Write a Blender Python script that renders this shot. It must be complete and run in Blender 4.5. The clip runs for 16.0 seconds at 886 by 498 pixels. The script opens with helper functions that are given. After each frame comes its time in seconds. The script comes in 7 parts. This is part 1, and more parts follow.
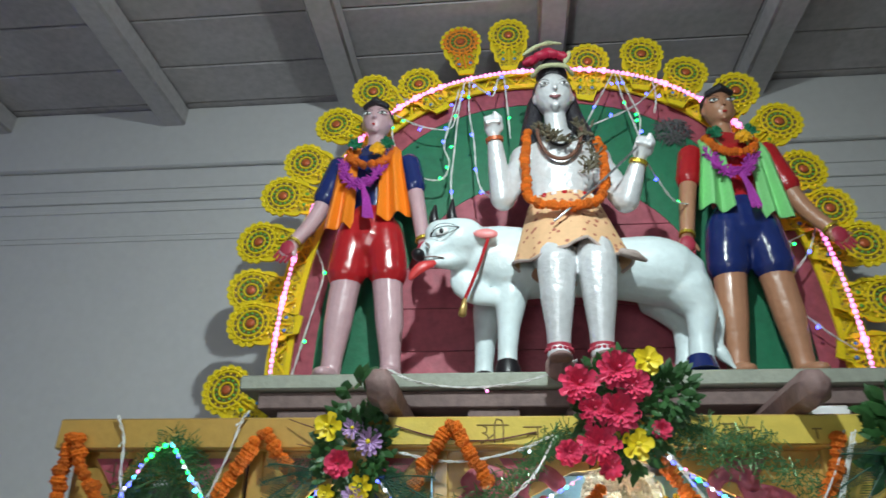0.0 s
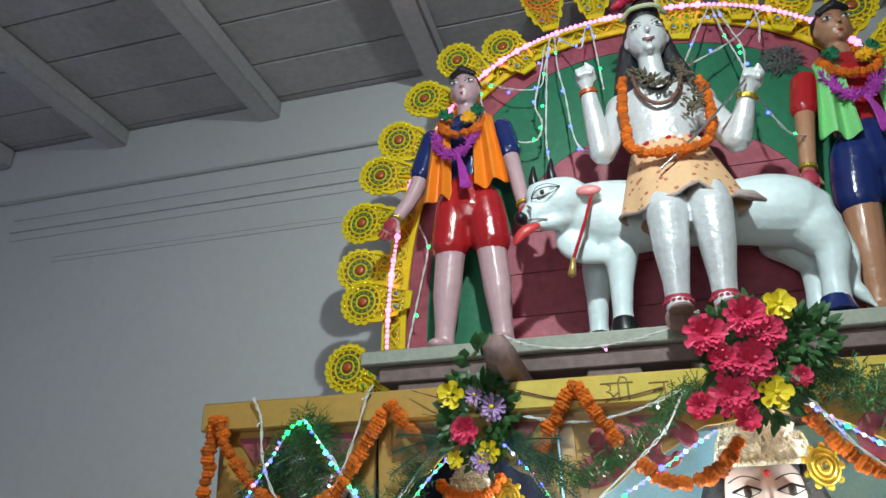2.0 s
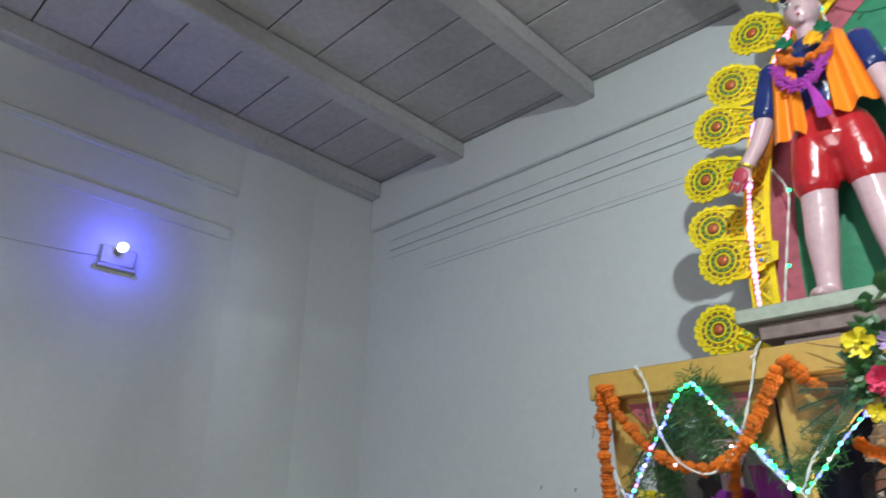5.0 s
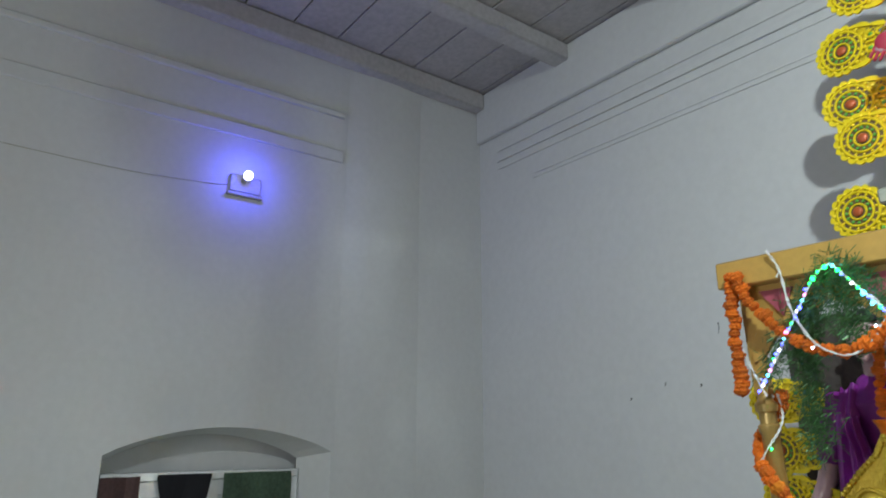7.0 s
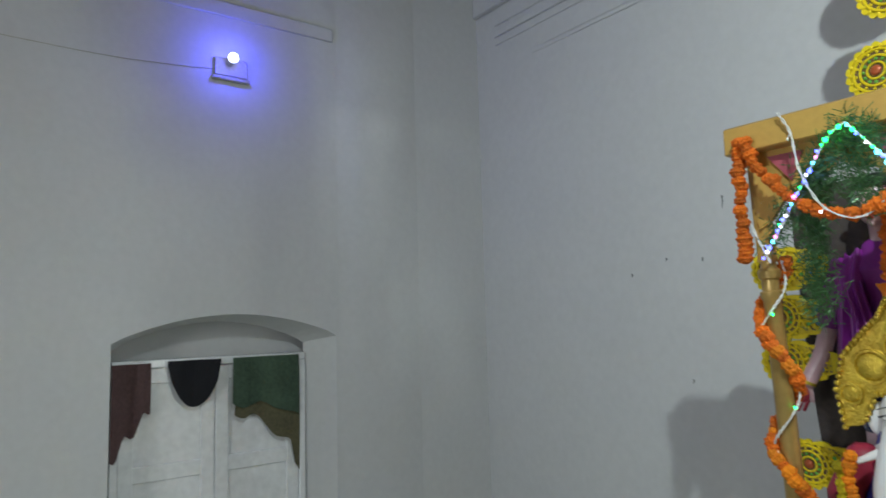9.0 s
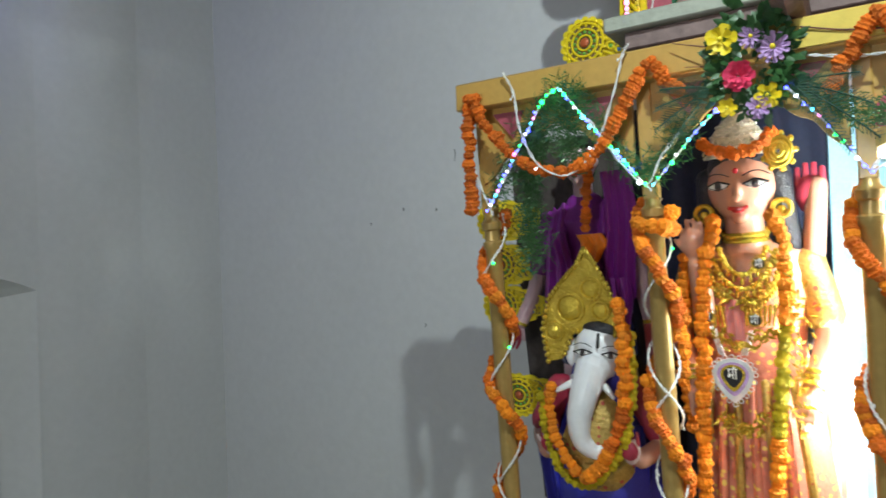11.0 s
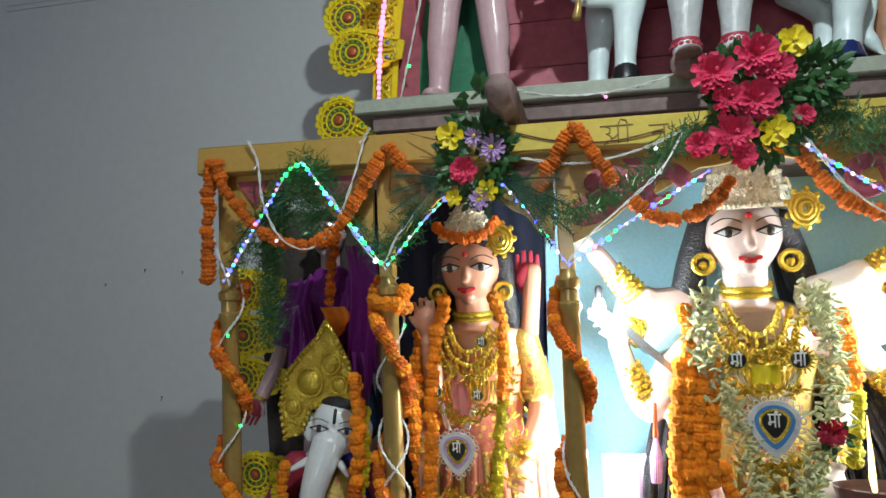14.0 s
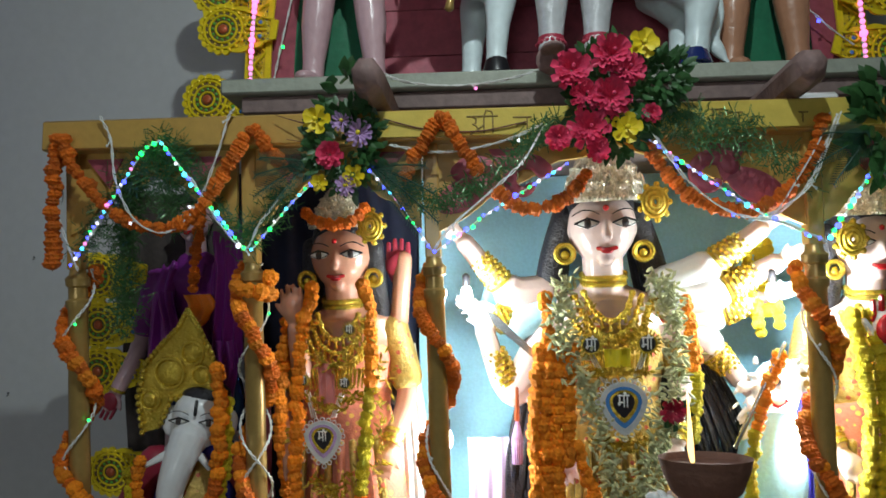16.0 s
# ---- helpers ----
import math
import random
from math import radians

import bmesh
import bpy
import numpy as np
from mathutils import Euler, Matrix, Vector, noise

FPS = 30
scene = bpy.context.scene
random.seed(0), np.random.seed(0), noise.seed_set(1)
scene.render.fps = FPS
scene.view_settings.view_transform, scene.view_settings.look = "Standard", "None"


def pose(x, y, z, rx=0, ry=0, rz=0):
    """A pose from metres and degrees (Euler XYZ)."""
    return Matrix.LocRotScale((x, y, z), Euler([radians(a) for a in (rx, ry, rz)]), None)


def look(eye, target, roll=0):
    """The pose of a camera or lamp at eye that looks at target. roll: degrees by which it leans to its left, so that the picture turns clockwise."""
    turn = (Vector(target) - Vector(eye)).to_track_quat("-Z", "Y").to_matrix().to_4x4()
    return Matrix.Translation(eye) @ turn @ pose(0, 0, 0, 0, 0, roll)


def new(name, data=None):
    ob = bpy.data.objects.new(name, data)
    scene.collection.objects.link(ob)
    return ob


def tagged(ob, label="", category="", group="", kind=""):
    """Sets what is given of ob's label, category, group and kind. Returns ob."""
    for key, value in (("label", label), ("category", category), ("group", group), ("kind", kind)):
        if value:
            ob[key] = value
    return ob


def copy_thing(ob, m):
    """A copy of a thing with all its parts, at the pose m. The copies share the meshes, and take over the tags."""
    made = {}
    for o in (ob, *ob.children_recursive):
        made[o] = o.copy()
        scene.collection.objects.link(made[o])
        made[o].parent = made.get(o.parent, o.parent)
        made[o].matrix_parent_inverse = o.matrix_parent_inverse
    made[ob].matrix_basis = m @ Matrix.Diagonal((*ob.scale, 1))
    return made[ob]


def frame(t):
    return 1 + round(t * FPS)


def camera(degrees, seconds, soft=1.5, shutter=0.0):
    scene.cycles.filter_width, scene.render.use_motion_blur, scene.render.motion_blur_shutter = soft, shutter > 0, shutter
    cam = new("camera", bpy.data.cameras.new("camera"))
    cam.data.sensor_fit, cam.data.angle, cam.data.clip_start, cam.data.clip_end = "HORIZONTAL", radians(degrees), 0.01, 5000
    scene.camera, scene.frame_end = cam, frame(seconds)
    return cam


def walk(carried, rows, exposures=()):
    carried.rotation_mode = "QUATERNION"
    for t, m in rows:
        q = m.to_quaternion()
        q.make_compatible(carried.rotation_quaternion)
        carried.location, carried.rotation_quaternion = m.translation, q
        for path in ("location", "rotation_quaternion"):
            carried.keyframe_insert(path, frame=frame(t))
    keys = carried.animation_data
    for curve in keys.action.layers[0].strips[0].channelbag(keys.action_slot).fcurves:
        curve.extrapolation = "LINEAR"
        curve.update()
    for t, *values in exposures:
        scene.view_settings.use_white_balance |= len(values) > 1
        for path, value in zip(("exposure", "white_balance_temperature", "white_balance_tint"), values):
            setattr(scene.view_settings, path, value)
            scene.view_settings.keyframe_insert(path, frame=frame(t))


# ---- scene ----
cam = camera(67.2, 16.0, soft=1.5, shutter=0.5)
PATH = [
    (0, pose(0.223, -1.741, 2.210, 116.64, -0.81, 5.36)),
    (0.5, pose(0.256, -1.731, 2.212, 116.65, -0.65, 10.46)),
    (1, pose(0.245, -1.712, 2.220, 116.09, 0.31, 12.94)),
    (1.5, pose(0.236, -1.715, 2.199, 114.96, 0.39, 14.78)),
    (2, pose(0.194, -1.727, 2.203, 114.16, 0.77, 15.16)),
    (2.5, pose(0.210, -1.748, 2.178, 113.52, -0.24, 18.84)),
    (3, pose(0.199, -1.756, 2.180, 113.41, 0.36, 22.49)),
    (3.5, pose(0.200, -1.782, 2.191, 115.63, -0.14, 25.99)),
    (4, pose(0.160, -1.801, 2.178, 116.01, -0.66, 30.70)),
    (4.5, pose(0.136, -1.817, 2.169, 114.33, -0.61, 38.01)),
    (5, pose(0.127, -1.822, 2.160, 112.38, -0.82, 43.85)),
    (7.5, pose(0.100, -1.865, 2.074, 102.30, -0.05, 56.20)),
    (8, pose(0.086, -1.850, 2.058, 99.26, 0.25, 58.53)),
    (10.5, pose(0.040, -1.757, 2.081, 90.97, 2.35, 38.16)),
    (11, pose(0.036, -1.740, 2.077, 90.74, 2.14, 32.33)),
    (11.5, pose(0.030, -1.732, 2.054, 90.07, 1.70, 28.93)),
    (12, pose(0.045, -1.725, 2.049, 91.29, 0.50, 24.15)),
    (12.5, pose(0.074, -1.723, 2.057, 92.05, -0.30, 20.62)),
    (13, pose(0.085, -1.711, 2.069, 92.78, -0.80, 17.49)),
    (13.5, pose(0.111, -1.713, 2.077, 94.27, -0.78, 14.27)),
    (14, pose(0.127, -1.694, 2.107, 95.67, 0.59, 13.15)),
    (14.5, pose(0.126, -1.690, 2.098, 95.64, 0.77, 11.50)),
    (15, pose(0.156, -1.683, 2.095, 95.71, 0.75, 8.58)),
    (15.5, pose(0.182, -1.679, 2.101, 95.88, 0.73, 5.57)),
    (16, pose(0.196, -1.678, 2.094, 94.86, 0.60, 4.05)),
]
EXPOSURE = [(0, 0.05), (1.5, 0.02), (3.5, 0.2), (5, 0.6), (7.5, 0.5), (8, 0.5), (10.5, 0.5), (11, 0.42), (12.5, 0.2), (13.5, -0.08), (14.5, -0.36), (16, -0.75)]
walk(cam, PATH, EXPOSURE)

# shrine images and hangings, tilted back from the beam to fit the camera's view
PIVOT = Vector((-0.3, 0.0, 2.56))


def leaning(rx, ry, rz, shift):
    return Matrix.Translation(PIVOT + Vector(shift)) @ pose(0, 0, 0, rx, ry, rz) @ Matrix.Translation(-PIVOT)


LEAN = leaning(5.51, -1.22, -0.61, (0, 0.003, 0.012))
POST_LEAN = leaning(2.7, -1.0, -0.61, (0, 0.003, 0.012))
UPRIGHT = Matrix.Identity(4)
PUT = [UPRIGHT]

# ---- light ----
world = bpy.data.worlds.new("dim_room")
scene.world = world
world.use_nodes = True
world.node_tree.nodes["Background"].inputs[0].default_value = (0.55, 0.57, 0.65, 1)
world.node_tree.nodes["Background"].inputs[1].default_value = 0.06


def lamp(name, kind, where, energy, colour, size=0.1, target=None):
    data = bpy.data.lights.new(name, kind)
    data.energy, data.color = energy, colour
    if kind == "AREA":
        data.shape, data.size = "DISK", size
        data.spread = radians(160)
    else:
        data.shadow_soft_size = size
    ob = new(name, data)
    ob.matrix_world = look(where, target) if target else pose(*where)
    return ob


lamp("shaded_ceiling_lamp", "AREA", (0.33, -1.37, 3.95), 31, (0.86, 1.0, 1.0), 0.07, (0.0, 0.6, 2.2))
# broad fill added behind the camera to lift shade; no such source is known
lamp("rear_fill_light", "AREA", (-0.6, -5.2, 2.1), 34, (0.90, 0.98, 1.0), 1.4, (-0.9, 0.8, 1.9))
lamp("shrine_bulb_a", "POINT", LEAN @ Vector((0.115, 0.165, 2.08)), 14, (0.85, 1.0, 1.0), 0.02)
# c and d are unseen low lights added to widen the bulbs' glare
lamp("added_glare_c", "POINT", LEAN @ Vector((0.042, 0.175, 1.66)), 16, (0.85, 1.0, 1.0), 0.02)
lamp("shrine_bulb_b", "POINT", LEAN @ Vector((0.975, 0.165, 2.06)), 26, (0.85, 1.0, 1.0), 0.02)
lamp("added_glare_d", "POINT", LEAN @ Vector((1.018, 0.175, 1.66)), 22, (0.85, 1.0, 1.0), 0.02)
lamp("blue_wall_light", "POINT", (-3.235, -0.675, 3.475), 2.7, (0.05, 0.06, 1.0), 0.02)


# ---- materials ----
def mat(name, colour, rough=0.6, metal=0.0, vary=0.15, scale=6.0, fine=60.0, bump=0.1, each=0.0, emit=0.0, coat=0.0, spots=None):
    """A painted, woven or metal surface: large stains and fine grain over one base colour."""
    m = bpy.data.materials.new(name)
    m.use_nodes = True
    n, l = m.node_tree.nodes, m.node_tree.links
    b = n["Principled BSDF"]
    b.inputs["Roughness"].default_value, b.inputs["Metallic"].default_value = rough, metal
    b.inputs["Coat Weight"].default_value, b.inputs["Coat Roughness"].default_value = coat, 0.12
    tc = n.new("ShaderNodeTexCoord")
    big, small = n.new("ShaderNodeTexNoise"), n.new("ShaderNodeTexNoise")
    for t, s in ((big, scale), (small, fine)):
        t.inputs["Scale"].default_value, t.inputs["Detail"].default_value = s, 5
        l.new(tc.outputs["Object"], t.inputs["Vector"])
    add = n.new("ShaderNodeMath")
    add.operation = "ADD"
    l.new(big.outputs["Fac"], add.inputs[0])
    l.new(small.outputs["Fac"], add.inputs[1])
    rng = n.new("ShaderNodeMapRange")
    rng.inputs["From Min"].default_value, rng.inputs["From Max"].default_value = 0.6, 1.4
    rng.inputs["To Min"].default_value, rng.inputs["To Max"].default_value = 1 - vary, 1 + vary
    l.new(add.outputs[0], rng.inputs["Value"])
    val = rng.outputs["Result"]
    if each:
        info, r2, mul = n.new("ShaderNodeObjectInfo"), n.new("ShaderNodeMapRange"), n.new("ShaderNodeMath")
        r2.inputs["To Min"].default_value, r2.inputs["To Max"].default_value = 1 - each, 1 + each
        l.new(info.outputs["Random"], r2.inputs["Value"])
        mul.operation = "MULTIPLY"
        l.new(val, mul.inputs[0])
        l.new(r2.outputs["Result"], mul.inputs[1])
        val = mul.outputs[0]
    hsv = n.new("ShaderNodeHueSaturation")
    hsv.inputs["Color"].default_value = (*colour, 1)
    l.new(val, hsv.inputs["Value"])
    col = hsv.outputs["Color"]
    if spots:
        vor, lt, mix = n.new("ShaderNodeTexVoronoi"), n.new("ShaderNodeMath"), n.new("ShaderNodeMix")
        vor.inputs["Scale"].default_value = spots[1]
        l.new(tc.outputs["Object"], vor.inputs["Vector"])
        lt.operation = "LESS_THAN"
        lt.inputs[1].default_value = spots[2]
        l.new(vor.outputs["Distance"], lt.inputs[0])
        mix.data_type = "RGBA"
        l.new(lt.outputs[0], mix.inputs[0])
        l.new(col, mix.inputs[6])
        mix.inputs[7].default_value = (*spots[0], 1)
        col = mix.outputs[2]
    l.new(col, b.inputs["Base Color"])
    if bump:
        bp = n.new("ShaderNodeBump")
        bp.inputs["Strength"].default_value, bp.inputs["Distance"].default_value = bump, 0.01
        l.new(add.outputs[0], bp.inputs["Height"])
        l.new(bp.outputs["Normal"], b.inputs["Normal"])
    if emit:
        b.inputs["Emission Color"].default_value = (*colour, 1)
        b.inputs["Emission Strength"].default_value = emit
    return m


M_WALL = mat("lilac_grey_limewash", (0.60, 0.60, 0.605), 0.75, vary=0.05, scale=1.1, fine=25, bump=0.07)
M_CEIL = mat("grey_painted_boards", (0.43, 0.405, 0.415), 0.8, vary=0.20, scale=1.4, fine=30, bump=0.2)
M_CEILBEAM = mat("pale_painted_joist", (0.46, 0.44, 0.45), 0.7, vary=0.2, scale=2, fine=30)
M_GAP = mat("dark_joint", (0.05, 0.045, 0.045), 0.9)
M_OCHRE = mat("ochre_enamel", (0.50, 0.30, 0.075), 0.35, vary=0.12, scale=5, fine=40, bump=0.12, coat=0.3)
M_YELLOW = mat("yellow_gold_enamel", (0.66, 0.50, 0.10), 0.28, vary=0.12, scale=6, fine=40, bump=0.25, coat=0.4)
M_GOLDPAINT = mat("gold_paint", (0.42, 0.27, 0.085), 0.3, metal=0.35, vary=0.12, scale=7, fine=60, bump=0.1)
M_CUT = mat("brown_line_paint", (0.26, 0.175, 0.045), 0.6)
M_MAROON = mat("maroon_painted_board", (0.36, 0.075, 0.105), 0.5, vary=0.35, scale=4, fine=35, bump=0.25)
M_GREEN = mat("green_painted_board", (0.012, 0.16, 0.075), 0.5, vary=0.25, scale=4, fine=35, bump=0.25)
M_SLAB = mat("grey_green_plank", (0.34, 0.36, 0.30), 0.7, vary=0.2, scale=5, fine=40, bump=0.3)
M_SLABLOW = mat("mauve_brown_plank", (0.20, 0.14, 0.13), 0.75, vary=0.25, scale=5, fine=40, bump=0.3)
M_LOG = mat("worn_brown_log", (0.24, 0.15, 0.14), 0.7, vary=0.3, scale=8, fine=50, bump=0.4)
M_GILT = mat("yellow_gilt_plastic", (0.86, 0.66, 0.02), 0.3, metal=0.15, vary=0.12, scale=20, fine=90, bump=0.15)
M_GILTSHEET = mat("pierced_yellow_foil", (0.62, 0.46, 0.015), 0.3, metal=0.2, vary=0.25, scale=30, fine=140, bump=0.5, spots=((0.10, 0.08, 0.05), 75, 0.30))
# orange light on one yellow medallion, put into its base colour
M_ORANGELIT = mat("orange_lit_gilt", (0.90, 0.30, 0.03), 0.3, metal=0.15, vary=0.12, scale=20, fine=90, bump=0.15)
M_PEARL = mat("pearl_white_enamel", (0.80, 0.81, 0.83), 0.35, vary=0.07, scale=9, fine=60, bump=0.1, coat=0.2)
M_GILTRED = mat("red_gilt_centre", (0.45, 0.10, 0.03), 0.35, metal=0.2)
M_GILTGREEN = mat("green_glitter", (0.12, 0.38, 0.05), 0.35)
M_GILTBLUE = mat("blue_glitter", (0.06, 0.22, 0.55), 0.35)
M_GILTDARK = mat("dark_gap_backing", (0.17, 0.11, 0.04), 0.6)
M_GOLD = mat("gold_foil", (0.68, 0.49, 0.06), 0.22, metal=0.7, vary=0.2, scale=25, fine=120, bump=0.5)
M_SILVER = mat("silver_paint", (0.70, 0.71, 0.73), 0.30, metal=0.25, vary=0.13, scale=9, fine=55, bump=0.35)
M_CROWN = mat("embossed_silver_foil", (0.95, 0.89, 0.74), 0.22, metal=0.6, vary=0.25, scale=70, fine=160, bump=1.0)
M_COW = mat("bluish_white_enamel", (0.70, 0.80, 0.82), 0.36, vary=0.10, scale=7, fine=40, bump=0.30, coat=0.15)
M_SKIN_PINK = mat("pink_enamel_skin", (0.56, 0.36, 0.39), 0.32, vary=0.10, scale=9, fine=40, bump=0.30, coat=0.25)
M_SKIN_BROWN = mat("brown_enamel_skin", (0.45, 0.22, 0.13), 0.34, vary=0.10, scale=9, fine=40, bump=0.30, coat=0.25)
M_SKIN_PEACH = mat("peach_enamel_skin", (0.52, 0.25, 0.17), 0.25, vary=0.05, coat=0.4)
M_SKIN_PALE = mat("pale_rose_enamel_skin", (0.60, 0.45, 0.42), 0.22, vary=0.05, coat=0.4)
M_WHITE = mat("white_enamel", (0.80, 0.80, 0.80), 0.35, vary=0.05, coat=0.3)
M_BLACK = mat("black_enamel", (0.012, 0.011, 0.014), 0.35)
M_IRIS = mat("grey_brown_iris", (0.09, 0.07, 0.07), 0.25, coat=0.5)
M_HAIR = mat("black_artificial_hair", (0.018, 0.016, 0.022), 0.45, vary=0.4, scale=30, fine=150, bump=0.6)
M_RED = mat("red_enamel", (0.42, 0.015, 0.02), 0.25, vary=0.14, scale=10, fine=28, bump=0.35, coat=0.5)
M_NAVY = mat("navy_enamel", (0.012, 0.025, 0.13), 0.2, vary=0.14, scale=10, fine=28, bump=0.35, coat=0.6)
M_CRIMSON = mat("dull_crimson_palm", (0.38, 0.03, 0.06), 0.5)
M_ORANGECLOTH = mat("orange_satin", (0.85, 0.22, 0.01), 0.5, vary=0.1, fine=120)
M_LIMECLOTH = mat("light_green_satin", (0.22, 0.62, 0.22), 0.5, vary=0.1, fine=120)
M_PURPLE = mat("purple_satin", (0.22, 0.018, 0.25), 0.45, vary=0.15, fine=120)
M_BLUECLOTH = mat("royal_blue_satin", (0.03, 0.03, 0.34), 0.45, vary=0.15, fine=120)
M_MAGENTA = mat("magenta_tinsel", (0.45, 0.05, 0.42), 0.5, vary=0.3, fine=160, bump=0.8)
M_TEAL = mat("light_blue_cloth", (0.38, 0.72, 0.92), 0.7, vary=0.12, scale=4, fine=90)
M_PINKDRESS = mat("salmon_brocade", (0.62, 0.20, 0.13), 0.5, vary=0.2, scale=12, fine=90, bump=0.3, spots=((0.8, 0.55, 0.12), 42, 0.30))
M_GOLDDRESS = mat("gold_brocade", (0.46, 0.31, 0.08), 0.35, metal=0.4, vary=0.35, scale=25, fine=90, bump=0.6, spots=((0.45, 0.09, 0.06), 30, 0.22))
M_PEACHCLOTH = mat("peach_spotted_wrap", (0.72, 0.44, 0.24), 0.6, vary=0.08, spots=((0.42, 0.13, 0.08), 40, 0.28))
M_LEAFGREEN = mat("plastic_leaf_green", (0.035, 0.11, 0.03), 0.45, vary=0.35, scale=25, fine=70, each=0.2)
M_FIR = mat("dark_green_needle", (0.025, 0.08, 0.05), 0.5, vary=0.3)
M_TINSEL = mat("green_tinsel", (0.07, 0.17, 0.06), 0.28, metal=0.3, vary=0.5, scale=60, fine=200)
M_MARIGOLD = mat("orange_marigold", (0.88, 0.255, 0.004), 0.75, vary=0.2, scale=60, fine=200, bump=0.4, each=0.25)
M_MARIGOLD_DEEP = mat("deep_orange_marigold", (0.74, 0.155, 0.004), 0.75, vary=0.25, scale=60, fine=200, bump=0.5, each=0.25)
M_MARIGOLD_YELLOW = mat("yellow_marigold", (0.82, 0.64, 0.01), 0.75, vary=0.3, scale=60, fine=200, bump=0.8, each=0.2)
M_CREAMFLOWER = mat("cream_green_petals", (0.44, 0.45, 0.26), 0.7, vary=0.3, scale=40, each=0.2)
M_ROSE = mat("coral_red_petal", (0.76, 0.06, 0.15), 0.55, vary=0.2, scale=30)
M_ROSEDEEP = mat("deep_red_petal", (0.42, 0.012, 0.05), 0.55, vary=0.2, scale=30)
M_YPETAL = mat("yellow_petal", (0.80, 0.62, 0.02), 0.5, vary=0.12, scale=30)
M_ORANGEYELLOW = mat("orange_yellow_tinsel", (0.80, 0.42, 0.02), 0.5, vary=0.2, scale=30)
M_PPETAL = mat("violet_white_petal", (0.50, 0.32, 0.60), 0.5, vary=0.35, scale=40)
M_WIRE = mat("white_pvc_wire", (0.74, 0.74, 0.72), 0.45)
M_DUST = mat("grey_dust", (0.12, 0.118, 0.12), 0.9, vary=0.3)
M_CLAY = mat("fired_clay", (0.17, 0.075, 0.05), 0.7, vary=0.25, scale=14, bump=0.3)
M_STEEL = mat("steel_blade", (0.6, 0.62, 0.65), 0.25, metal=0.9)
M_DOOR = mat("glossy_white_door_paint", (0.86, 0.87, 0.89), 0.16, vary=0.12, scale=3, fine=25, bump=0.12, coat=0.4)
M_RAGBROWN = mat("brown_rag", (0.10, 0.055, 0.055), 0.9, vary=0.3)
M_RAGGREEN = mat("dark_green_rag", (0.05, 0.085, 0.055), 0.9, vary=0.4, scale=8)
M_RAGBLACK = mat("black_rag", (0.008, 0.008, 0.012), 0.9)
M_LAMPBOX = mat("cream_plastic_box", (0.40, 0.38, 0.32), 0.55)
L_PINK = mat("led_pink", (1.0, 0.24, 0.62), emit=2.8, bump=0)
L_BLUE = mat("led_blue", (0.05, 0.07, 1.0), emit=8, bump=0)
L_GREEN = mat("led_green", (0.015, 1.0, 0.16), emit=5, bump=0)
L_CYAN = mat("led_cyan", (0.06, 0.60, 1.0), emit=6.5, bump=0)
L_WHITE = mat("led_white", (0.80, 0.85, 1.0), emit=3, bump=0)
L_BULB = mat("bulb_glow", (1.0, 0.97, 0.88), emit=14, bump=0)
L_BLUELAMP = mat("blue_lamp_glow", (0.35, 0.4, 1.0), emit=12, bump=0)
L_FLAME = mat("flame_glow", (1.0, 0.60, 0.22), emit=5, bump=0)


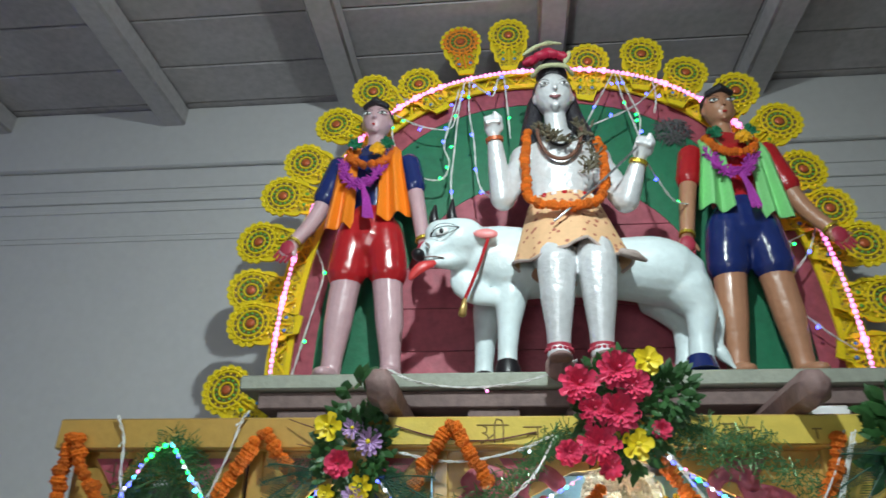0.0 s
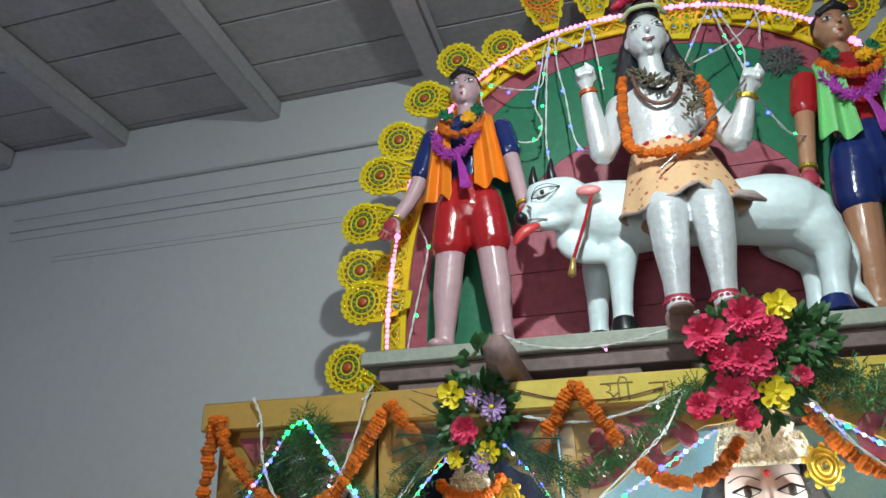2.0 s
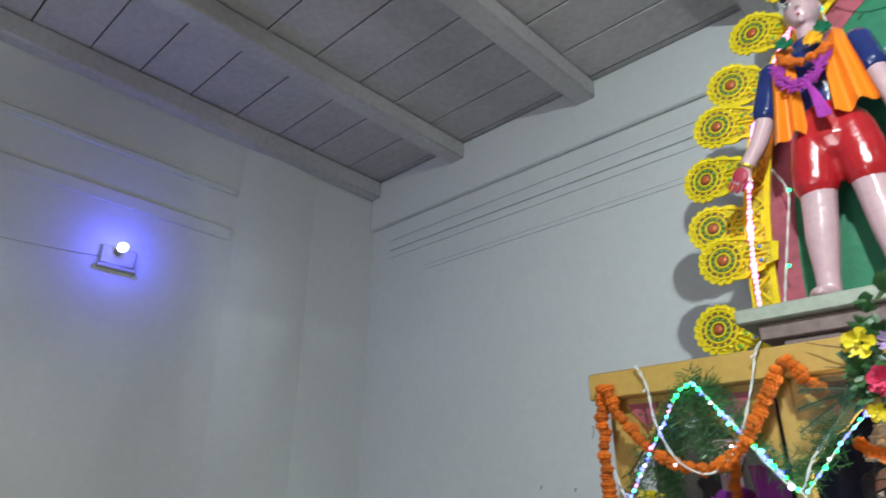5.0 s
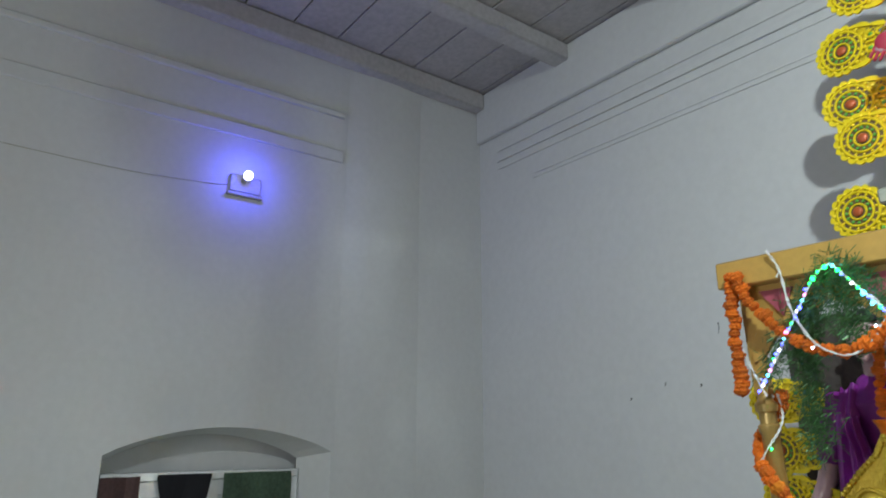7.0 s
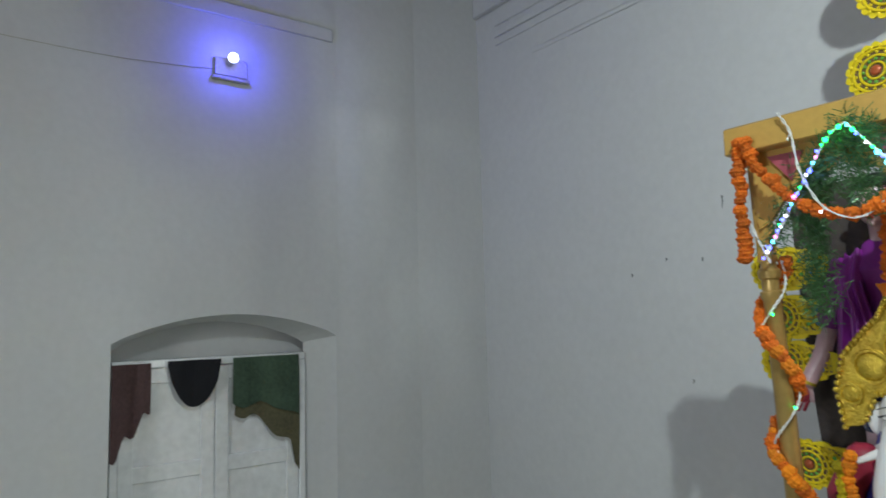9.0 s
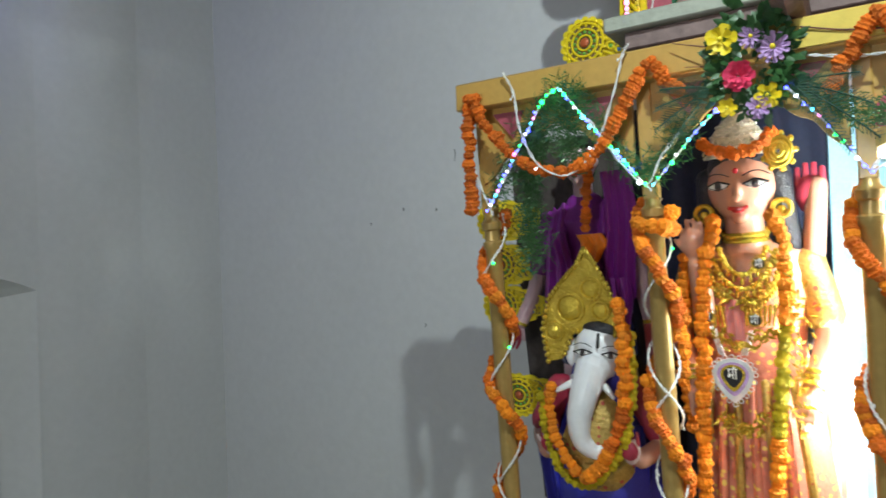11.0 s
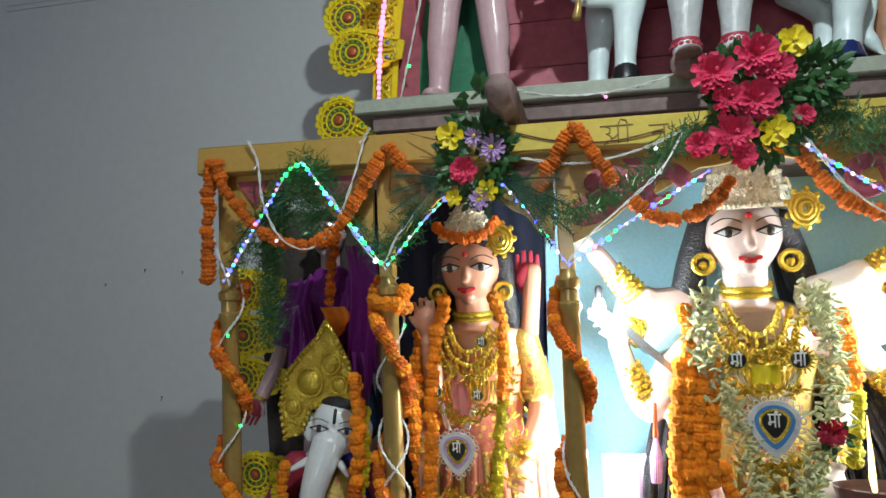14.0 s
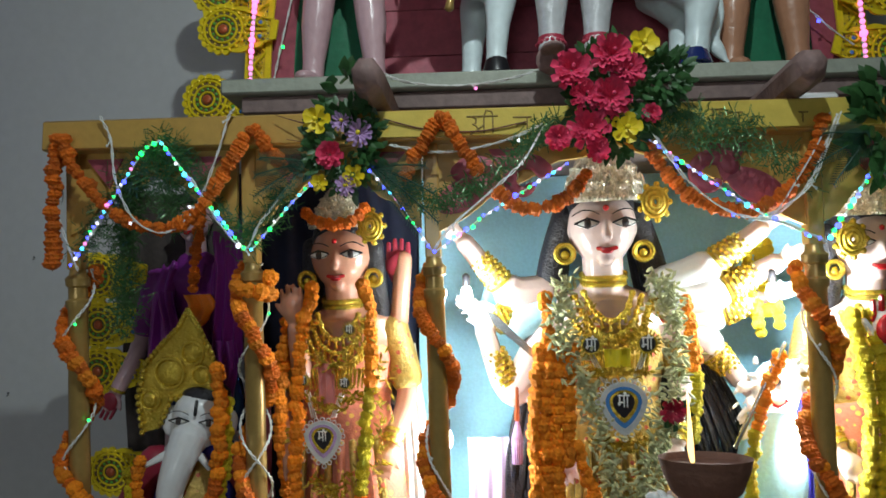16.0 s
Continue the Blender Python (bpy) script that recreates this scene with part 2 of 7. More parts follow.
# ---- building helpers ----
class MB:
    """Collects tubes, balls, boxes and sheets into one mesh with several materials."""

    def __init__(self):
        self.v, self.f, self.m, self.mats = [], [], [], []

    def slot(self, m):
        if m not in self.mats:
            self.mats.append(m)
        return self.mats.index(m)

    def add(self, verts, faces, m):
        o, s = len(self.v), self.slot(m)
        self.v += [tuple(p) for p in verts]
        self.f += [tuple(i + o for i in q) for q in faces]
        self.m += [s] * len(faces)

    def tube(self, pts, radii, m, n=10, flat=1.0, cap=True):
        """A round bar along pts; flat squeezes it front to back."""
        pts = [Vector(p) for p in pts]
        if not hasattr(radii, "__len__"):
            radii = [radii] * len(pts)
        radii = list(radii)
        if cap:
            d0, d1 = (pts[0] - pts[1]).normalized(), (pts[-1] - pts[-2]).normalized()
            pts = [pts[0] + d0 * radii[0] * 0.75, pts[0] + d0 * radii[0] * 0.45] + pts + [pts[-1] + d1 * radii[-1] * 0.45, pts[-1] + d1 * radii[-1] * 0.75]
            radii = [radii[0] * 0.25, radii[0] * 0.78] + radii + [radii[-1] * 0.78, radii[-1] * 0.25]
        verts, faces, side = [], [], None
        for i, p in enumerate(pts):
            d = (pts[min(i + 1, len(pts) - 1)] - pts[max(i - 1, 0)]).normalized()
            if side is None:
                side = d.cross(Vector((0, 1, 0)))
                if side.length < 0.2:
                    side = d.cross(Vector((1, 0, 0)))
            side = (side - d * side.dot(d)).normalized()
            up = d.cross(side).normalized()
            for k in range(n):
                a = 2 * math.pi * k / n
                verts.append(p + side * math.cos(a) * radii[i] + up * math.sin(a) * radii[i] * flat)
        for i in range(len(pts) - 1):
            for k in range(n):
                a, b = i * n + k, i * n + (k + 1) % n
                faces.append((a, b, b + n, a + n))
        faces += [tuple(range(n - 1, -1, -1)), tuple(range((len(pts) - 1) * n, len(pts) * n))]
        self.add(verts, faces, m)

    def ball(self, c, r, m, u=14, v=10, rot=(0, 0, 0), wave=None):
        r = (r, r, r) if not hasattr(r, "__len__") else r
        q = pose(0, 0, 0, *rot)
        verts, faces = [], []
        for i in range(v + 1):
            th = math.pi * min(max(i / v, 0.02), 0.98)
            for k in range(u):
                ph = 2 * math.pi * k / u
                s = wave(th, ph) if wave else 1.0
                verts.append(Vector(c) + q @ Vector((r[0] * math.sin(th) * math.cos(ph) * s, r[1] * math.sin(th) * math.sin(ph) * s, r[2] * math.cos(th) * s)))
        for i in range(v):
            for k in range(u):
                a, b = i * u + k, i * u + (k + 1) % u
                faces.append((a, a + u, b + u, b))
        faces += [tuple(range(u)), tuple(range(v * u + u - 1, v * u - 1, -1))]
        self.add(verts, faces, m)

    def box(self, lo, hi, m, bevel=0.004):
        """A box with chamfered upright and level edges."""
        lo, hi = Vector(lo), Vector(hi)
        b = min(bevel, min(hi - lo) * 0.3)
        c, h = (lo + hi) / 2, (hi - lo) / 2
        bm = bmesh.new()
        bmesh.ops.create_cube(bm, size=2)
        for p in bm.verts:
            p.co = Vector((c[i] + p.co[i] * h[i] for i in range(3)))
        if b > 0.0005:
            bmesh.ops.bevel(bm, geom=bm.edges[:], offset=b, segments=1, affect="EDGES")
        bm.verts.index_update()
        self.add([p.co.copy() for p in bm.verts], [[p.index for p in q.verts] for q in bm.faces], m)
        bm.free()

    def sheet(self, fn, nu, nv, m, thick=0.004):
        """A cloth of some thickness: fn(u, v) gives its front, u and v from 0 to 1."""
        front = [[Vector(fn(i / nu, j / nv)) for j in range(nv + 1)] for i in range(nu + 1)]
        verts, faces, w = [], [], nv + 1
        for back in (0, thick):
            for i in range(nu + 1):
                for j in range(nv + 1):
                    verts.append(front[i][j] + Vector((0, back, 0)))
        o = (nu + 1) * w
        for i in range(nu):
            for j in range(nv):
                a = i * w + j
                faces.append((a, a + w, a + w + 1, a + 1))
                faces.append((o + a, o + a + 1, o + a + w + 1, o + a + w))
        rim = [i * w for i in range(nu)] + [nu * w + j for j in range(nv)] + [i * w + nv for i in range(nu, 0, -1)] + [j for j in range(nv, 0, -1)]
        for k, a in enumerate(rim):
            b = rim[(k + 1) % len(rim)]
            faces.append((a, o + a, o + b, b))
        self.add(verts, faces, m)

    def plate(self, outline, y0, y1, m, axis="y"):
        """A flat outline of (a, b) pairs given thickness from y0 to y1."""
        n = len(outline)
        put = (lambda a, b, d: (a, d, b)) if axis == "y" else (lambda a, b, d: (d, a, b))
        verts = [put(a, b, y0) for a, b in outline] + [put(a, b, y1) for a, b in outline]
        faces = [tuple(range(n)), tuple(range(2 * n - 1, n - 1, -1))] + [(i, i + n, (i + 1) % n + n, (i + 1) % n) for i in range(n)]
        self.add(verts, faces, m)

    def band(self, inner, outer, y0, y1, m, close=True):
        """A flat ring between two outlines of equal length, with thickness."""
        n = len(inner)
        verts = [(a, y, b) for y in (y0, y1) for o in (inner, outer) for a, b in o]
        faces = []
        for i in range(n if close else n - 1):
            j = (i + 1) % n
            faces += [(i, j, n + j, n + i), (2 * n + i, 3 * n + i, 3 * n + j, 2 * n + j), (n + i, n + j, 3 * n + j, 3 * n + i), (i, 2 * n + i, 2 * n + j, j)]
        if not close:
            for i in (0, n - 1):
                faces.append((i, n + i, 3 * n + i, 2 * n + i))
        self.add(verts, faces, m)

    def fuse(self, m, voxel, rounds=3):
        """Melts all that is made of m into one smooth skin, as modelled clay."""
        k = self.slot(m)
        keep, take = [], []
        for f, i in zip(self.f, self.m):
            (take if i == k else keep).append((f, i))
        index, verts = {}, []
        for f, _ in take:
            for i in f:
                if i not in index:
                    index[i] = len(verts)
                    verts.append(self.v[i])
        me = bpy.data.meshes.new("clay")
        me.from_pydata(verts, [], [tuple(index[i] for i in f) for f, _ in take])
        me.validate()
        bm = bmesh.new()
        bm.from_mesh(me)
        bmesh.ops.recalc_face_normals(bm, faces=bm.faces[:])
        bm.to_mesh(me)
        bm.free()
        ob = new("clay", me)
        mod = ob.modifiers.new("melt", "REMESH")
        mod.mode, mod.voxel_size = "VOXEL", voxel
        mod = ob.modifiers.new("soften", "SMOOTH")
        mod.iterations, mod.factor = rounds, 0.5
        deps = bpy.context.evaluated_depsgraph_get()
        skin = ob.evaluated_get(deps).to_mesh()
        self.f, self.m = [f for f, _ in keep], [i for _, i in keep]
        self.add([p.co.copy() for p in skin.vertices], [tuple(q.vertices) for q in skin.polygons], m)
        ob.evaluated_get(deps).to_mesh_clear()
        bpy.data.objects.remove(ob)
        bpy.data.meshes.remove(me)

    def mesh(self, name, smooth=True):
        me = bpy.data.meshes.new(name)
        me.from_pydata(self.v, [], self.f)
        for m in self.mats:
            me.materials.append(m)
        me.polygons.foreach_set("material_index", self.m)
        me.validate()
        bm = bmesh.new()
        bm.from_mesh(me)
        bmesh.ops.delete(bm, geom=[p for p in bm.verts if not p.link_faces], context="VERTS")
        bmesh.ops.recalc_face_normals(bm, faces=bm.faces[:])
        bm.to_mesh(me)
        bm.free()
        if smooth:
            me.shade_smooth()
            me.set_sharp_from_angle(angle=radians(42))
        return me


def part(name, mb, parent=None, label="", smooth=True):
    ob = new(name, mb.mesh(name, smooth) if isinstance(mb, MB) else mb)
    if parent:
        ob.parent = parent
    if label:
        ob["label"] = label
    return ob


def thing(name, mb=None, label="", category="", group="", kind="", smooth=True, where=None):
    ob = part(name, mb, None, "", smooth) if mb else new(name)
    if where:
        ob.location = where
    ob.matrix_basis = PUT[0] @ ob.matrix_basis
    return tagged(ob, label, category, group, kind)


def along(pts, step):
    """Points at equal steps along a polyline, and their total number."""
    pts = [Vector(p) for p in pts]
    out, left = [], 0.0
    for a, b in zip(pts, pts[1:]):
        d = (b - a).length
        s = left
        while s < d:
            out.append(a.lerp(b, s / d))
            s += step
        left = s - d
    return out


def curve(pts, k=8):
    """A smooth line through pts."""
    pts = [Vector(p) for p in pts]
    ext = [pts[0] * 2 - pts[1]] + pts + [pts[-1] * 2 - pts[-2]]
    out = []
    for i in range(1, len(ext) - 2):
        a, b, c, d = ext[i - 1:i + 3]
        for j in range(k):
            t = j / k
            out.append(0.5 * ((2 * b) + (c - a) * t + (2 * a - 5 * b + 4 * c - d) * t * t + (3 * b - a - 3 * c + d) * t ** 3))
    return out + [pts[-1]]


rnd = random.Random(7)
ZC, WALL, LEFT = 4.40, 1.065, -3.40

# ---- the room ----
mb = MB()
mb.box((-3.7, -6.3, -0.2), (5.0, 1.4, 0.0), M_SLAB, 0)
thing("floor", mb, "grey stone floor of the hall", "floor", kind="structure")

mb = MB()
mb.box((-3.9, WALL, 0.0), (5.0, WALL + 0.3, 4.75), M_WALL, 0)
wall_back = thing("wall_north", mb, "lilac grey limewashed masonry wall behind the shrine", "wall", kind="structure")
for z0, z1, d in ((3.715, 3.74, 0.012), (3.745, 3.755, 0.007), (3.885, 3.905, 0.014), (3.94, 3.985, 0.028), (4.02, 4.035, 0.016)):
    mb = MB()
    mb.box((-2.85 if z1 < 3.8 else -3.2, WALL - d * 0.5, z0), (5.0, WALL, z1), M_WALL, 0.006)
    thing("trim", mb, "raised plaster moulding on the limewashed wall", "trim", kind="structure")
mb = MB()
mb.box((-3.40, WALL - 0.035, 4.14), (5.0, WALL, 4.52), M_WALL, 0.03)
thing("trim", mb, "plaster frieze below the ceiling joists", "trim", kind="structure")

mb = MB()
mb.box((5.0, -6.3, 0.0), (5.3, 1.4, 4.75), M_WALL, 0)
thing("wall_east", mb, "plain limewashed wall", "wall", kind="structure")
mb = MB()
mb.box((-3.9, -6.6, 0.0), (5.3, -6.3, 4.75), M_WALL, 0)
thing("wall_south", mb, "plain limewashed wall", "wall", kind="structure")

# the left wall, with an arched recess for the door
DY0, DY1, SPR = -1.215, -0.045, 1.99
arch = [(DY0 + (DY1 - DY0) * i / 20, SPR + 0.13 * math.sin(math.pi * i / 20) ** 0.8) for i in range(21)]
mb = MB()
X1 = LEFT - 0.17
vs, fs = [], []
for y, z in arch:
    yi = -1.185 + (y - DY0) / (DY1 - DY0) * 1.01
    vs += [(LEFT, y, z), (LEFT, y, 4.75), (X1, yi, z - 0.035)]
for i in range(20):
    a = 3 * i
    fs += [(a, a + 3, a + 4, a + 1), (a, a + 2, a + 5, a + 3)]
mb.add(vs, fs, M_WALL)
mb.add([(LEFT, -6.3, 0), (LEFT, DY0, 0), (LEFT, DY0, 4.75), (LEFT, -6.3, 4.75)], [(0, 1, 2, 3)], M_WALL)
mb.add([(LEFT, DY0, 0), (LEFT, DY0, SPR), (X1, -1.185, SPR - 0.035), (X1, -1.185, 0)], [(0, 1, 2, 3)], M_WALL)
mb.add([(LEFT, DY1, 0), (LEFT, DY1, SPR), (X1, -0.175, SPR - 0.035), (X1, -0.175, 0)], [(0, 1, 2, 3)], M_WALL)
mb.add([(LEFT, DY1, 0), (LEFT, 1.2, 0), (LEFT, 1.2, 4.75), (LEFT, DY1, 4.75)], [(0, 1, 2, 3)], M_WALL)
mb.add([(X1 - 0.08, -1.4, 0), (X1 - 0.08, 0.1, 0), (X1 - 0.08, 0.1, 2.4), (X1 - 0.08, -1.4, 2.4)], [(0, 1, 2, 3)], M_WALL)
mb.box((LEFT - 0.6, -6.3, 0), (LEFT - 0.3, 1.4, 4.75), M_WALL, 0)
thing("wall_west", mb, "lilac grey limewashed wall with an arched door recess", "wall", kind="structure", smooth=False)
# shallow corner pilaster with soft edges
mb = MB()
prof = [(LEFT, -0.03), (LEFT + 0.006, 0.03), (LEFT + 0.014, 0.07), (LEFT + 0.022, 0.14), (LEFT + 0.022, 0.34), (LEFT + 0.014, 0.42), (LEFT + 0.005, 0.50), (LEFT - 0.005, 0.56)]
vs = [(x, y, z) for z in (0.0, 4.5) for x, y in prof]
mb.add(vs, [(i, i + 1, i + 9, i + 8) for i in range(7)], M_WALL)
thing("trim", mb, "shallow soft-edged pilaster of limewashed plaster", "trim", kind="structure")
for z0, z1, d in ((3.72, 3.80, 0.016), (4.02, 4.06, 0.02)):
    mb = MB()
    mb.box((LEFT, -6.3, z0), (LEFT + d, -0.06, z1), M_WALL, 0.012)
    thing("trim", mb, "raised plaster moulding on the limewashed wall", "trim", kind="structure")

# the ceiling: boards between painted joists
mb = MB()
y = -6.3
while y < 1.1:
    w = 0.27 + 0.05 * rnd.random()
    x = -3.6
    while x < 5.0:
        x2 = x + rnd.choice((1.0, 2.0, 2.0, 3.0))
        mb.box((x + 0.003, y + 0.004, 4.52 + rnd.uniform(0, 0.006)), (min(x2, 5.1) - 0.003, y + w - 0.004, 4.56), M_CEIL, 0.004)
        x = x2
    y += w
mb.box((-3.7, -6.3, 4.57), (5.1, 1.2, 4.6), M_GAP, 0)
ceiling = thing("ceiling", mb, "grey painted board ceiling between joists", "ceiling", kind="structure", smooth=False)
for x in (-2.53, -1.53, -0.53, 0.47, 1.47, 2.47, 3.47, 4.47):
    mb = MB()
    mb.box((x - 0.065, -6.3, ZC), (x + 0.065, WALL, 4.519), M_CEILBEAM, 0.012)
    thing("ceiling_joist", mb, "pale painted wooden ceiling joist", "joist", "ceiling joists", "structure")
mb = MB()
mb.box((LEFT, -6.3, 4.385), (LEFT + 0.10, WALL - 0.036, 4.519), M_CEILBEAM, 0.012)
thing("ceiling_joist", mb, "pale painted edge joist along the wall", "joist", "ceiling joists", "structure")

# the door in its recess, with rags hung over it
door = thing("door_1", None, "glossy white painted double door in an arched recess", "door", kind="structure")
mb = MB()
mb.box((X1 - 0.03, -1.185, 1.86), (X1 + 0.03, -0.175, 1.90), M_DOOR)
part("lintel", mb, door)
for y0, y1 in ((-1.185, -1.15), (-0.21, -0.175)):
    mb = MB()
    mb.box((X1 - 0.03, y0, 0.0), (X1 + 0.03, y1, 1.86), M_DOOR)
    part("jamb", mb, door)
for y0, y1 in ((-1.147, -0.682), (-0.678, -0.213)):
    leaf = part("door_leaf", MB(), door)
    mb = MB()
    mb.box((X1 - 0.02, y0, 0.0), (X1, y1, 1.857), M_DOOR)
    for z0, z1 in ((1.78, 1.857), (1.30, 1.38), (0.7, 0.8), (0.0, 0.15)):
        mb.box((X1 + 0.001, y0, z0), (X1 + 0.014, y1, z1), M_DOOR, 0.004)
    for a, b in ((y0, y0 + 0.07), (y1 - 0.07, y1)):
        mb.box((X1 + 0.002, a, 0.0), (X1 + 0.016, b, 1.857), M_DOOR, 0.004)
    leaf.data = mb.mesh("door_leaf", False)


def rag(name, label, y0, y1, z_top, hem, m, back=0.0):
    mb = MB()
    mb.sheet(lambda u, v: (X1 + 0.048 - back + 0.012 * math.sin(9 * u + y0 * 20) + 0.004 * math.sin(31 * u + 4 * v), y0 + (y1 - y0) * u, z_top - v * hem(u)), 14, 8, m, 0.004)
    return thing(name, mb, label, "cloth")


rag("hanging_rag", "brown torn cloth hung over the white door", -1.19, -1.01, 1.885, lambda u: 0.46 - 0.24 * u + 0.03 * math.sin(14 * u), M_RAGBROWN)
rag("hanging_rag", "black rounded cloth hung over the white door", -0.93, -0.665, 1.89, lambda u: 0.02 + 0.22 * max(0.0, math.sin(math.pi * u)) ** 0.6, M_RAGBLACK)
rag("hanging_rag", "olive brown torn cloth under the green one", -0.585, -0.215, 1.885, lambda u: 0.30 + 0.30 * max(0.0, u - 0.25) + 0.10 * (u > 0.86) + 0.02 * math.sin(13 * u), mat("olive_brown_rag", (0.11, 0.10, 0.055), 0.9, vary=0.4, scale=8), 0.012)
rag("hanging_rag", "dark green torn cloth hung over the white door", -0.60, -0.225, 1.89, lambda u: 0.24 + 0.05 * u + 0.10 * max(0.0, u - 0.75) * 4 * 0.6 + 0.02 * math.sin(11 * u), M_RAGGREEN)

# the small blue lamp on the wall
wl = thing("wall_lamp", None, "small blue LED lamp on a cream box, lit", "lamp")
mb = MB()
mb.box((LEFT, -0.755, 3.385), (LEFT + 0.022, -0.575, 3.485), M_LAMPBOX, 0.006)
mb.box((LEFT, -0.765, 3.362), (LEFT + 0.030, -0.565, 3.382), M_LAMPBOX, 0.004)
part("box", mb, wl)
mb = MB()
mb.tube([(LEFT + 0.020, -0.675, 3.455), (LEFT + 0.065, -0.675, 3.465)], 0.018, M_LAMPBOX)
part("holder", mb, wl)
mb = MB()
mb.ball((LEFT + 0.085, -0.675, 3.468), 0.026, L_BLUELAMP)
part("bulb", mb, wl, "glowing blue bulb")
mb = MB()
mb.tube(curve([(LEFT + 0.006, -0.74, 3.42), (LEFT + 0.006, -1.0, 3.395), (LEFT + 0.006, -1.5, 3.38), (LEFT + 0.006, -3.0, 3.42)]), 0.0018, M_LAMPBOX, 5)
thing("lamp_cable", mb, "thin cream cable along the wall to the lamp", "cable")

# old nails and marks in the back wall
for x, z, ln in ((-1.645, 2.60, 0.05), (-1.855, 1.742, 0.012), (-1.765, 2.32, 0.010), (-1.965, 2.335, 0.010), (-2.18, 2.27, 0.008)):
    mb = MB()
    mb.tube([(x, WALL + 0.01, z), (x, WALL - 0.010, z + 0.003)], 0.0022, M_DUST, 6)
    mb.tube(curve([(x, WALL - 0.009, z + 0.002), (x + 0.004, WALL - 0.008, z - ln * 0.4), (x - 0.005, WALL - 0.006, z - ln)], 4), 0.0014, M_DUST, 5)
    thing("wall_nail", mb, "rusty nail with a thread end in the limewashed wall", "nail", "wall nails")

# ---- the shrine's frame ----
POSTS = (-0.940, -0.447, 0.043, 1.004, 1.49, 1.98)
shrine = thing("shrine_frame", None, "ochre and gold painted wooden shrine frame with round posts", "shrine")
mb = MB()
mb.box((-1.0, 0.0, 2.518), (2.06, 0.075, 2.60), M_OCHRE, 0.005)
part("beam", mb, shrine)
mb = MB()
mb.box((-0.10, -0.006, 2.526), (1.16, -0.0005, 2.596), M_YELLOW, 0.003)
fascia = part("fascia_board", mb, shrine, "brighter yellow fascia, shade of its incised writing drawn in brown")


def strokes(name, lines, x, z, h, y, parent, m, r):
    """Brush strokes in a box of unit height, laid on an upright board."""
    mb = MB()
    for ln in lines:
        mb.tube([(x + a * h, y, z + b * h) for a, b in ln], r, m, 6)
    return part(name, mb, parent)


AA = [[(0.62, 1), (0.62, 0.0)], [(0.45, 1), (0.8, 1)]]
MA = [[(0, 1), (0.62, 1)], [(0.5, 1), (0.5, 0)], [(0.12, 1), (0.12, 0.42), (0.03, 0.36), (0.02, 0.24), (0.10, 0.18), (0.18, 0.26), (0.16, 0.40), (0.5, 0.40)]]
DOT = [[(0.5, 1.18), (0.6, 1.1), (0.7, 1.18)], [(0.6, 1.25), (0.6, 1.27)]]
MAA = MA + [[(0.78, 1), (0.78, 0)], [(0.6, 1), (0.95, 1)]] + DOT
SHRI = [[(-0.1, 0.72), (1.2, 0.72)], [(0.1, 0.72), (0.3, 0.6), (0.28, 0.42), (0.12, 0.4), (0.3, 0.3), (0.4, 0.1)],
        [(0.62, 0.72), (0.62, 0.0)], [(0.05, -0.05), (0.32, 0.12), (0.6, 0.33)], [(1.0, 0.72), (1.0, 0.0)], [(0.62, 0.74), (0.72, 0.98), (0.95, 0.92), (1.0, 0.74)]]
NA = [[(0, 0.8), (0.9, 0.8)], [(0.7, 0.8), (0.7, 0)], [(0.15, 0.35), (0.25, 0.45), (0.7, 0.45)]]
# brown strokes stand in for shade inside letters cut in the yellow paint
strokes("incised_letters", SHRI, 0.150, 2.532, 0.060, -0.0062, fascia, M_CUT, 0.0023)
strokes("incised_letters", NA, 0.262, 2.530, 0.050, -0.0062, fascia, M_CUT, 0.0023)
strokes("incised_letters", MA + [[(a + 0.8, b) for a, b in q] for q in NA] + AA, 0.752, 2.530, 0.045, -0.0062, fascia, M_CUT, 0.0023)
strokes("incised_letters", [[(0, 0.8), (0.5, 0.8)], [(0.2, 0.8), (0.2, 0.2)]], 0.965, 2.530, 0.04, -0.0062, fascia, M_CUT, 0.0023)

for x in POSTS:
    post = part("post", MB(), shrine, "gold painted round post")
    mb = MB()
    prof = [(0.0, 0.034), (1.05, 0.034), (1.07, 0.026), (1.6, 0.027), (2.09, 0.025), (2.10, 0.031), (2.115, 0.031), (2.12, 0.024), (2.15, 0.024), (2.155, 0.030), (2.175, 0.032), (2.185, 0.022), (2.22, 0.018)]
    mb.tube([(x, 0.05, z) for z, _ in prof], [r for _, r in prof], M_GOLDPAINT, 20, cap=False)
    post.data = mb.mesh("post")
    post.matrix_basis = POST_LEAN
    mb = MB()
    mb.box((x - 0.02, 0.03, 2.20), (x + 0.02, 0.07, 2.519), M_OCHRE, 0.003)
    part("upper_post", mb, post, "square ochre upper post")


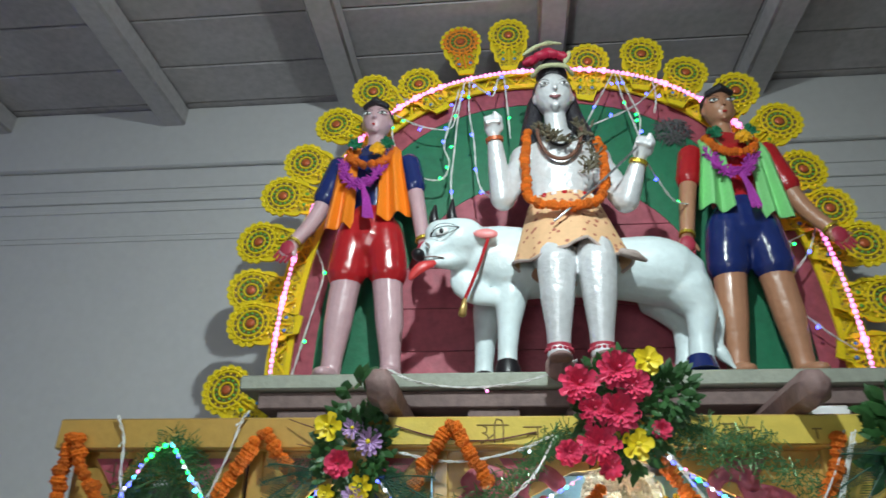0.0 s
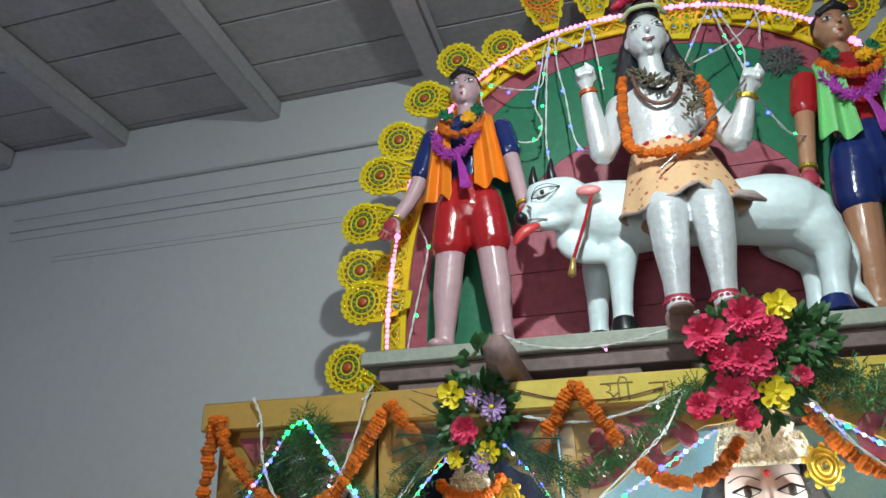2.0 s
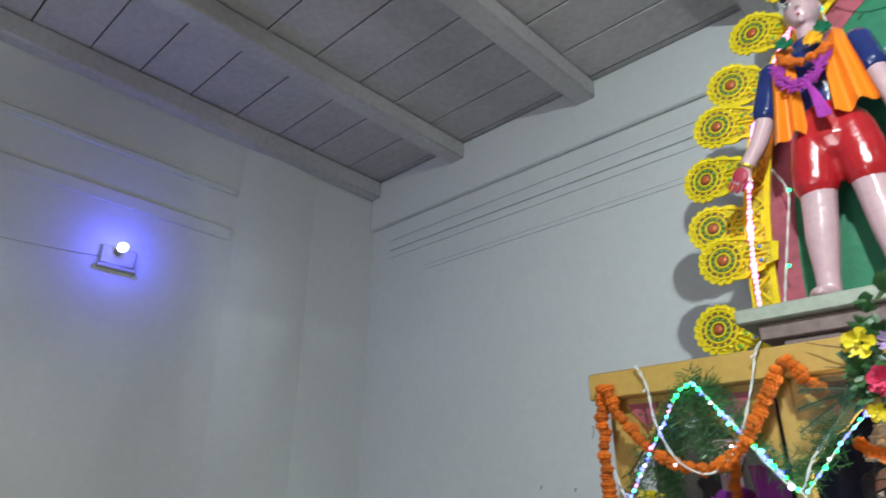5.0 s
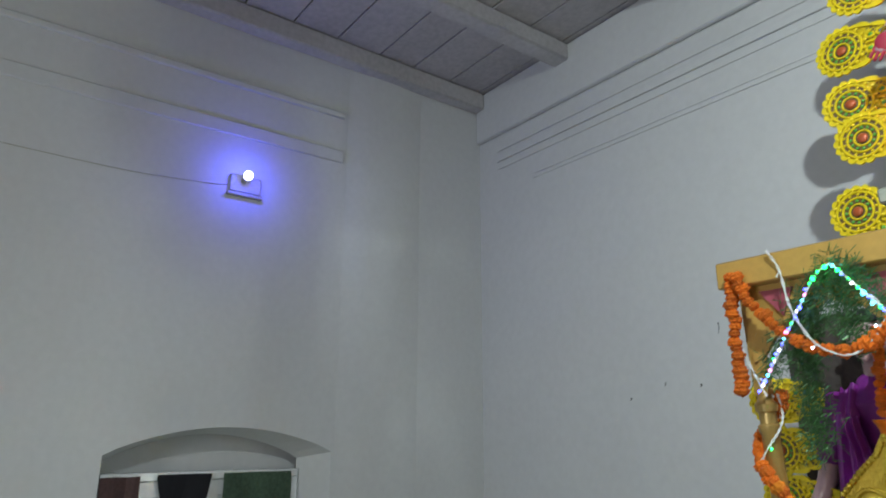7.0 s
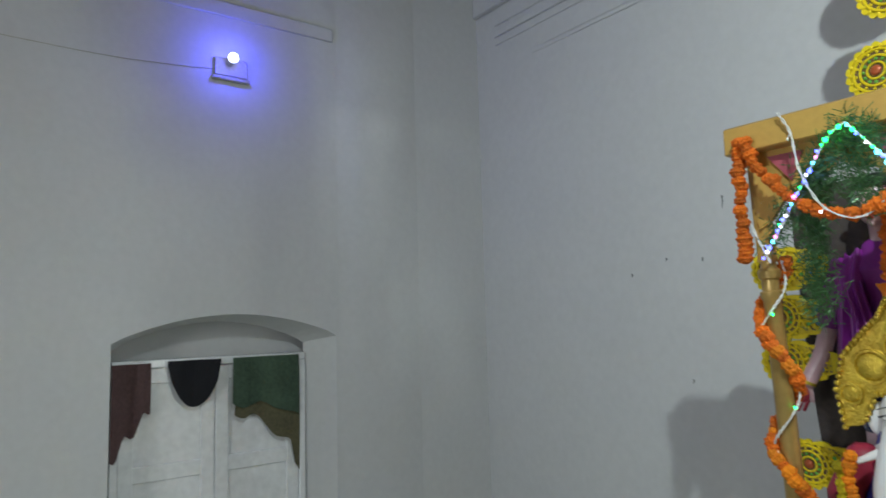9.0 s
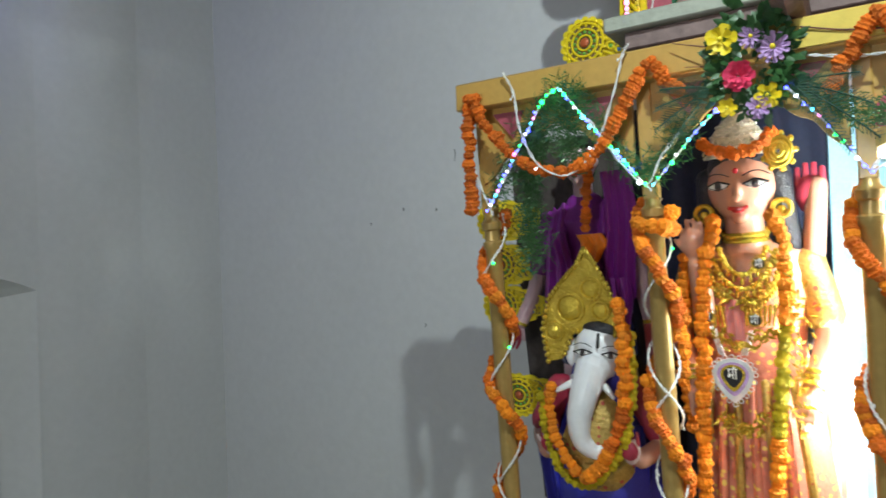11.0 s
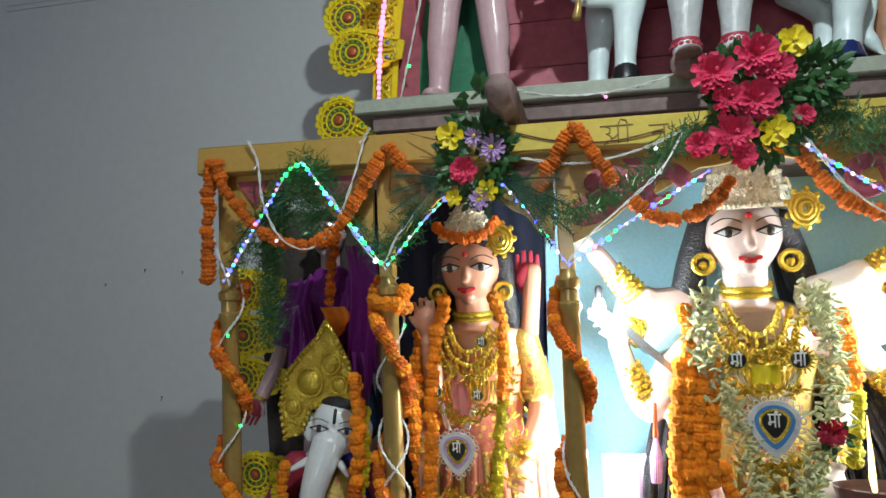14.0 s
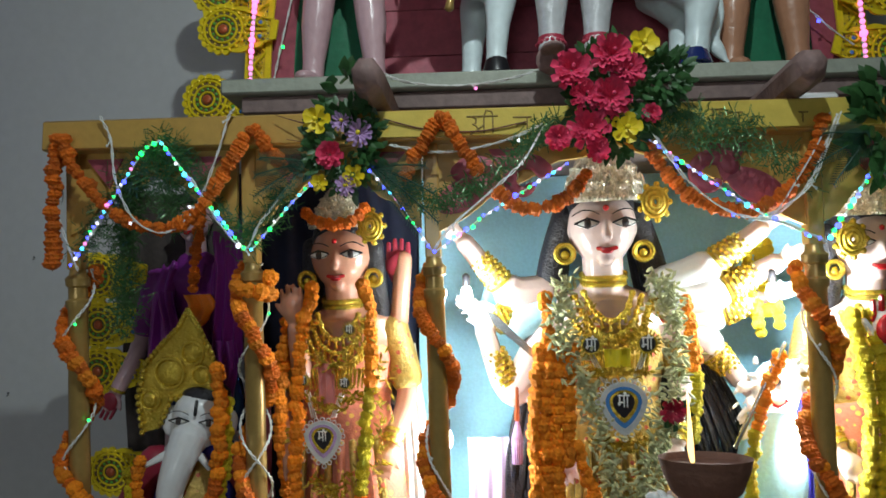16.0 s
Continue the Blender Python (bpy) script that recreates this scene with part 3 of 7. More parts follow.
def pelmet(x0, x1, drop, crest=2.455):
    """A scalloped board under the beam, cut like a pointed many-lobed arch."""
    n, w = 32, x1 - x0
    lower = []
    for i in range(n + 1):
        u = i / n
        s = abs(2 * u - 1)
        z = crest - (drop - 0.03) * s ** 1.6 - 0.016 * abs(math.sin(u * math.pi * 6))
        lower.append((x0 + w * u, z))
    mb = MB()
    top = [(a, 2.519) for a, b in lower]
    mb.band(lower, top, 0.045, 0.060, M_OCHRE, close=False)
    p = part("pelmet", mb, shrine, "scalloped ochre pelmet board")
    for side in (0.2, 0.8):
        mb = MB()
        cx = x0 + w * side
        mb.plate([(cx - 0.05, 2.50), (cx + 0.05, 2.50), (cx + 0.015 * (1 if side < 0.5 else -1), 2.50 - drop * 0.42)], 0.038, 0.0445, M_MAROON)
        part("spandrel", mb, p, "maroon painted spandrel")


pelmet(-0.935, -0.476, 0.19)
pelmet(-0.436, 0.02, 0.19)
pelmet(0.06, 0.995, 0.25, 2.505)
pelmet(1.035, 1.49, 0.19)
pelmet(1.53, 1.985, 0.19)
# maroon scrolls on the wide middle pelmet
for cx, s in ((0.76, 1), (0.17, -1), (0.29, 1)):
    mb = MB()
    mb.tube(curve([(cx + s * 0.060 * math.cos(a) * (1 - a / 9), 0.040, 2.415 + 0.060 * math.sin(a) * (1 - a / 9)) for a in np.linspace(0.4, 5.6, 10)], 3), [0.023 - 0.0004 * i for i in range(28)], M_MAROON, 8, flat=0.4)
    part("scroll", mb, shrine, "maroon painted scroll")
for cx, a in ((0.875, 28), (0.135, -28)):
    mb = MB()
    mb.ball((cx, 0.042, 2.385), (0.085, 0.005, 0.042), M_MAROON, 22, 8, (0, a, 0))
    part("lobe", mb, shrine, "maroon painted leaf-shaped lobe")
mb = MB()
mb.box((-0.05, 0.62, 0.0), (2.02, 0.66, 2.539), M_TEAL, 0.004)
part("back_panel", mb, shrine, "light blue cloth-covered back panel")
mb = MB()
mb.box((-1.0, 0.0, 0.0), (2.06, 0.88, 1.05), M_OCHRE, 0.01)
part("plinth", mb, shrine)
mb = MB()
mb.box((-0.55, 0.08, 2.54), (1.60, 0.78, 2.598), M_SLABLOW, 0.004)
part("roof_panel", mb, shrine)

# ---- the upper shelf ----
for x, near in ((-0.09, -0.15), (0.955, -0.10)):
    mb = MB()
    mb.tube([(x + (0.06 if x > 0 else -0.01) * t, near + (0.9 - near) * t, 2.645) for t in (0, 0.03, 0.3, 0.6, 1)], [0.043, 0.047, 0.045, 0.046, 0.046], M_LOG, 7, flat=0.88, cap=True)
    thing("log_joist", mb, "worn brown log end jutting out over the beam", "log", "log joists under the shelf")
mb = MB()
mb.box((-0.56, 0.285, 2.690), (1.48, 0.75, 2.742), M_SLABLOW, 0.004)
thing("under_board", mb, "mauve brown plank under the shelf", "plank")
mb = MB()
mb.box((-0.618, 0.26, 2.744), (1.50, 0.78, 2.792), M_SLAB, 0.006)
thing("shelf_plank", mb, "grey-green painted plank carrying the upper statues", "shelf")
for x in (-0.5, 0.1, 0.4, 1.3):
    mb = MB()
    mb.box((x, 0.3, 2.601), (x + 0.16, 0.4, 2.689), M_SLABLOW, 0.006)
    thing("wood_block", mb, "small brown wooden block under the shelf", "block", "blocks under the shelf")
mb = MB()
mb.box((1.00, 0.10, 2.601), (1.12, 0.19, 2.645), M_DOOR, 0.008)
thing("stone_block", mb, "small pale block lying on the beam", "block")

# ---- painted arch board with its trim ----
AX, AZ, AW, AH = 0.40, 2.793, 1.02, 1.395


def outline(k, n=48, a0=0.0, a1=math.pi):
    out = []
    for i in range(n + 1):
        t = a0 + (a1 - a0) * i / n
        c, s = math.cos(t), math.sin(t)
        out.append((AX + k * AW * (1 if c > 0 else -1) * abs(c) ** 0.8, AZ + (AH - (1 - k) * AW * (1.3 if k < 0.7 else 1)) * abs(s) ** 0.8))
    return out


board = thing("arch_board", None, "arched board painted in maroon and green bands", "board")
for k0, k1, y0, m, nm in ((0.0, 0.60, 0.560, M_MAROON, "inner_panel"), (0.60, 0.86, 0.556, M_GREEN, "green_band"), (0.86, 0.945, 0.552, M_MAROON, "outer_band")):
    mb = MB()
    if k0 == 0.0:
        # planks, cut by the arch, each with its own edges
        top = outline(k1)
        z = AZ
        while z < max(q[1] for q in top) - 0.01:
            z2 = min(z + 0.165, max(q[1] for q in top) - 0.002)
            rows = []
            for zz in np.linspace(z + 0.002, z2 - 0.002, 8):
                h = (zz - AZ) / (max(q[1] for q in top) - AZ)
                half = k1 * AW * max(0.0, 1 - h ** 2.5) ** 0.4
                rows.append((half, zz))
            o = [(AX - h, zz) for h, zz in rows] + [(AX + h, zz) for h, zz in reversed(rows)]
            plank = MB()
            plank.plate(o, y0, y0 + 0.02, m)
            part("plank", plank, board)
            z += 0.165
        continue
    mb.band(outline(k0), outline(k1), y0, y0 + 0.022, m, close=False)
    part(nm, mb, board)
mb = MB()
mb.box((AX - 0.9, 0.582, AZ), (AX + 0.9, 0.60, AZ + 0.9), M_SLABLOW, 0)
part("backing", mb, board)

trim = thing("gilt_trim", None, "yellow gilt pierced strip round the arch board", "trim strip")
mb = MB()
mb.band(outline(0.935, 80), outline(0.955, 80), 0.530, 0.540, M_GILT, close=False)
part("inner_rail", mb, trim)
mb = MB()
mb.band(outline(1.0, 80), outline(1.025, 80), 0.530, 0.540, M_GILT, close=False)
part("outer_rail", mb, trim)
zig = [Vector((a, 0.535, b)) for a, b in outline(0.955, 110)], [Vector((a, 0.535, b)) for a, b in outline(1.0, 110)]
mb = MB()
for i in range(110):
    a, b = (zig[0][i], zig[1][i + 1]) if i % 2 else (zig[1][i], zig[0][i + 1])
    mb.tube([a, b], 0.005, M_GILT, 5, cap=False)
    if i % 3 == 0:
        mb.ball(zig[0][i].lerp(zig[1][i], 0.5), 0.010, M_GOLD, 8, 5)
part("lattice", mb, trim)["kind"] = "stuff"
mb = MB()
mb.band(outline(0.950, 80), outline(1.012, 80), 0.541, 0.544, M_GILTSHEET, close=False)
part("foil", mb, trim, "pierced yellow foil behind the lattice")
LED = {}
for nm, m in (("pink", L_PINK), ("blue", L_BLUE), ("green", L_GREEN), ("cyan", L_CYAN), ("white", L_WHITE)):
    mb = MB()
    mb.ball((0, 0, 0), 1.0, m, 8, 5)
    LED[nm] = mb.mesh("led")


def led(kind, p, r, parent):
    ob = part("led", LED[kind], parent)
    ob.location, ob.scale = p, (r, r, r)
    return ob


def led_rope(label, pts, step, kinds, r, wire=0.0025, group="", jitter=0.0):
    t = thing("led_string", None, label, "string lights", group)
    mb = MB()
    mb.tube(pts, wire, M_WIRE, 5)
    part("wire", mb, t)
    for i, p in enumerate(along(pts, step)):
        p = p + Vector((rnd.gauss(0, jitter), 0, rnd.gauss(0, jitter)))
        led(kinds[i % len(kinds)] if isinstance(kinds, tuple) else rnd.choice(kinds), p + Vector((0, -0.004, 0)), r * (rnd.uniform(0.75, 1.05) if rnd.random() < 0.75 else rnd.uniform(1.2, 1.6)), t)
    return t


rope = [Vector((a, 0.495, b)) for a, b in outline(0.99, 90)]
led_rope("pink LED rope light following the arch, lit", rope, 0.0200, ("pink",), 0.0084, 0.006)


def medallion(gilt=M_GILT, label="yellow gilt pierced medallion with a red centre"):
    """A paddle-shaped pierced gilt ornament: scalloped disc, rings of beads and a pierced neck; its stem points down."""
    t = thing("medallion", None, label, "medallion", "medallions round the arch")
    n = 72
    R = 0.083

    def paddle(s, bump=0.0):
        out = []
        for i in range(n):
            a = 2 * math.pi * i / n
            r = R * s + bump * abs(math.sin(a * 9))
            x, z = r * math.cos(a), r * math.sin(a)
            if z < -R * 0.35 * s:
                w = (-z / (R * s) - 0.35) / 0.65
                x = math.copysign(max(abs(x), R * s * (0.93 - 0.48 * w)), x if abs(x) > 1e-6 else 1)
                z = -R * 0.35 * s - w * (0.112 + 0.02 * s)
            out.append((x, z))
        return out
    mb = MB()
    mb.band(paddle(0.84), paddle(0.93, 0.008), -0.004, 0.004, M_GILT)
    part("rim", mb, t)
    mb = MB()
    mb.plate(paddle(0.86), 0.0030, 0.0055, M_GILTSHEET)
    part("sheet", mb, t, "thin pierced yellow foil")
    # dark disc stands in for the gloom seen through the piercing
    mb = MB()
    mb.plate([(0.066 * math.cos(a), 0.066 * math.sin(a)) for a in np.linspace(0, 2 * math.pi, 25)[:-1]], 0.000, 0.002, M_GILTDARK)
    part("backing", mb, t, "dark disc standing in for the shaded see-through gaps")
    for r, w in ((0.062, 0.0045), (0.044, 0.004), (0.024, 0.0035)):
        mb = MB()
        mb.tube([(r * math.cos(a), -0.003, r * math.sin(a)) for a in np.linspace(0, 2 * math.pi, 29)], w, gilt, 6, cap=False)
        part("ring", mb, t)
    for cnt, r, s, m, nm in ((18, 0.071, 0.0062, gilt, "bead"), (14, 0.0535, 0.0045, gilt, "bead"), (12, 0.034, 0.0052, M_GILTGREEN, "green_bead")):
        mb = MB()
        for i in range(cnt):
            a = 2 * math.pi * i / cnt
            mb.ball((r * math.cos(a), -0.004, r * math.sin(a)), (s, 0.003, s), m, 8, 5)
        part(nm + "_ring", mb, t)["kind"] = "stuff"
    mb = MB()
    mb.ball((0, -0.005, 0), (0.015, 0.006, 0.015), M_GILTRED)
    part("boss", mb, t, "red-brown boss")
    for sx in (-1, 1):
        for j, (cz, m) in enumerate(((-0.090, M_GILTGREEN), (-0.122, M_GILTBLUE))):
            mb = MB()
            sp = [(sx * (0.022 + 0.013 * (1 - a / 8) * math.cos(a)), -0.003, cz + 0.019 * (1 - a / 8) * math.sin(a)) for a in np.linspace(0, 5.4, 14)]
            mb.tube(sp, 0.0038, gilt, 6)
            mb.ball((sx * 0.022, -0.004, cz), (0.007, 0.004, 0.008), m, 8, 5)
            part("scroll", mb, t)
    mb = MB()
    mb.tube([(0, -0.003, -0.075), (0, -0.003, -0.140)], 0.004, gilt, 6)
    part("rib", mb, t)
    return t


def turned(x, y, z, ang, s=1.0, tip=0.0):
    return Matrix.Translation((x, y, z)) @ Matrix.Rotation(radians(ang), 4, "Y") @ Matrix.Rotation(radians(tip), 4, "X") @ Matrix.Diagonal((s, s, s, 1))


first = medallion()
orange = medallion(M_ORANGELIT, "pierced gilt medallion beside the statue's head, coloured as lit orange")
MEDS = [(-0.764, 2.809, -58), (-0.715, 3.060, -88), (-0.735, 3.195, -86), (-0.730, 3.395, -82), (-0.660, 3.607, -76), (-0.584, 3.768, -70), (-0.468, 3.949, -60),
        (-0.321, 4.123, -42), (-0.123, 4.157, -36), (0.061, 4.375, -9), (0.274, 4.405, -2), (0.609, 4.233, 8), (0.837, 4.248, 10), (1.007, 4.140, 22),
        (1.194, 4.036, 36), (1.325, 3.863, 50), (1.370, 3.640, 66), (1.43, 3.47, 76), (1.505, 3.315, 84), (1.53, 3.10, 88), (1.51, 2.90, 100)]
for i, (x, z, a) in enumerate(MEDS):
    m = turned(x, 0.505 + 0.006 * (i % 3), z, a + rnd.uniform(-3, 3), 1.10, rnd.uniform(-8, 8))
    if i in (0, 9):
        (first if i == 0 else orange).matrix_basis = m
    else:
        o = copy_thing(first, Matrix.Identity(4))
        o.matrix_basis = m
for x, z, a in ((-1.15, 2.165, -92), (-1.15, 2.005, -88), (-1.16, 1.85, -90), (-1.13, 1.51, -95)):
    o = copy_thing(first, Matrix.Identity(4))
    o.matrix_basis = LEAN @ turned(x + 0.02, 0.42, z, a, 1.0)
    o["group"] = "medallions behind the posts"

# ---- statues on the shelf ----
def eyes(mb, c, w, r, y, brow=True):
    """Painted eyes, brows on a statue's face."""
    for s in (-1, 1):
        x, z = c[0] + s * w, c[2]
        mb.ball((x, y, z), (r, r * 0.30, r * 0.40), M_WHITE, 12, 8)
        mb.ball((x, y - r * 0.19, z), (r * 0.37, r * 0.15, r * 0.36), M_IRIS, 12, 8)
        mb.ball((x, y - r * 0.28, z), (r * 0.20, r * 0.09, r * 0.20), M_BLACK, 10, 6)
        mb.tube([(x - r, y - r * 0.12, z - r * 0.02), (x, y - r * 0.2, z - r * 0.42), (x + r, y - r * 0.12, z - r * 0.02)], r * 0.06, M_BLACK, 5)
        mb.tube([(x - r * 1.1, y - r * 0.15, z), (x, y - r * 0.25, z + r * 0.45), (x + r * 1.15, y - r * 0.1, z + r * 0.05)], r * 0.10, M_BLACK, 5)
        if brow:
            mb.tube(curve([(x - s * r * 1.05, y - r * 0.12, z + r * 0.80), (x - s * r * 0.35, y - r * 0.17, z + r * 1.12), (x + s * r * 0.45, y - r * 0.12, z + r * 1.16), (x + s * r * 1.3, y + r * 0.10, z + r * 0.72)], 5), r * 0.055, M_BLACK, 5)


def face(mb, c, r, skin, eye_r, lip=M_RED):
    """A statue's head: skull, jaw, nose, eyes and mouth, facing -y."""
    x, y, z = c
    mb.ball(c, r, skin, 22, 16)
    mb.ball((x, y - r[1] * 0.18, z - r[2] * 0.40), (r[0] * 0.78, r[1] * 0.78, r[2] * 0.62), skin, 20, 14)
    mb.ball((x, y - r[1] * 0.70, z - r[2] * 0.88), (r[0] * 0.24, r[1] * 0.22, r[2] * 0.16), skin, 10, 8)
    mb.tube([(x, y - r[1] * 0.93, z + r[2] * 0.12), (x, y - r[1] * 1.08, z - r[2] * 0.18), (x, y - r[1] * 1.16, z - r[2] * 0.32)], [r[0] * 0.07, r[0] * 0.11, r[0] * 0.15], skin, 10)
    for s in (-1, 1):
        mb.ball((x + s * r[0] * 1.0, y + r[1] * 0.1, z - r[2] * 0.1), (r[0] * 0.14, r[1] * 0.2, r[2] * 0.24), skin, 8, 6)
        mb.tube([(x, y - r[1] * 1.0, z - r[2] * 0.62), (x + s * r[0] * 0.26, y - r[1] * 0.945, z - r[2] * 0.58)], r[0] * 0.06, lip, 6)
    mb.ball((x, y - r[1] * 0.985, z - r[2] * 0.67), (r[0] * 0.18, r[1] * 0.08, r[2] * 0.055), lip, 8, 6)
    eyes(mb, (x, y, z + r[2] * 0.05), r[0] * 0.52, eye_r, y - r[1] * 0.905)


def lerp3(a, b, t):
    return tuple(a[i] + (b[i] - a[i]) * t for i in range(3))


def limb(mb, a, b, c, r, skin, sleeve=None, cut=0.45):
    """An arm from shoulder a over elbow b to wrist c, with a short sleeve."""
    pts = curve([a, b, c], 6)
    k = len(pts)
    mb.tube(pts, [r * (1 - 0.35 * i / k) for i in range(k)], skin, 10)
    if sleeve:
        q = pts[:max(2, int(k * cut))]
        mb.tube(q, [r * 1.25] * len(q), sleeve, 10)


def hand(mb, p, to, r, skin, palm=None):
    """A statue's hand: a flat palm and five fingers pointing towards to."""
    p, d = Vector(p), (Vector(to) - Vector(p)).normalized()
    side = d.cross(Vector((0, 1, 0))).normalized()
    mb.tube([p - d * r * 0.6, p, p + d * r * 0.7], [r * 0.6, r * 0.85, r * 0.8], skin, 10, flat=0.5)
    for i, o in enumerate((-0.66, -0.22, 0.22, 0.66)):
        b = p + d * r * 0.7 + side * r * o
        mb.tube([b, b + d * r * (1.25 if i in (1, 2) else 1.0)], [r * 0.2, r * 0.15], skin if not palm else palm, 6)
    mb.tube([p + side * r * 0.7, p + side * r * 1.15 + d * r * 0.7], [r * 0.24, r * 0.16], skin, 6)
    if palm:
        mb.ball(p + Vector((0, -r * 0.36, 0)) + d * r * 0.25, (r * 0.75, r * 0.2, r * 0.85), palm, 10, 7)


def fist(mb, p, up, r, skin):
    """A closed hand: a rounded palm, four curled fingers and a thumb laid over them."""
    p, d = Vector(p), Vector(up).normalized()
    side = d.cross(Vector((0, 1, 0))).normalized()
    mb.tube([p - d * r * 0.9, p, p + d * r * 0.8], [r * 0.62, r * 0.95, r * 0.75], skin, 12, flat=0.75)
    for i, o in enumerate((-0.62, -0.2, 0.22, 0.6)):
        b = p + side * r * o + d * r * (0.75 - 0.1 * abs(i - 1.5))
        mb.tube([b, b + d * r * 0.25 + Vector((0, -r * 0.55, 0)), b - d * r * 0.55 + Vector((0, -r * 0.85, 0))], [r * 0.27, r * 0.27, r * 0.24], skin, 8)
    mb.tube([p - side * r * 0.8 - d * r * 0.2, p - side * r * 0.85 + d * r * 0.7 + Vector((0, -r * 0.5, 0)), p - side * r * 0.3 + d * r * 1.3 + Vector((0, -r * 0.7, 0))], [r * 0.3, r * 0.27, r * 0.2], skin, 8)


def attendant(name, label, cx, cy, base, skin, shirt, shorts, scarf, mirror=1, scarf_low=0.60):
    """A standing youth: plain painted clay, about 1.17 m tall."""
    mb = MB()

    def P(x, y, z):
        return (cx + mirror * x, cy + y, base + z)
    for s in (-1, 1):
        mb.tube([P(s * 0.105, 0.0, 0.03), P(s * 0.10, 0, 0.10), P(s * 0.092, 0, 0.22), P(s * 0.078, 0, 0.36), P(s * 0.066, 0, 0.48)], [0.036, 0.036, 0.050, 0.054, 0.066], skin, 14)
        mb.ball(P(s * 0.108, -0.035, 0.025), (0.042, 0.085, 0.028), skin)
        mb.tube([P(s * 0.078, 0, 0.40), P(s * 0.070, 0, 0.47), P(s * 0.055, 0, 0.56), P(s * 0.045, 0, 0.60)], [0.070, 0.073, 0.074, 0.068], shorts, 16)
    mb.tube([P(0, 0, 0.54), P(0, 0, 0.63)], [0.105, 0.098], shorts, 18, flat=0.75)
    mb.tube([P(0, 0, 0.60), P(0, 0, 0.68), P(0, 0, 0.80), P(0, 0, 0.88), P(0, 0, 0.925)], [0.090, 0.094, 0.112, 0.118, 0.075], shirt, 18, flat=0.62)
    mb.tube([P(0, 0, 0.92), P(0, 0, 1.04)], [0.036, 0.033], skin, 12)
    face(mb, P(0, -0.01, 1.085), (0.058, 0.060, 0.078), skin, 0.0175)
    mb.ball(P(0, 0.014, 1.118), (0.062, 0.062, 0.056), M_HAIR)
    mb.tube([P(-0.045, -0.045, 1.135), P(0, -0.066, 1.150), P(0.045, -0.045, 1.135)], [0.012, 0.018, 0.012], M_HAIR, 8)
    a = (P(-0.135, 0, 0.885), P(-0.205, -0.02, 0.65), P(-0.265, -0.055, 0.525))
    b = (P(0.135, 0, 0.885), P(0.175, -0.02, 0.70), P(0.205, -0.035, 0.53))
    for q in (a, b):
        limb(mb, *q, 0.038, skin, shirt, 0.40)
        d = Vector(q[2]) - Vector(q[1])
        hand(mb, Vector(q[2]) + d * 0.22, Vector(q[2]) + d, 0.036, skin, M_CRIMSON)
        mb.tube([Vector(q[2]) - d * 0.02, Vector(q[2]) + d * 0.05], 0.029, M_GOLD, 10, cap=False)
    for m, v in ((skin, 0.0055), (shirt, 0.007), (shorts, 0.007)):
        mb.fuse(m, v)
    t = thing(name, mb, label, "statue", "attendant statues")
    # cloths laid over it
    for s, w in ((-1, 0.052), (1, 0.060)):
        c = MB()

        def f(u, v, s=s, w=w):
            x = s * (0.075 + 0.03 * v) + (u - 0.5) * w * (1.1 + 1.0 * v)
            z = 0.935 - v * (0.37 if s < 0 else 0.33) - 0.012 * math.sin(7 * u)
            y = -0.030 - 0.055 * min(1, v * 4) - 0.014 * math.sin(u * 12 + s) * (0.3 + v)
            return P(x, y, z)
        c.sheet(f, 16, 10, scarf, 0.005)
        thing("scarf", c, "satin scarf end hanging from a statue's shoulder", "scarf", "satin scarves")
    return t


BASE = 2.793
attendant("attendant_statue", "painted standing youth statue in blue shirt and red shorts", -0.270, 0.42, BASE, M_SKIN_PINK, M_NAVY, M_RED, M_ORANGECLOTH)
attendant("attendant_statue", "painted standing youth statue in red shirt and blue shorts", 1.075, 0.44, BASE, M_SKIN_BROWN, M_RED, M_NAVY, M_LIMECLOTH, -1)

# the bull
M_EARPINK = mat("ear_pink", (0.75, 0.24, 0.24), 0.4)
mb = MB()
mb.tube(curve([(0.20, 0.33, 3.17), (0.32, 0.34, 3.172), (0.52, 0.34, 3.166), (0.70, 0.34, 3.158), (0.82, 0.34, 3.125)], 5), [0.10, 0.106, 0.108, 0.108, 0.106, 0.103, 0.100, 0.098, 0.097, 0.097, 0.098, 0.100, 0.104, 0.108, 0.112, 0.116, 0.116, 0.114, 0.110, 0.105, 0.09], M_COW, 20)
mb.tube([(0.34, 0.345, 3.20), (0.28, 0.335, 3.205), (0.20, 0.32, 3.205), (0.13, 0.30, 3.215)], [0.105, 0.118, 0.120, 0.100], M_COW, 20, flat=0.8)
mb.tube(curve([(0.085, 0.275, 3.15), (0.10, 0.275, 3.09), (0.145, 0.28, 3.055), (0.20, 0.29, 3.05), (0.25, 0.30, 3.07)], 4), [0.040, 0.046, 0.050, 0.052, 0.052, 0.048, 0.044, 0.042, 0.038, 0.034, 0.032, 0.030, 0.028, 0.028, 0.03, 0.03, 0.03], M_COW, 14, flat=0.55)
mb.ball((0.072, 0.262, 3.238), (0.100, 0.090, 0.082), M_COW, 24, 16, (0, -28, 0))
mb.ball((0.030, 0.238, 3.250), (0.072, 0.064, 0.060), M_COW, 22, 14, (0, 20, 0))
mb.tube([(0.20, 0.32, 3.20), (0.14, 0.30, 3.205), (0.085, 0.285, 3.215)], [0.115, 0.100, 0.082], M_COW, 18, flat=0.85)
mb.tube([(0.33, 0.35, 3.24), (0.31, 0.345, 3.29), (0.295, 0.34, 3.325)], [0.08, 0.05, 0.012], M_COW, 14)
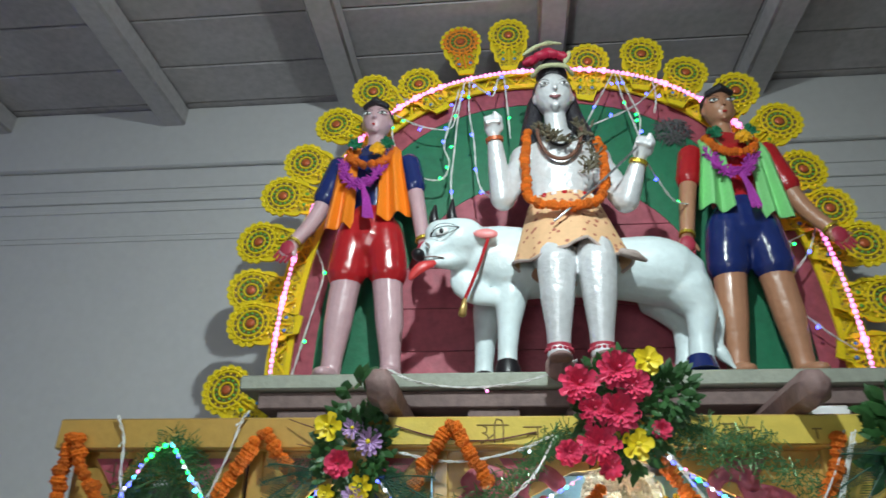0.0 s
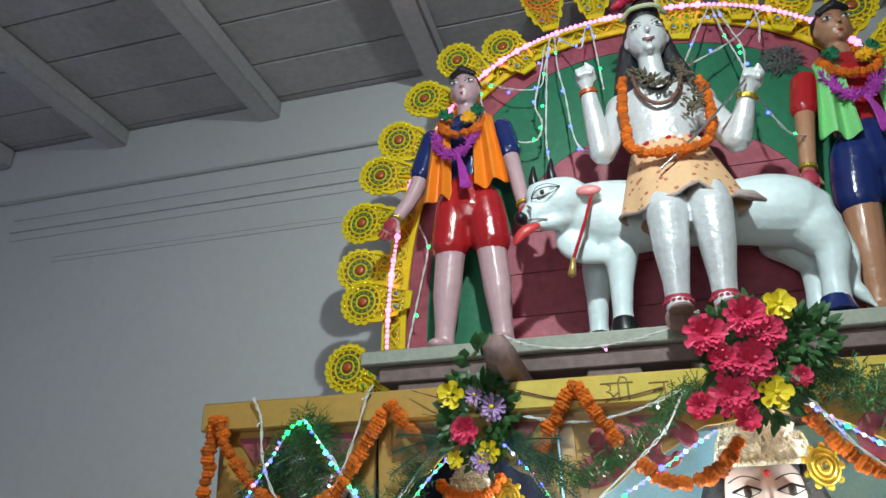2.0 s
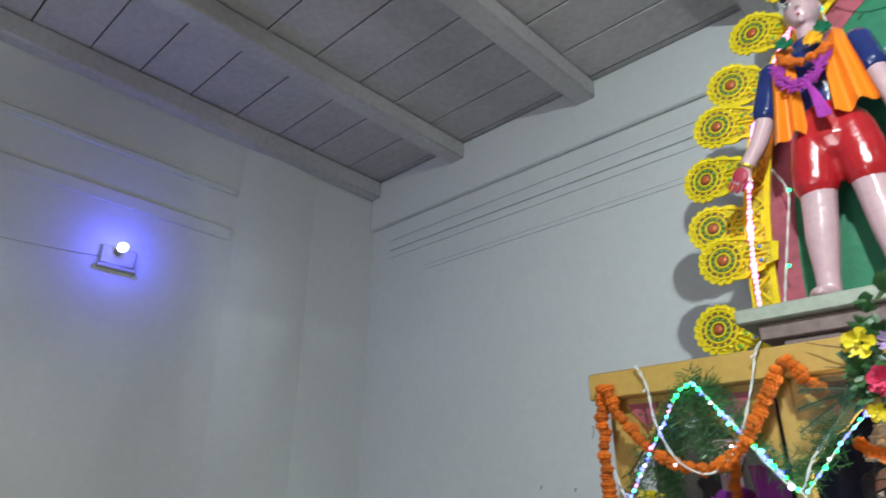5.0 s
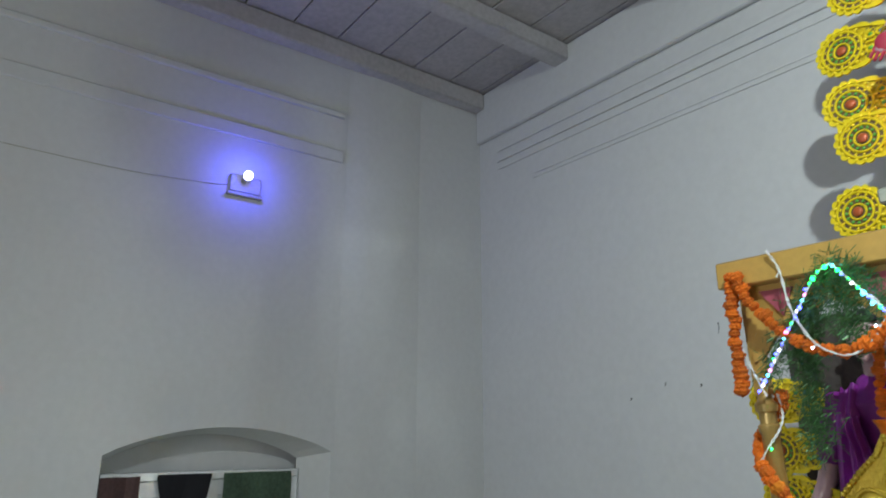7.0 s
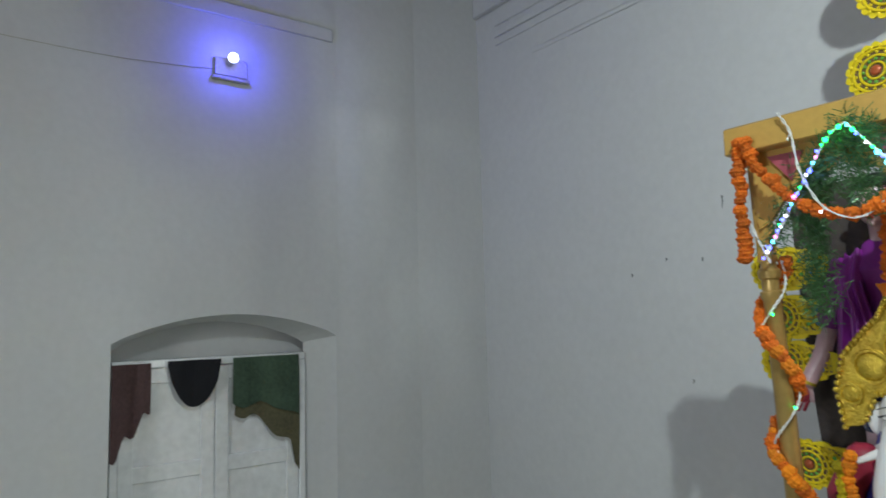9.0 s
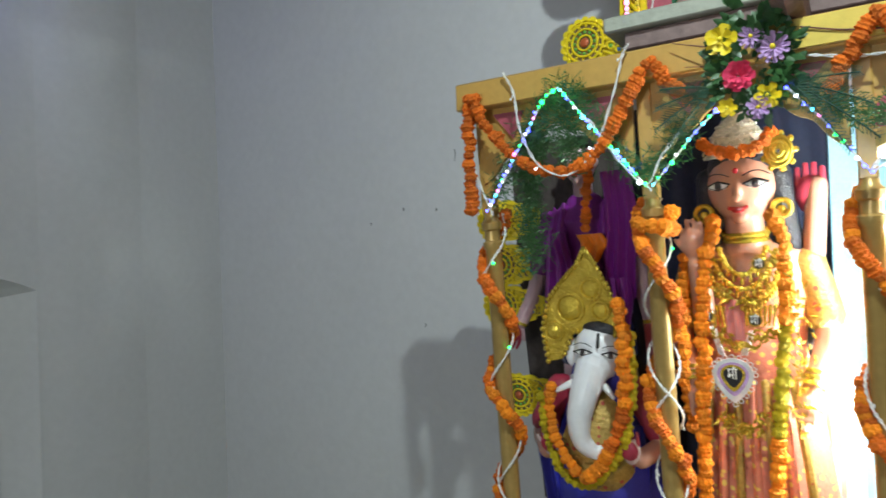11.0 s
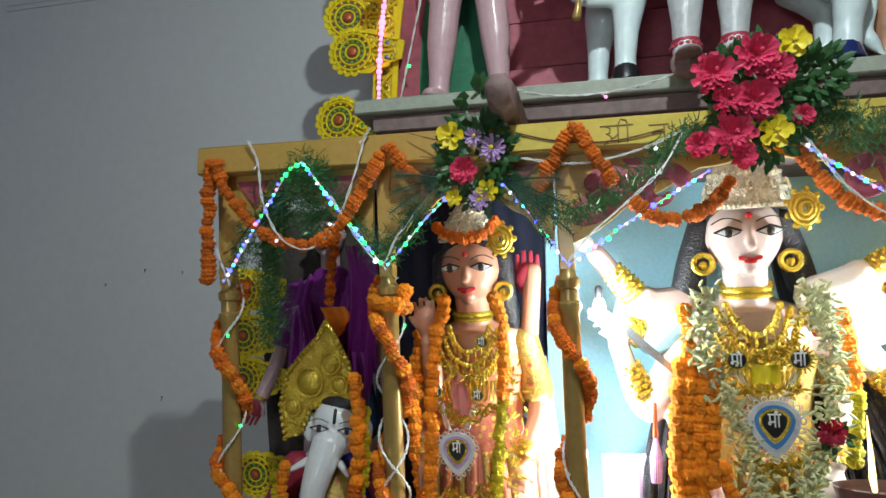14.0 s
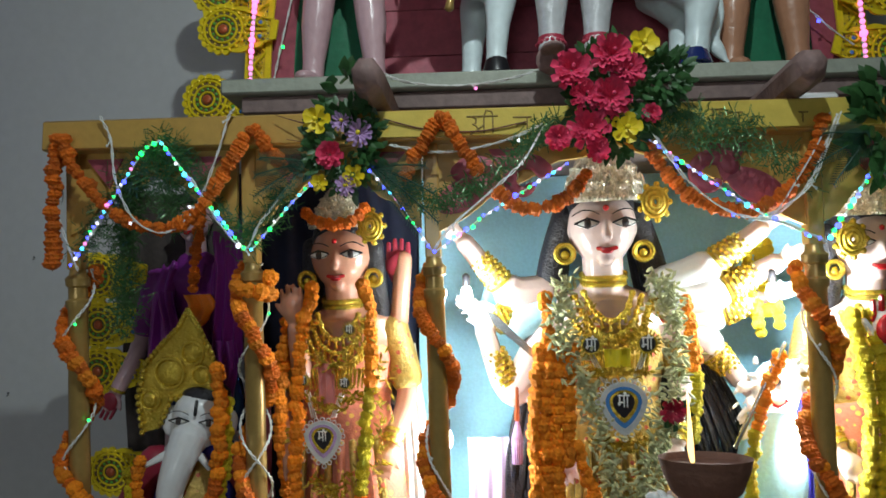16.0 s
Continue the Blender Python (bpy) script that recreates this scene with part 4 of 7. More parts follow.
mb.tube(curve([(0.10, 0.262, 3.245), (0.05, 0.245, 3.228), (0.005, 0.225, 3.198), (-0.028, 0.21, 3.178)], 4), [0.074, 0.078, 0.079, 0.077, 0.073, 0.068, 0.063, 0.058, 0.053, 0.050, 0.047, 0.044, 0.036], M_COW, 18, flat=0.9)
mb.tube([(0.085, 0.24, 3.175), (0.045, 0.222, 3.152), (0.01, 0.205, 3.143), (-0.012, 0.198, 3.142)], [0.034, 0.028, 0.021, 0.012], M_COW, 14)
mb.ball((-0.052, 0.192, 3.166), (0.024, 0.027, 0.020), M_BLACK, 14, 9, (0, 25, 0))
mb.tube(curve([(0.0, 0.190, 3.135), (-0.035, 0.180, 3.118), (-0.058, 0.178, 3.098), (-0.075, 0.18, 3.076)], 3), [0.010, 0.014, 0.017, 0.018, 0.018, 0.017, 0.016, 0.014, 0.012, 0.006], mat("tongue_red", (0.62, 0.05, 0.05), 0.35), 10, flat=0.5)
for x, z, top in ((0.056, 3.312, 3.384), (-0.004, 3.300, 3.362)):
    mb.tube(curve([(x + 0.002, 0.225, z - 0.02), (x - 0.003, 0.215, z + 0.018), (x + 0.001, 0.213, top)], 4), [0.020, 0.019, 0.018, 0.017, 0.015, 0.013, 0.010, 0.007, 0.004], M_BLACK, 10)
    mb.ball((x + 0.002, 0.225, z - 0.010), (0.025, 0.025, 0.014), M_COW, 12, 8)
mb.tube(curve([(0.115, 0.228, 3.245), (0.150, 0.208, 3.238), (0.185, 0.205, 3.233), (0.206, 0.212, 3.237)], 3), [0.014, 0.020, 0.025, 0.027, 0.027, 0.025, 0.021, 0.016, 0.010, 0.004], M_COW, 12, flat=0.6)
mb.ball((0.168, 0.186, 3.233), (0.040, 0.009, 0.018), M_EARPINK, 14, 8, (0, 4, 0))
mb.ball((0.026, 0.172, 3.238), (0.023, 0.008, 0.012), M_WHITE, 16, 9, (0, -18, 0))
mb.ball((0.024, 0.167, 3.238), (0.0085, 0.005, 0.0095), M_BLACK, 12, 8)
for zo, w in ((0.009, 0.0017), (0.021, 0.0012)):
    mb.tube(curve([(-0.014, 0.178, 3.222 + zo * 0.4), (0.008, 0.166, 3.238 + zo), (0.046, 0.165, 3.248 + zo * 0.8), (0.080, 0.174, 3.250 + zo * 0.3)], 5), w, M_BLACK, 6)
mb.tube(curve([(-0.014, 0.178, 3.224), (0.022, 0.160, 3.218), (0.056, 0.164, 3.232), (0.080, 0.174, 3.252)], 4), 0.0015, M_BLACK, 6)
mb.tube(curve([(-0.026, 0.168, 3.196), (-0.018, 0.163, 3.186), (-0.016, 0.163, 3.174)], 3), [0.003, 0.004, 0.005, 0.005, 0.004, 0.003, 0.002], M_SLABLOW, 6)
mb.tube(curve([(0.030, 0.186, 3.150), (0.0, 0.180, 3.152), (-0.03, 0.178, 3.150)], 3), 0.003, M_SLABLOW, 6)
for x, y, top in ((0.245, 0.315, 3.14), (0.165, 0.45, 3.12)):
    mb.tube([(x + 0.02, y + 0.02, top + 0.05), (x, y, 3.06), (x - 0.012, y, 2.95), (x - 0.018, y, 2.86), (x - 0.018, y, 2.825)], [0.060, 0.056, 0.038, 0.032, 0.036], M_COW, 14)
    mb.tube([(x - 0.018, y - 0.004, 2.793), (x - 0.018, y - 0.003, 2.81), (x - 0.018, y, 2.84)], [0.044, 0.042, 0.033], M_BLACK, 14, cap=False)
for x, y in ((0.79, 0.325), (0.775, 0.45)):
    mb.tube([(x, y + 0.03, 3.13), (x + 0.035, y, 3.06), (x + 0.06, y, 2.99), (x + 0.045, y, 2.91), (x + 0.035, y, 2.83)], [0.100, 0.078, 0.052, 0.038, 0.040], M_COW, 16)
    mb.tube([(x + 0.03, y - 0.01, 2.793), (x + 0.03, y - 0.006, 2.81), (x + 0.033, y, 2.845)], [0.054, 0.050, 0.040], M_NAVY, 14, cap=False)
mb.tube(curve([(0.90, 0.38, 3.10), (0.925, 0.40, 3.0), (0.90, 0.38, 2.90), (0.935, 0.36, 2.82)], 4), [0.02] * 9 + [0.024, 0.02, 0.012, 0.008], M_COW, 8)
mb.fuse(M_COW, 0.008, 6)
thing("bull_statue", mb, "bluish white painted standing bull statue", "statue")
collar = thing("bell_collar", None, "red cord with a small brass bell", "bell")
mb = MB()
mb.tube(curve([(0.175, 0.190, 3.215), (0.150, 0.195, 3.14), (0.115, 0.20, 3.05), (0.098, 0.205, 3.01)], 4), 0.006, M_RED, 8)
part("cord", mb, collar)
mb = MB()
mb.tube([(0.098, 0.205, 3.012), (0.095, 0.205, 2.99), (0.090, 0.205, 2.962)], [0.007, 0.010, 0.014], M_GOLDPAINT, 12)
part("bell", mb, collar)

# the seated silver statue
M_WRAPHEM = mat("dusty_pink_hem", (0.42, 0.33, 0.30), 0.7)
M_PEACHDARK = mat("saddle_cloth_brown", (0.30, 0.15, 0.08), 0.6)
mb = MB()
SK = M_SILVER
mb.tube([(0.43, 0.27, 3.34), (0.43, 0.27, 3.42), (0.43, 0.275, 3.52), (0.435, 0.28, 3.60), (0.435, 0.28, 3.645)], [0.105, 0.105, 0.125, 0.130, 0.08], SK, 20, flat=0.66)
mb.tube([(0.43, 0.265, 3.64), (0.425, 0.25, 3.75)], [0.045, 0.040], SK, 14)
face(mb, (0.424, 0.235, 3.825), (0.068, 0.070, 0.090), SK, 0.017, mat("dull_mauve_lip", (0.28, 0.12, 0.13), 0.4))
mb.ball((0.424, 0.265, 3.855), (0.076, 0.072, 0.080), M_HAIR, 16, 12)
for s in (-1, 1):
    mb.tube(curve([(0.424 + s * 0.062, 0.285, 3.84), (0.424 + s * 0.078, 0.285, 3.74), (0.43 + s * 0.105, 0.265, 3.63), (0.43 + s * 0.118, 0.25, 3.54)], 5), [0.028, 0.030, 0.032, 0.034, 0.035, 0.036, 0.037, 0.037, 0.036, 0.035, 0.034, 0.032, 0.028, 0.024, 0.018, 0.01], M_HAIR, 10)
mb.tube(curve([(0.424 - 0.074, 0.215, 3.905), (0.424 - 0.04, 0.175, 3.915), (0.424 + 0.04, 0.175, 3.915), (0.424 + 0.074, 0.215, 3.905)], 4), 0.008, M_CREAMFLOWER, 8)
mb.tube([(0.424, 0.245, 3.92), (0.424, 0.245, 3.955), (0.415, 0.245, 3.975)], [0.06, 0.055, 0.035], M_HAIR, 14)
A = ((0.315, 0.28, 3.585), (0.225, 0.22, 3.375), (0.205, 0.165, 3.575))
B = ((0.555, 0.28, 3.57), (0.635, 0.21, 3.345), (0.675, 0.165, 3.46))
for q in (A, B):
    mb.tube([q[0], lerp3(q[0], q[1], 0.5), q[1]], [0.047, 0.045, 0.041], SK, 14)
    mb.tube([q[1], lerp3(q[1], q[2], 0.5), q[2]], [0.040, 0.036, 0.027], SK, 14)
    d = Vector(q[2]) - Vector(q[1])
    d.normalize()
    fist(mb, Vector(q[2]) + d * 0.055, d, 0.034, SK)
    mb.tube([Vector(q[2]) + d * 0.005, Vector(q[2]) + d * 0.018], 0.031, M_GOLD if q is B else M_GILTRED, 12, cap=False)
    mb.ball(Vector(q[0]).lerp(Vector(q[1]), 0.08), (0.055, 0.055, 0.06), M_SILVER)
mb.tube([(0.43, 0.265, 3.385), (0.435, 0.26, 3.33), (0.44, 0.245, 3.25), (0.44, 0.235, 3.19)], [0.104, 0.122, 0.138, 0.140], M_PEACHCLOTH, 22, flat=0.72, cap=False)


def wrap(u, v):
    """The spotted wrap: from the waist out over the knees, open in a V at the front."""
    a = math.pi * (0.92 + 1.16 * u)
    vee = 0.045 * max(0.0, 1 - abs(u - 0.56) / 0.10)
    hem = 3.115 + 0.012 * math.sin(u * 17) + vee
    r = 0.112 + 0.062 * v ** 0.8 + 0.014 * v * v * math.sin(u * 23)
    return (0.433 + r * math.cos(a) + 0.008 * v, 0.265 - 0.065 * v + (0.084 + 0.035 * v) * math.sin(a), 3.385 + (hem - 3.385) * v)


mb.sheet(wrap, 48, 12, M_PEACHCLOTH, 0.004)
mb.tube([wrap(u, 1.0) for u in np.linspace(0, 1, 60)], 0.0055, M_WRAPHEM, 6)
mb.tube([(0.585, 0.13, 3.125), (0.625, 0.14, 3.118), (0.66, 0.16, 3.108)], [0.014, 0.016, 0.006], M_WRAPHEM, 8)
for i in range(9):
    a = math.pi * (1.1 + 0.8 * i / 8)
    mb.ball((0.432 + 0.112 * math.cos(a), 0.265 + 0.083 * math.sin(a), 3.375), 0.011, M_WHITE if i % 2 else M_RED, 8, 6)
for s in (-1, 1):
    x = 0.445 + s * 0.062
    mb.tube([(x, 0.24, 3.16), (x, 0.16, 3.135), (x, 0.125, 3.09), (x - 0.002, 0.13, 2.98), (x - 0.004, 0.14, 2.88), (x - 0.006, 0.145, 2.83)], [0.066, 0.064, 0.060, 0.052, 0.038, 0.034], SK, 16)
    mb.tube([(x - 0.006, 0.145, 2.835), (x - 0.006, 0.145, 2.822)], 0.037, M_CRIMSON, 14, cap=False)
    for k in range(9):
        an = math.pi * (1.0 + k / 8)
        mb.ball((x - 0.006 + 0.037 * math.cos(an), 0.145 + 0.037 * math.sin(an), 2.816), 0.0075, M_CRIMSON, 8, 6)
    mb.tube([(x - 0.006, 0.147, 2.83), (x - 0.007, 0.135, 2.80), (x - 0.008, 0.12, 2.786)], [0.034, 0.036, 0.030], SK, 12)
    mb.ball((x - 0.008, 0.085, 2.778), (0.034, 0.055, 0.016), M_LOG)
    mb.tube([(x - 0.008, 0.115, 2.772), (x - 0.008, 0.115, 2.752)], 0.043, M_LOG, 4)
mb.tube([(0.335, 0.19, 3.09), (0.375, 0.165, 3.045), (0.43, 0.165, 3.04)], [0.03, 0.036, 0.02], M_PEACHDARK, 10, flat=0.4)
mb.fuse(SK, 0.0055)
thing("seated_statue", mb, "silver painted seated statue in a peach spotted wrap", "statue")
mb = MB()
for k, (c, a) in enumerate((((0.345, 0.20, 3.965), -24), ((0.385, 0.195, 3.985), -10), ((0.425, 0.20, 3.995), 12), ((0.462, 0.205, 3.985), 30), ((0.405, 0.21, 4.010), -20))):
    mb.ball(c, (0.034, 0.022, 0.017), M_ROSEDEEP, 12, 8, (0, a, 0), wave=lambda th, ph: 1 + 0.16 * math.sin(5 * ph + k) * math.sin(3 * th))
mb.tube(curve([(0.318, 0.185, 3.985), (0.36, 0.175, 4.008), (0.41, 0.178, 4.030), (0.462, 0.19, 4.036)], 4), [0.004, 0.006, 0.008, 0.008, 0.009, 0.008, 0.007, 0.008, 0.009, 0.008, 0.006, 0.005, 0.003], M_CREAMFLOWER, 8)
mb.ball((0.482, 0.20, 3.975), (0.012, 0.010, 0.034), M_CREAMFLOWER, 8, 6, (0, 20, 0))
thing("head_cloth", mb, "crumpled red and cream cloth on the statue's head", "cloth")
mb = MB()
mb.tube([(0.385, 0.10, 3.225), (0.52, 0.11, 3.345), (0.672, 0.115, 3.50)], [0.0042, 0.0042, 0.004], M_STEEL, 8)
thing("metal_rod", mb, "thin grey metal rod leaning in the statue's hand", "rod")
mb = MB()
for i in range(34):
    a = math.pi * i / 33
    mb.ball((0.43 - 0.075 * math.cos(a), 0.185 - 0.012 * math.sin(a), 3.635 - 0.13 * math.sin(a)), 0.0075, M_CLAY, 7, 5)
for i in range(26):
    a = math.pi * i / 25
    mb.ball((0.43 - 0.05 * math.cos(a), 0.185, 3.645 - 0.075 * math.sin(a)), 0.006, M_BLACK, 7, 5)
thing("bead_necklace", mb, "dark brown wooden bead necklace round the statue's neck", "necklace")

# ---- statues in the shrine ----
PUT[0] = LEAN
def crown(name, label, c, r, h, tip):
    """A tapering embossed crown with a beaded rim and a low relief."""
    t = thing(name, None, label, "crown", "silver crowns")
    x, y, z = c
    mb = MB()
    prof = [(u, float(np.interp(u, (0, 0.07, 0.1, 0.25, 0.45, 0.65, 0.85, 1.0), (1.02, 1.07, 0.99, 0.95, 0.82, 0.60, 0.34, tip)))) for u in np.linspace(0, 1, 26)]
    n = 96
    vs = [(x + r * k * math.cos(2 * math.pi * i / n) * (1 + 0.05 * math.sin(2 * math.pi * i * 11 / n + 2.2 * math.sin(u * 17)) * math.sin(u * 25) + 0.02 * math.sin(2 * math.pi * i * 23 / n + u * 30)), y + r * 0.8 * k * math.sin(2 * math.pi * i / n), z + h * u) for u, k in prof for i in range(n)]
    fs = [(j * n + i, j * n + (i + 1) % n, (j + 1) * n + (i + 1) % n, (j + 1) * n + i) for j in range(len(prof) - 1) for i in range(n)]
    mb.add(vs, fs + [tuple(range((len(prof) - 1) * n, len(prof) * n))], M_CROWN)
    part("cap", mb, t)
    mb = MB()
    for row, (u, k) in enumerate(((0.04, 1.06), (0.25, 0.97), (0.45, 0.84), (0.65, 0.62))):
        cnt = 30 - row * 5
        for i in range(cnt):
            a = math.pi + math.pi * i / (cnt - 1)
            mb.ball((x + r * k * math.cos(a), y + r * 0.8 * k * math.sin(a), z + h * u), r * (0.055 if row else 0.07), M_CROWN, 7, 5)
    part("beading", mb, t)["kind"] = "stuff"
    for a in np.linspace(math.pi * 1.12, math.pi * 1.88, 5):
        mb = MB()
        p = Vector((x + r * 0.97 * math.cos(a), y + r * 0.79 * math.sin(a), z + h * 0.10))
        mb.tube(curve([p + Vector((-r * 0.16, 0, 0)), p + Vector((0, 0.004, h * 0.26)), p + Vector((r * 0.16, 0, 0))], 4), r * 0.045, M_CROWN, 6)
        part("relief_arch", mb, t)
    return t


def goddess(label, cx, cy, eye_z, k, skin, dress, bodice, hair_side=0.11):
    """A standing crowned statue: plain painted clay with painted jewellery; k scales it."""
    mb = MB()
    z0 = eye_z

    def P(x, y, z):
        return (cx + k * x, cy + k * y, z0 + k * z)

    def R(*r):
        return tuple(k * q for q in r)
    face(mb, P(0, 0, -0.005), R(0.103, 0.096, 0.114), skin, 0.033 * k)
    mb.ball(P(0, -0.094, 0.045), R(0.009, 0.004, 0.009), M_RED, 8, 6)
    mb.ball(P(0, 0.03, 0.035), R(0.107, 0.10, 0.125), M_HAIR, 18, 12)
    for s in (-1, 1):
        mb.tube(curve([P(s * 0.10, 0.03, 0.03), P(s * hair_side, 0.03, -0.12), P(s * (hair_side + 0.03), 0.03, -0.30), P(s * (hair_side + 0.05), 0.02, -0.52)], 5), [k * 0.044] * 8 + [k * 0.040] * 6 + [k * 0.024, k * 0.012], M_HAIR, 12)
        ring = [P(s * 0.115 + 0.026 * math.sin(a), -0.03, -0.085 - 0.026 * math.cos(a)) for a in np.linspace(0, 2 * math.pi, 17)]
        mb.tube(ring, k * 0.009, M_GOLD, 7, cap=False)
        mb.ball(P(s * 0.115, -0.028, -0.09), R(0.014, 0.008, 0.014), M_GOLD, 8, 6)
    mb.tube([P(0, 0, -0.10), P(0, 0.005, -0.20)], [k * 0.062, k * 0.058], skin, 14)
    for zz, w in ((-0.150, 0.010), (-0.168, 0.008)):
        mb.tube([P(0.064 * math.cos(a), 0.002 + 0.064 * math.sin(a), zz - 0.012 * (math.sin(a) < 0)) for a in np.linspace(0, 2 * math.pi, 21)], k * w, M_GOLD, 7, cap=False)
    mb.tube([P(0, 0.02, -0.19), P(0, 0.02, -0.225), P(0, 0.015, -0.30), P(0, 0.01, -0.40), P(0, 0.01, -0.50)], [k * 0.075, k * 0.165, k * 0.185, k * 0.165, k * 0.14], skin, 22, flat=0.55)
    mb.tube([P(0, 0.005, -0.325), P(0, 0.0, -0.36), P(0, 0.0, -0.44), P(0, 0.0, -0.55)], [k * 0.172, k * 0.182, k * 0.165, k * 0.148], bodice, 22, flat=0.58)
    mb.tube([P(0, 0.0, -0.52), P(0, 0.0, -0.62), P(0, 0.0, -0.80), P(0, 0.0, -1.0), P(0, 0, -1.12)], [k * 0.150, k * 0.172, k * 0.195, k * 0.215, k * 0.22], dress, 26, flat=0.66)
    for i in range(7):
        x = -0.12 + 0.04 * i
        mb.tube([P(x, -0.115, -0.62), P(x * 1.2, -0.135, -0.85), P(x * 1.35, -0.148, -1.08)], k * 0.014, dress if i % 2 else M_GOLDDRESS, 8)
    for j in range(3):
        a0 = 0.070 + 0.026 * j
        chain = curve([P(-a0, -0.075, -0.20 - 0.01 * j), P(-a0 * 0.6, -0.105, -0.255 - 0.035 * j), P(0, -0.112, -0.28 - 0.045 * j), P(a0 * 0.6, -0.105, -0.255 - 0.035 * j), P(a0, -0.075, -0.20 - 0.01 * j)], 8)
        for n_bead, p in enumerate(along(chain, k * 0.013)):
            mb.ball(p + Vector((0, -0.004, 0)), k * (0.0085 if n_bead % 3 else 0.011), M_GOLD, 7, 5)
            if j == 2 or n_bead % 2:
                mb.tube([p, p + Vector((0, -0.003, -k * 0.028))], [k * 0.004, k * 0.006], M_GOLD, 5)
    for i in range(15):
        x = -0.1 + 0.2 * i / 14
        mb.tube([P(x, -0.108, -0.385 + 0.9 * x * x), P(x * 0.9, -0.113, -0.44)], [k * 0.007, k * 0.003], M_GOLD, 5)
    for s in (-1, 1):
        a = (P(s * 0.165, 0.02, -0.26), P(s * 0.215, -0.02, -0.47), P(s * 0.17, -0.12, -0.62))
        limb(mb, *a, k * 0.045, skin, M_GOLDDRESS, 0.5)
        d = Vector(a[2]) - Vector(a[1])
        for q in (0.80, 0.90, 1.0):
            mb.tube([Vector(a[1]) + d * (q - 0.03), Vector(a[1]) + d * (q + 0.03)], k * 0.036, M_GOLD, 10, cap=False)
        hand(mb, Vector(a[2]) + d * 0.25, Vector(a[2]) + d, k * 0.04, skin)
    return mb, P


mb, P = goddess("", -0.265, 0.285, 2.212, 0.88, M_SKIN_PEACH, M_PINKDRESS, M_PINKDRESS)
mb.tube([P(0.19, 0.02, -0.24), P(0.21, 0.05, -0.02)], [0.03, 0.028], M_SKIN_PEACH, 10)
hand(mb, P(0.19, 0.05, -0.06), P(0.20, 0.05, 0.2), 0.046, M_CRIMSON, M_CRIMSON)
mb.tube([(-0.375, 0.200, 1.862), (-0.376, 0.160, 2.006)], [0.034, 0.026], M_SKIN_PEACH, 12)
hand(mb, (-0.378, 0.153, 2.050), (-0.382, 0.140, 2.132), 0.042, M_SKIN_PEACH)
mb.fuse(M_SKIN_PEACH, 0.005)
thing("goddess_statue", mb, "smaller crowned goddess statue in a salmon brocade dress", "statue", "goddess statues")
mb, P = goddess("", 0.525, 0.33, 2.272, 1.0, M_SKIN_PALE, M_GOLDDRESS, M_GOLDDRESS, 0.148)
# the many arms of the middle statue, fanned out on both sides
ARMS = [((0.36, 2.07), (0.235, 2.08), (0.11, 2.235), M_SKIN_PALE), ((0.36, 2.03), (0.25, 1.98), (0.155, 2.03), M_TEAL), ((0.37, 1.98), (0.235, 1.78), (0.16, 1.97), M_SKIN_PALE),
        ((0.69, 2.08), (0.82, 2.13), (0.965, 2.24), M_WHITE), ((0.69, 2.04), (0.84, 2.06), (1.00, 2.14), M_WHITE), ((0.69, 2.00), (0.84, 1.99), (0.985, 2.04), M_WHITE), ((0.68, 1.95), (0.82, 1.90), (0.90, 1.80), M_SKIN_PALE)]
for i, (a, b, c, sl) in enumerate(ARMS):
    y = 0.36 - 0.012 * i % 0.05
    q = ((a[0], y, a[1]), (b[0], y - 0.03, b[1]), (c[0], y - 0.06, c[1]))
    limb(mb, *q, 0.044, M_SKIN_PALE, sl, 0.55)
    d = (Vector(q[2]) - Vector(q[1]))
    hand(mb, Vector(q[2]) + d.normalized() * 0.03, Vector(q[2]) + d, 0.029, M_SKIN_PALE)
    m0 = Vector(q[1]).lerp(Vector(q[2]), 0.15)
    for s in range(6):
        mb.tube([m0 + d * 0.085 * s, m0 + d * (0.085 * s + 0.05)], 0.043 - 0.0018 * s, M_GOLD, 12, cap=False)
        for w in range(10):
            up = d.normalized().cross(Vector((0, 1, 0))).normalized()
            mb.ball(m0 + d * 0.085 * (s + 0.75) + up * (0.041 - 0.0018 * s) * math.cos(w * 0.628 + s) + Vector((0, 0.041 - 0.0018 * s, 0)) * math.sin(w * 0.628 + s), 0.0062, M_GOLD, 6, 4)
mb.fuse(M_SKIN_PALE, 0.005)
thing("goddess_statue", mb, "large many-armed crowned goddess statue in gold brocade", "statue", "goddess statues")
mb, P = goddess("", 1.262, 0.285, 2.190, 0.88, M_SKIN_PALE, M_PINKDRESS, M_GOLDDRESS)
hand(mb, (1.226, 0.13, 1.95), (1.226, 0.13, 2.2), 0.050, M_WHITE, M_RED)
mb.fuse(M_SKIN_PALE, 0.006)
thing("goddess_statue", mb, "crowned goddess statue with a raised white hand and red palm", "statue", "goddess statues")
crown("crown", "silver embossed crown on the smaller goddess statue", (-0.265, 0.27, 2.290), 0.082, 0.135, 0.14)
crown("crown", "tall silver embossed crown on the middle goddess statue", (0.532, 0.31, 2.335), 0.112, 0.225, 0.12)
crown("crown", "silver embossed crown beside the gold post", (1.262, 0.27, 2.265), 0.088, 0.15, 0.14)
